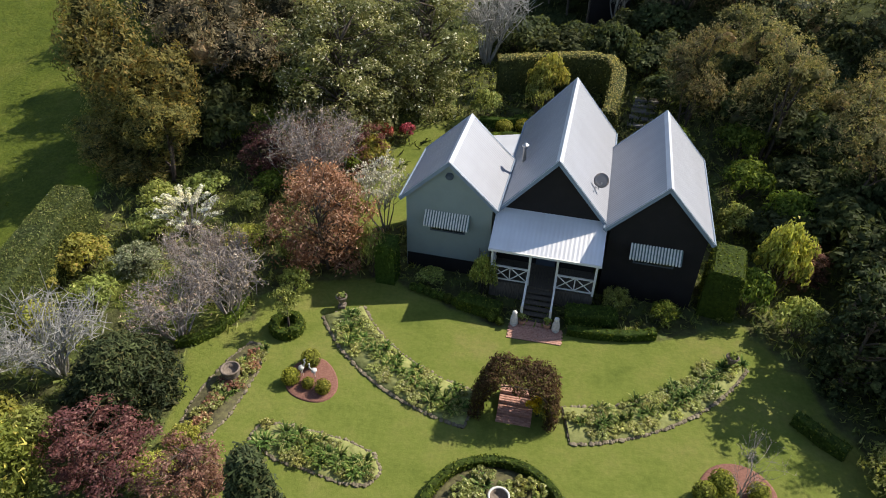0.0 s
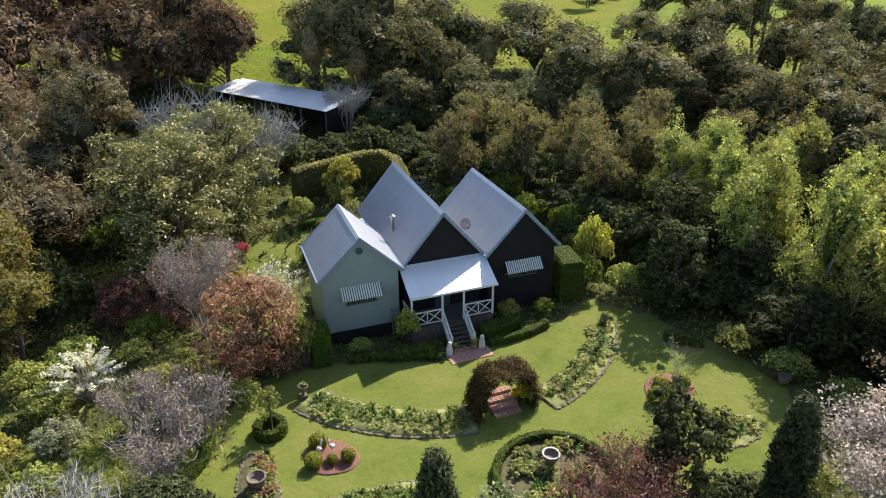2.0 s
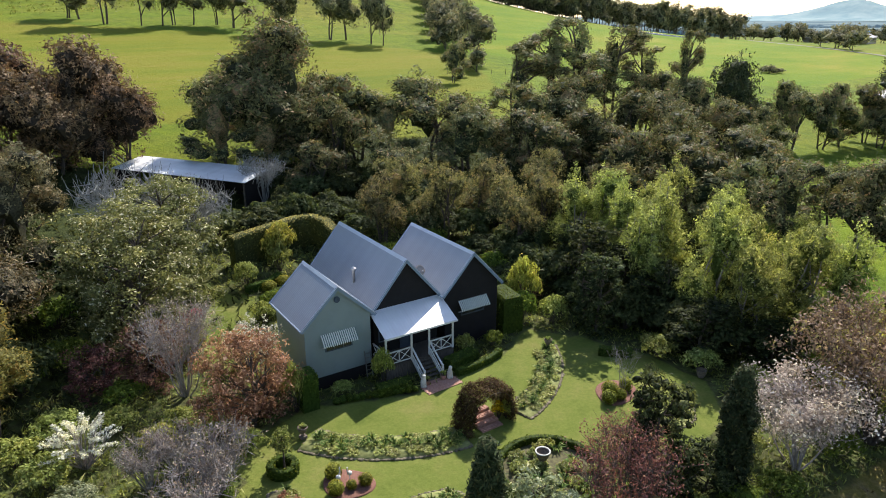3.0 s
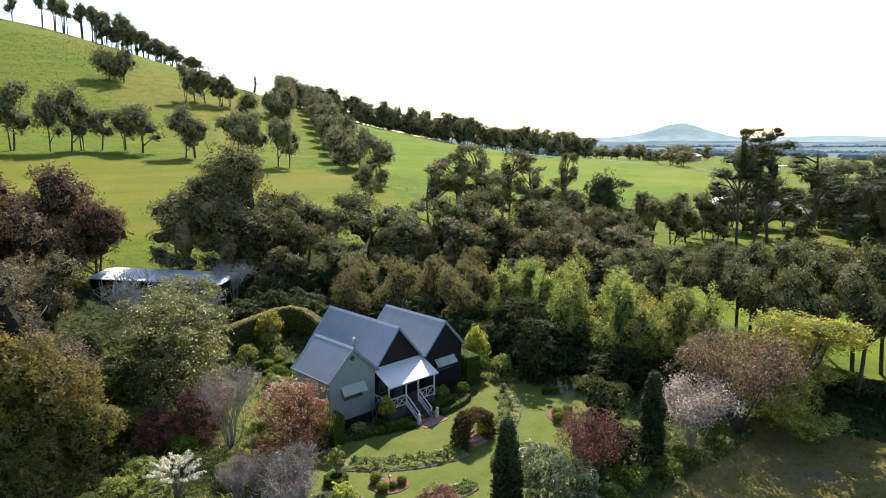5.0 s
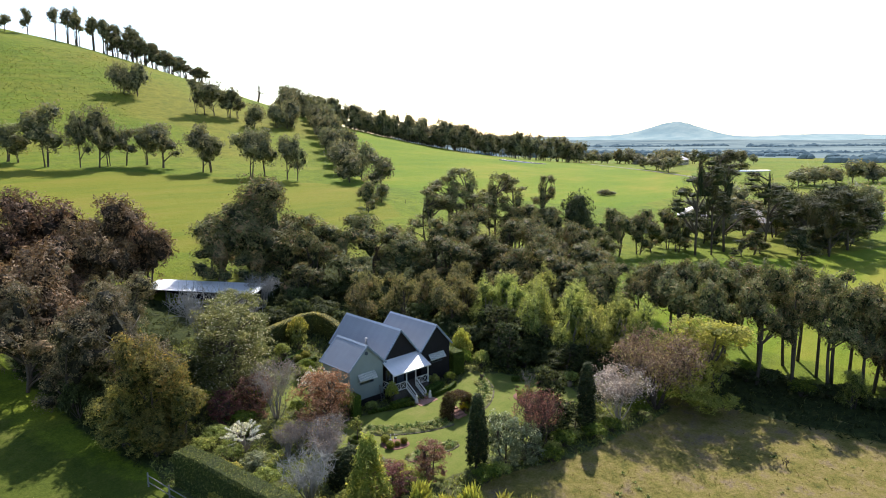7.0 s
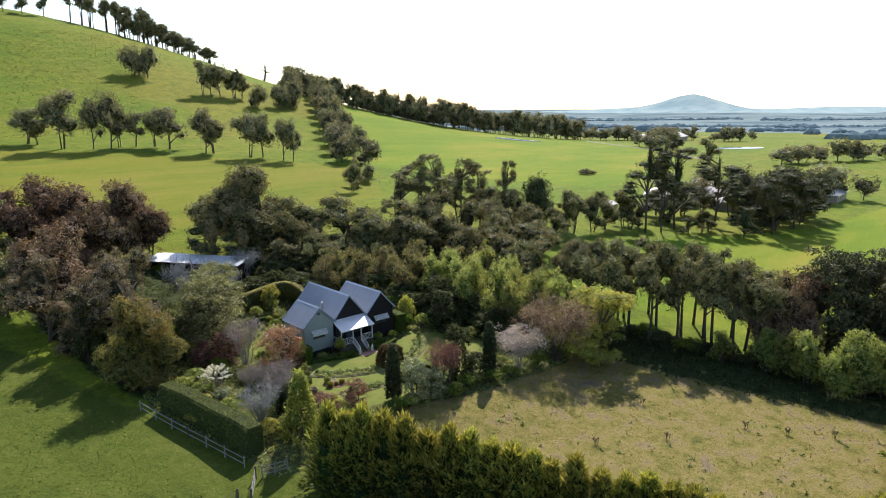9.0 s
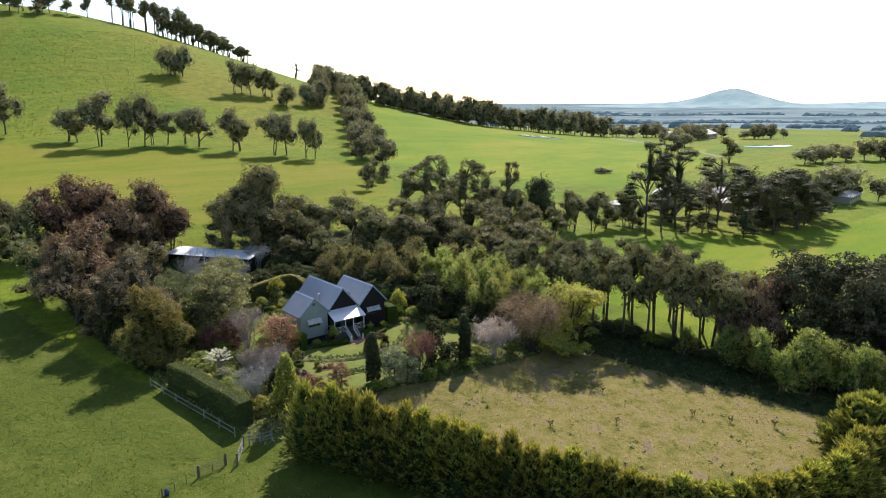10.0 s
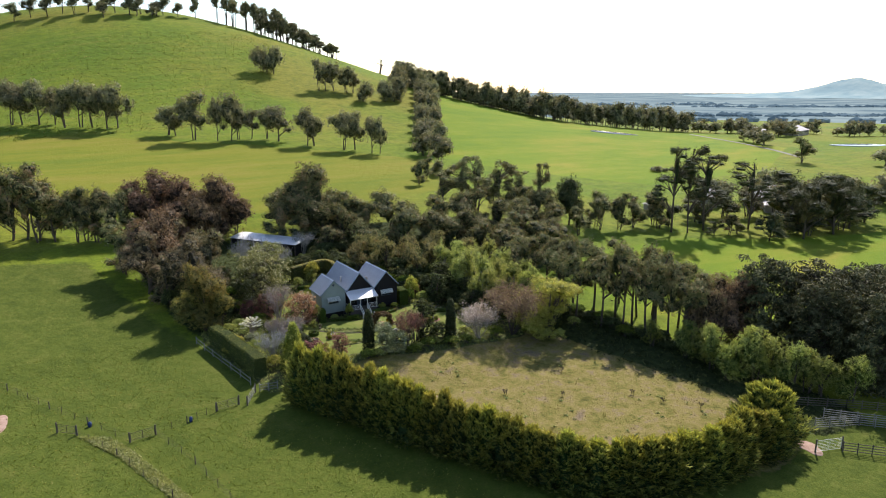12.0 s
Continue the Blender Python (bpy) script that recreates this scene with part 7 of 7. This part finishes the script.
for i in range(11):
    for k in range(9):
        o = under("brick", brick_me, pad)
        o.location = (-1.14 + i * 0.232 + (0.03 if k % 2 else -0.03), -0.43 + k * 0.113, -0.03 + 0.006 * ((i * 7 + k * 3) % 3))
flagstones = Build()
flagstones.box(-0.6, 0.6, 0.56, 0.9, -0.2, 0.05)
part("threshold", flagstones, BRICK, pad)


rear = tagged(new("sleeper_steps"), "four worn timber sleeper steps climbing behind the cottage", "steps", kind="structure")
for i in range(5):
    b = Build()
    x, y = 7.1 + 0.18 * i, 43.2 + 0.75 * i
    b.box(x - 0.8, x + 0.8, y - 0.13, y + 0.13, gz(x, y) - 0.15, gz(x, y) + 0.12, cut=0.02)
    part("sleeper", b, PALE_TIMBER, rear)
    b = Build()
    b.box(x - 0.75, x + 0.75, y + 0.135, y + 0.61, gz(x, y) - 0.2, gz(x, y) + 0.08)
    part("landing", b, GRAVEL, rear)


# ---- urns, pots and ornaments ----
def urn(name, label, x, y, z, s, mat, plants=None, category="urn", foot=True):
    u = thing(name, label, category, at=pose(x, y, z) @ Matrix.Diagonal((s, s, s, 1)))
    b = Build()
    if foot:
        b.box(-0.3, 0.3, -0.3, 0.3, -0.05, 0.22, cut=0.03)
        part("plinth", b, mat, u)
        b = Build()
        b.lathe([(0.2, 0.223), (0.12, 0.3), (0.1, 0.42), (0.22, 0.5), (0.36, 0.72), (0.42, 0.98), (0.48, 1.02), (0.46, 1.06), (0.38, 1.03), (0.34, 0.85), (0.05, 0.8)], 24)
    else:
        b.lathe([(0.26, 0.0), (0.36, 0.2), (0.42, 0.45), (0.4, 0.62), (0.46, 0.66), (0.45, 0.72), (0.37, 0.7), (0.33, 0.5), (0.05, 0.46)], 24)
    part("bowl", b, mat, u, smooth=True)
    b = Build()
    z, r = (1.05, 0.45) if foot else (0.71, 0.45)
    b.lathe([(r - 0.07, z), (r + 0.015, z), (r + 0.02, z + 0.045), (r - 0.06, z + 0.05), (r - 0.07, z)], 24, ends=False)
    part("rim", b, STATUE if plants else POT, u, "pale worn rim" if plants else "", smooth=True)
    return u


urn("garden_urn", "large weathered urn on a plinth in the round bed", -0.3, 14.3, 0.02, 0.85, POT, True)
urn("garden_urn", "aged stone urn at the end of the curved bed", -8.6, 24.2, 0.1, 0.6, POT)
urn("garden_urn", "aged stone urn at the end of the curved bed", 9.5, 22.9, 0.1, 0.6, POT)
urn("garden_pot", "grey terracotta pot in the side bed", -12.1, 18.9, 0.05, 0.9, POT, category="pot", foot=False)
urn("garden_pot", "dark pot in the shade", 14.2, 14.1, 0.0, 0.7, POT, category="pot", foot=False)
urn("garden_pot", "small potted plant at the foot of the steps", 0.15, 24.4, 0.02, 0.45, BRICK, category="pot", foot=False)
urn("garden_pot", "small potted plant at the foot of the steps", 1.35, 24.3, 0.02, 0.45, BRICK, category="pot", foot=False)
SHP = Stock([mound(351, 0.3, 0.3, 0.4, SHRUB, 300, (0.1, 0.06), 7, "small green plant growing in a pot", "pot_plant", "plant")], 0.4, 0.3)
for x, y, z in ((0.15, 24.4, 0.25), (1.35, 24.3, 0.25), (-8.6, 24.2, 0.58), (9.5, 22.9, 0.58)):
    SHP.put(x, y, 0.4, 0.24, z=z)
for x, y in ((-0.22, 24.32), (1.76, 24.15)):
    p = thing("seated_statue", "white cast-stone seated animal ornament flanking the steps", "statue", at=pose(x, y, 0))
    b = Build()
    b.lathe([(0.17, -0.05), (0.19, 0.1), (0.18, 0.4), (0.13, 0.6), (0.1, 0.68)], 12)
    b.ball((0, -0.05, 0.78), 0.14, 1.0, 3, 0.05)
    b.ball((0, -0.15, 0.12), 0.13, 0.8, 4, 0.05)
    part("figure", b, STATUE, p, smooth=True)
for x, y, turn in ((-9.2, 19.5, 30), (-8.55, 19.45, 200)):
    p = thing("bird_ornament", "grey metal wading-bird ornament on the mulch", "ornament", at=pose(x, y, 0.03, 0, 0, turn))
    b = Build()
    b.tube([(0, 0, 0), (0.02, 0, 0.45)], [0.012, 0.012], 5)
    b.tube([(0.08, 0, 0), (0.06, 0, 0.45)], [0.012, 0.012], 5)
    b.ball((0.03, 0, 0.55), 0.15, 0.8, 6, 0.05)
    b.tube([(0.12, 0, 0.6), (0.22, 0, 0.8), (0.18, 0, 0.98), (0.28, 0, 1.0)], [0.05, 0.03, 0.03, 0.01], 6)
    part("body", b, STATUE, p, smooth=True)


# ---- fences, gates and paddock things ----
def rail_fence(points, label, posts=2.4, rails=3, high=1.15, mat=PALE_TIMBER, name="rail_fence"):
    f = thing(name, label, "fence")
    for (x0, y0), (x1, y1) in zip(points, points[1:]):
        ln = math.hypot(x1 - x0, y1 - y0)
        k = max(1, round(ln / posts))
        for i in range(k + 1):
            x, y = x0 + (x1 - x0) * i / k, y0 + (y1 - y0) * i / k
            b = Build()
            b.box(x - 0.055, x + 0.055, y - 0.055, y + 0.055, gz(x, y) - 0.2, gz(x, y) + high + 0.08, cut=0.015)
            part("post", b, mat, f)
        for i in range(k):
            xa, ya = x0 + (x1 - x0) * i / k, y0 + (y1 - y0) * i / k
            xb, yb = x0 + (x1 - x0) * (i + 1) / k, y0 + (y1 - y0) * (i + 1) / k
            for r in range(rails):
                z = high * (r + 0.7) / rails
                b = Build()
                b.beam((xa, ya, gz(xa, ya) + z), (xb, yb, gz(xb, yb) + z), 0.04, 0.085)
                part("rail", b, mat, f)
    return f


def wire_fence(points, label, posts=3.0, high=1.0, mat=TIMBER, wires=4):
    f = thing("wire_fence", label, "fence")
    for (x0, y0), (x1, y1) in zip(points, points[1:]):
        ln = math.hypot(x1 - x0, y1 - y0)
        k = max(1, round(ln / posts))
        for i in range(k + 1):
            x, y = x0 + (x1 - x0) * i / k, y0 + (y1 - y0) * i / k
            b = Build()
            w = 0.065 if i % 4 == 0 else 0.03
            b.tube([(x, y, gz(x, y) - 0.3), (x, y, gz(x, y) + high)], [w, w * 0.9], 6)
            part("post", b, mat, f)
        b = Build()
        for r in range(wires):
            z = high * (r + 0.6) / wires
            b.tube([(x0 + (x1 - x0) * i / k, y0 + (y1 - y0) * i / k, gz(x0 + (x1 - x0) * i / k, y0 + (y1 - y0) * i / k) + z) for i in range(k + 1)], [0.008] * (k + 1), 3)
        if wires:
            part("wire", b, TIMBER, f)
    return f


def gate(x0, y0, x1, y1, label, high=1.1, mat=METAL, bars=5):
    g = thing("field_gate", label, "gate")
    a, c = Vector((x0, y0, gz(x0, y0))), Vector((x1, y1, gz(x1, y1)))
    b = Build()
    for z in (0.15, high):
        b.tube([a + Vector((0, 0, z)), c + Vector((0, 0, z))], [0.025, 0.025], 6)
    for p in (a, c, a.lerp(c, 0.5)):
        b.tube([p + Vector((0, 0, 0.15)), p + Vector((0, 0, high))], [0.025, 0.025], 6)
    part("gate_frame", b, mat, g)
    for i in range(1, bars):
        b = Build()
        z = 0.15 + (high - 0.15) * i / bars
        b.tube([a + Vector((0, 0, z)), c + Vector((0, 0, z))], [0.016, 0.016], 5)
        part("bar", b, mat, g)
    for p in (a, c):
        d = (c - a).normalized() * (0.12 if p == c else -0.12)
        b = Build()
        q = p + d
        b.tube([q - Vector((0, 0, 0.4)), q + Vector((0, 0, high + 0.2))], [0.1, 0.09], 8)
        part("gate_post", b, TIMBER, g)
    return g


rail_fence([(-27.0, 29.5), (-26.2, 21), (-25.3, 12.6)], "silver-grey post and rail fence along the clipped hedge", 2.6, 2)
rail_fence([(-25.0, 10.2), (-22.8, 9.4)], "short silver-grey post and rail fence by the gate", 1.4, 3)
gate(-27.6, 8.0, -25.6, 10.4, "open timber field gate at the hedge corner", mat=PALE_TIMBER)
gate(-31.4, 8.4, -28.6, 8.7, "timber field gate in the wire fence", mat=TIMBER)
gate(-42.2, 6.3, -39.5, 6.6, "timber field gate in the pasture", mat=TIMBER)
gate(-48.6, 12.5, -47.0, 11.0, "timber stile gate in the pasture", mat=TIMBER)
wire_fence([(-28.6, 8.7), (-31.4, 8.4)], "post and wire fence between gates", 1.4)
wire_fence([(-31.6, 8.4), (-35.5, 7.4), (-39.4, 6.6)], "old post and wire fence across the pasture", 1.6)
wire_fence([(-42.3, 6.3), (-45.4, 13.0), (-48.5, 19), (-53, 28)], "old post and wire fence across the pasture", 2.2)
wire_fence([(-47.0, 11.0), (-44.2, 4), (-41.5, -7), (-40, -16)], "old post and wire fence across the pasture", 2.6)
wire_fence([(-39.4, 6.5), (-37.6, -2), (-36.4, -16)], "old post and wire fence across the pasture", 2.6)
rail_fence([(24.8, -43), (27.8, -46.6), (31, -50)], "weathered yard rails at the paddock corner", 1.8, 4, 1.3, TIMBER)
rail_fence([(27.5, -38.5), (33, -41.5), (38, -47)], "silver-grey timber rails of the stock yard", 2.0, 5, 1.5)
rail_fence([(31, -38), (36, -44)], "silver-grey timber rails of the stock yard", 2.0, 5, 1.5)
rail_fence([(31, -33.5), (36.5, -38.5), (42, -44)], "dark timber rails in the shade of the belt", 2.2, 4, 1.3, TIMBER)
gate(22.0, -41.2, 25.2, -42.6, "white slatted gate at the paddock corner", 1.5, WHITE, 7)
wire_fence([(70, 107), (84, 104), (110, 100)], "far post and wire fence below the hill", 4.0, 1.1, wires=0)
for x, y, z in ((-35.0, 7.6, 0.45), (-45.3, 12.3, 0.45)):
    b = Build()
    b.lathe([(0.2, 0.0), (0.22, 0.3), (0.21, 0.55), (0.08, 0.6), (0.07, 0.64)], 14)
    dr = thing("blue_drum", "blue plastic drum tied to the pasture fence", "drum", at=pose(x, y, gz(x, y)))
    part("drum_body", b, BLUE_PLASTIC, dr, smooth=True)
slab("earth_patch", "patch of bare reddish earth in the pasture", oval(-54.5, 17.5, 2.6, 1.4, 60, seed=6, wob=0.12), RUSTY, 0.03)
slab("earth_patch", "patch of bare reddish earth by the yard gate", oval(22.5, -40.2, 1.6, 1.2, 60, seed=7, wob=0.12), RUSTY, 0.03)

# paddock weeds and rough grass
WEEDS = Stock([strap_clump(s, 22, 0.42, STRAP, "tuft of dark weed in the dry paddock", "weed_tuft", "plant", "paddock weeds", 0.03) for s in (401, 402)], 1, 1)
rsp = np.random.RandomState(31)
made = 0
while made < 100:
    x, y = rsp.uniform(-14, 29), rsp.uniform(-35, 2)
    if inside(np.array([x]), np.array([y]), PADDOCK)[0] > 2.5:
        WEEDS.put(x, y, rsp.uniform(0.3, 0.9), rsp.uniform(0.5, 1.3))
        made += 1
SAP = Stock([bare_shrub(411, 1.0, 0.5, BARK, SHRUB, 5, 0, (0.09, 0.05), "small scrubby sapling in the dry paddock", "sapling", "sapling")], 1.0, 0.5)
for x, y in ((16.2, -19.3), (17.8, -23.1), (13.6, -8.6), (20.5, -27), (8, -14), (2, -9)):
    SAP.put(x, y, 0.8, 0.45)


def grass_stuff(name, label, count, seed, ring, length, mat, but=None):
    rs = np.random.RandomState(seed)
    pts = []
    xs, ys = [p[0] for p in ring], [p[1] for p in ring]
    while len(pts) < count:
        x, y = rs.uniform(min(xs), max(xs), 4000), rs.uniform(min(ys), max(ys), 4000)
        ok = inside(x, y, ring) > 0
        if but:
            ok &= inside(x, y, but) < -0.3
            ok &= inside(x, y, SIDE_LAWN) < -0.2
        pts += list(zip(x[ok], y[ok]))
    pts = np.array(pts[:count])
    z = height(pts[:, 0], pts[:, 1])
    cs = np.column_stack([pts, z + length * 0.3])
    v, f, a = leaf_cloud(rs, cs, np.full(count, length * 0.5), 3, length, length * 0.22, 0.6, -1.6, core=0.0, shell=False)
    return tagged(new(name, mesh_of(name, v, f, [mat], attrs={"leaf_tone": a})), label, "grass", kind="stuff")


grass_stuff("rough_grass", "rough grass between the pasture fences", 2200, 51, [(-47, 10.5), (-44, 3.5), (-41.4, -8), (-40, -8), (-42.5, 4), (-44, 8.5)], 0.4, COVER)
PASTURE = leaf_mat("pasture_grass_blades", (0.05, 0.072, 0.012), (0.15, 0.17, 0.03), (0.27, 0.24, 0.11))
DRY_GRASS = leaf_mat("dry_paddock_grass_blades", (0.08, 0.078, 0.03), (0.22, 0.19, 0.075), (0.11, 0.085, 0.06))
grass_stuff("pasture_tussocks", "coarse grass tussocks in the near pasture", 9000, 54, [(-62, -46), (-20, -46), (-13, -24), (-22, -2), (-30, 10), (-30, 34), (-62, 34)], 0.26, PASTURE)
grass_stuff("hill_tussocks", "dark grass tussocks over the hillside", 5500, 55, [(-70, 210), (60, 200), (84, 250), (130, 350), (-70, 340)], 0.8, PASTURE)
grass_stuff("paddock_grass", "dry grass tufts over the paddock", 2600, 56, PADDOCK, 0.22, DRY_GRASS)
grass_stuff("under_growth", "low undergrowth of the garden's wild edges", 15000, 52, GARDEN, 0.4, SHRUB, LAWN)
# belt undergrowth takes the shade-darkened leaf colour
grass_stuff("belt_under_growth", "rough grass and scrub under the tree belts", 7000, 53, BELT, 0.7, SHADE_LEAF)

# ---- homestead and distance ----
def farm_house(x, y, w, d, h, rise, turn, label, roof=ROOF_WHITE, name="farm_building"):
    ob = thing(name, label, "house", at=pose(x, y, gz(x, y), 0, 0, turn))
    b = Build()
    b.box(-w / 2, w / 2, -d / 2, d / 2, -0.8, h)
    part("wall", b, CLADDING, ob)
    b = Build()
    e = 0.5
    z0, z1 = h + 0.02, h + rise
    vs = [(-w / 2 - e, -d / 2 - e, z0), (w / 2 + e, -d / 2 - e, z0), (w / 2 + e, d / 2 + e, z0), (-w / 2 - e, d / 2 + e, z0), (-w / 2 + d * 0.3, 0, z1), (w / 2 - d * 0.3, 0, z1)]
    b.add(vs, [(3, 2, 1, 0), (0, 1, 5, 4), (2, 3, 4, 5), (1, 2, 5), (3, 0, 4)])
    part("roof", b, roof, ob)
    for i in range(int(w // 3)):
        b = Build()
        x0 = -w / 2 + 1.2 + i * 3
        b.box(x0, x0 + 1.2, -d / 2 - 0.05, -d / 2 - 0.003, 0.9, h - 0.4)
        part("window", b, GLASS, ob)
    return ob


farm_house(140, 46, 12, 7, 3.0, 1.8, 20, "low farmhouse with a pale roof among pines")
farm_house(161, 38, 22, 9, 3.2, 2.2, 15, "long farm building with an off-white roof")
farm_house(151, 31, 9, 5, 2.4, 1.2, 35, "small outbuilding with a white sheet roof")
farm_house(168, 25.5, 15, 7, 3.0, 1.6, 5, "small outbuilding with a white sheet roof")
farm_house(114, 48.5, 5, 3, 1.8, 0.8, 10, "small tank shed with a white roof")
farm_house(204, 12, 14, 6, 2.2, 1.4, 0, "low shed with a white roof beyond the pines")
farm_house(462, 175, 26, 14, 3.5, 3.5, 10, "far farm shed with a broad white roof")
farm_house(435, 190, 14, 9, 3.0, 2.0, 0, "far farmhouse among dark trees")
road_b = Build()
rp = [(296, 92), (312, 112), (328, 138), (340, 165), (352, 190)]
for (x0, y0), (x1, y1) in zip(rp, rp[1:]):
    dx, dy = y1 - y0, -(x1 - x0)
    ln = math.hypot(dx, dy)
    dx, dy = dx / ln * 1.3, dy / ln * 1.3
    road_b.add([(x0 - dx, y0 - dy, gz(x0, y0) + 0.25), (x0 + dx, y0 + dy, gz(x0, y0) + 0.25), (x1 + dx, y1 + dy, gz(x1, y1) + 0.25), (x1 - dx, y1 - dy, gz(x1, y1) + 0.25)], [(0, 1, 2, 3)])
tagged(new("gravel_road", road_b.mesh("gravel_road", GRAVEL)), "pale gravel farm road crossing the far pasture", "road", kind="structure")
slab("farm_dam", "shallow farm dam reflecting the sky", oval(270, 188, 16, 5, -20, seed=9), WATER, 0.3)
slab("farm_dam", "shallow farm dam reflecting the sky", oval(400, 105, 22, 7, -20, seed=10), WATER, 0.3)

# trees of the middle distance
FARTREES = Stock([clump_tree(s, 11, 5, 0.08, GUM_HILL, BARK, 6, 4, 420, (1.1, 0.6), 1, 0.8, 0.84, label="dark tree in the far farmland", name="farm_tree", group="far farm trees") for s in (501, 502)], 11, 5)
rsf = np.random.RandomState(77)
for x0, y0, x1, y1, k in ((385, 210, 440, 200, 12), (300, 60, 380, 20, 14), (160, 30, 215, 5, 12), (330, 120, 345, 150, 5), (470, 150, 520, 130, 8), (420, 165, 445, 170, 5), (150, 45, 170, 38, 4)):
    for i in range(k):
        f = (i + rsf.uniform(0, 1)) / k
        FARTREES.put(x0 + (x1 - x0) * f + rsf.uniform(-5, 5), y0 + (y1 - y0) * f + rsf.uniform(-5, 5), rsf.uniform(7, 13), rsf.uniform(4, 6.5))


def far_woods(name, label, rows, mat, seed):
    """Lines of small uneven crowns far off."""
    rs = np.random.RandomState(seed)
    b = Build()
    for x0, y0, x1, y1, k, s in rows:
        for i in range(k):
            f = rs.uniform(0, 1)
            x, y = x0 + (x1 - x0) * f + rs.uniform(-s, s) * 2, y0 + (y1 - y0) * f + rs.uniform(-s, s) * 2
            b.ball((x, y, gz(x, y) + s * 0.3), s * rs.uniform(0.5, 1.0), 0.6, rs.randint(1 << 30), 0.3)
    return tagged(new(name, b.mesh(name, mat)), label, "woods", kind="stuff")


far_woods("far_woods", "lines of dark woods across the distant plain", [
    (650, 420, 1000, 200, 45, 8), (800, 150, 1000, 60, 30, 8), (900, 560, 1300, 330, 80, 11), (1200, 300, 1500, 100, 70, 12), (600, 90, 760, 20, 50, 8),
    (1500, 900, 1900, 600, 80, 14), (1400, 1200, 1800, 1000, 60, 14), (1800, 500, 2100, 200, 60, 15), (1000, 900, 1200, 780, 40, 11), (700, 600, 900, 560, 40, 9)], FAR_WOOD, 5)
pl = Build()
n = 48
vs, fs = [], []
for i in range(n + 1):
    a = radians(-25 + 100 * i / n)
    for r, z in ((760, gz(760 * math.cos(a), 760 * math.sin(a)) - 2.0), (1500, -12.5), (3000, -12.0), (4900, -8.0)):
        vs.append((r * math.cos(a), r * math.sin(a), z))
for i in range(n):
    fs += [(i * 4 + j, i * 4 + j + 1, i * 4 + 5 + j, i * 4 + 4 + j) for j in range(3)]
pl.add(vs, fs)
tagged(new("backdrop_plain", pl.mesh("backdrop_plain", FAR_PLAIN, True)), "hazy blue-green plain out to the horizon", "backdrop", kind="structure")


def far_hill(name, label, x, y, rx, ry, h, mat, seed):
    rs = np.random.RandomState(seed)
    b = Build()
    n, m = 40, 14
    vs = [(x, y, -15 + h)]
    for j in range(1, m + 1):
        t = j / m
        for i in range(n):
            a = 2 * math.pi * i / n
            k = 1 + 0.1 * math.sin(3 * a + seed) + 0.06 * math.sin(5 * a + 2 * seed)
            vs.append((x + rx * t * k * math.cos(a), y + ry * t * k * math.sin(a), -15 + h * math.exp(-(t * 2.1) ** 1.5 * 0.85) * (1 + 0.04 * rs.uniform(-1, 1)) - 1.5 * t))
    fs = [(0, 1 + i, 1 + (i + 1) % n) for i in range(n)]
    for j in range(m - 1):
        fs += [(1 + j * n + i, 1 + j * n + n + i, 1 + j * n + n + (i + 1) % n, 1 + j * n + (i + 1) % n) for i in range(n)]
    b.add(vs, fs)
    return tagged(new(name, b.mesh(name, mat, True)), label, "hill", kind="structure")


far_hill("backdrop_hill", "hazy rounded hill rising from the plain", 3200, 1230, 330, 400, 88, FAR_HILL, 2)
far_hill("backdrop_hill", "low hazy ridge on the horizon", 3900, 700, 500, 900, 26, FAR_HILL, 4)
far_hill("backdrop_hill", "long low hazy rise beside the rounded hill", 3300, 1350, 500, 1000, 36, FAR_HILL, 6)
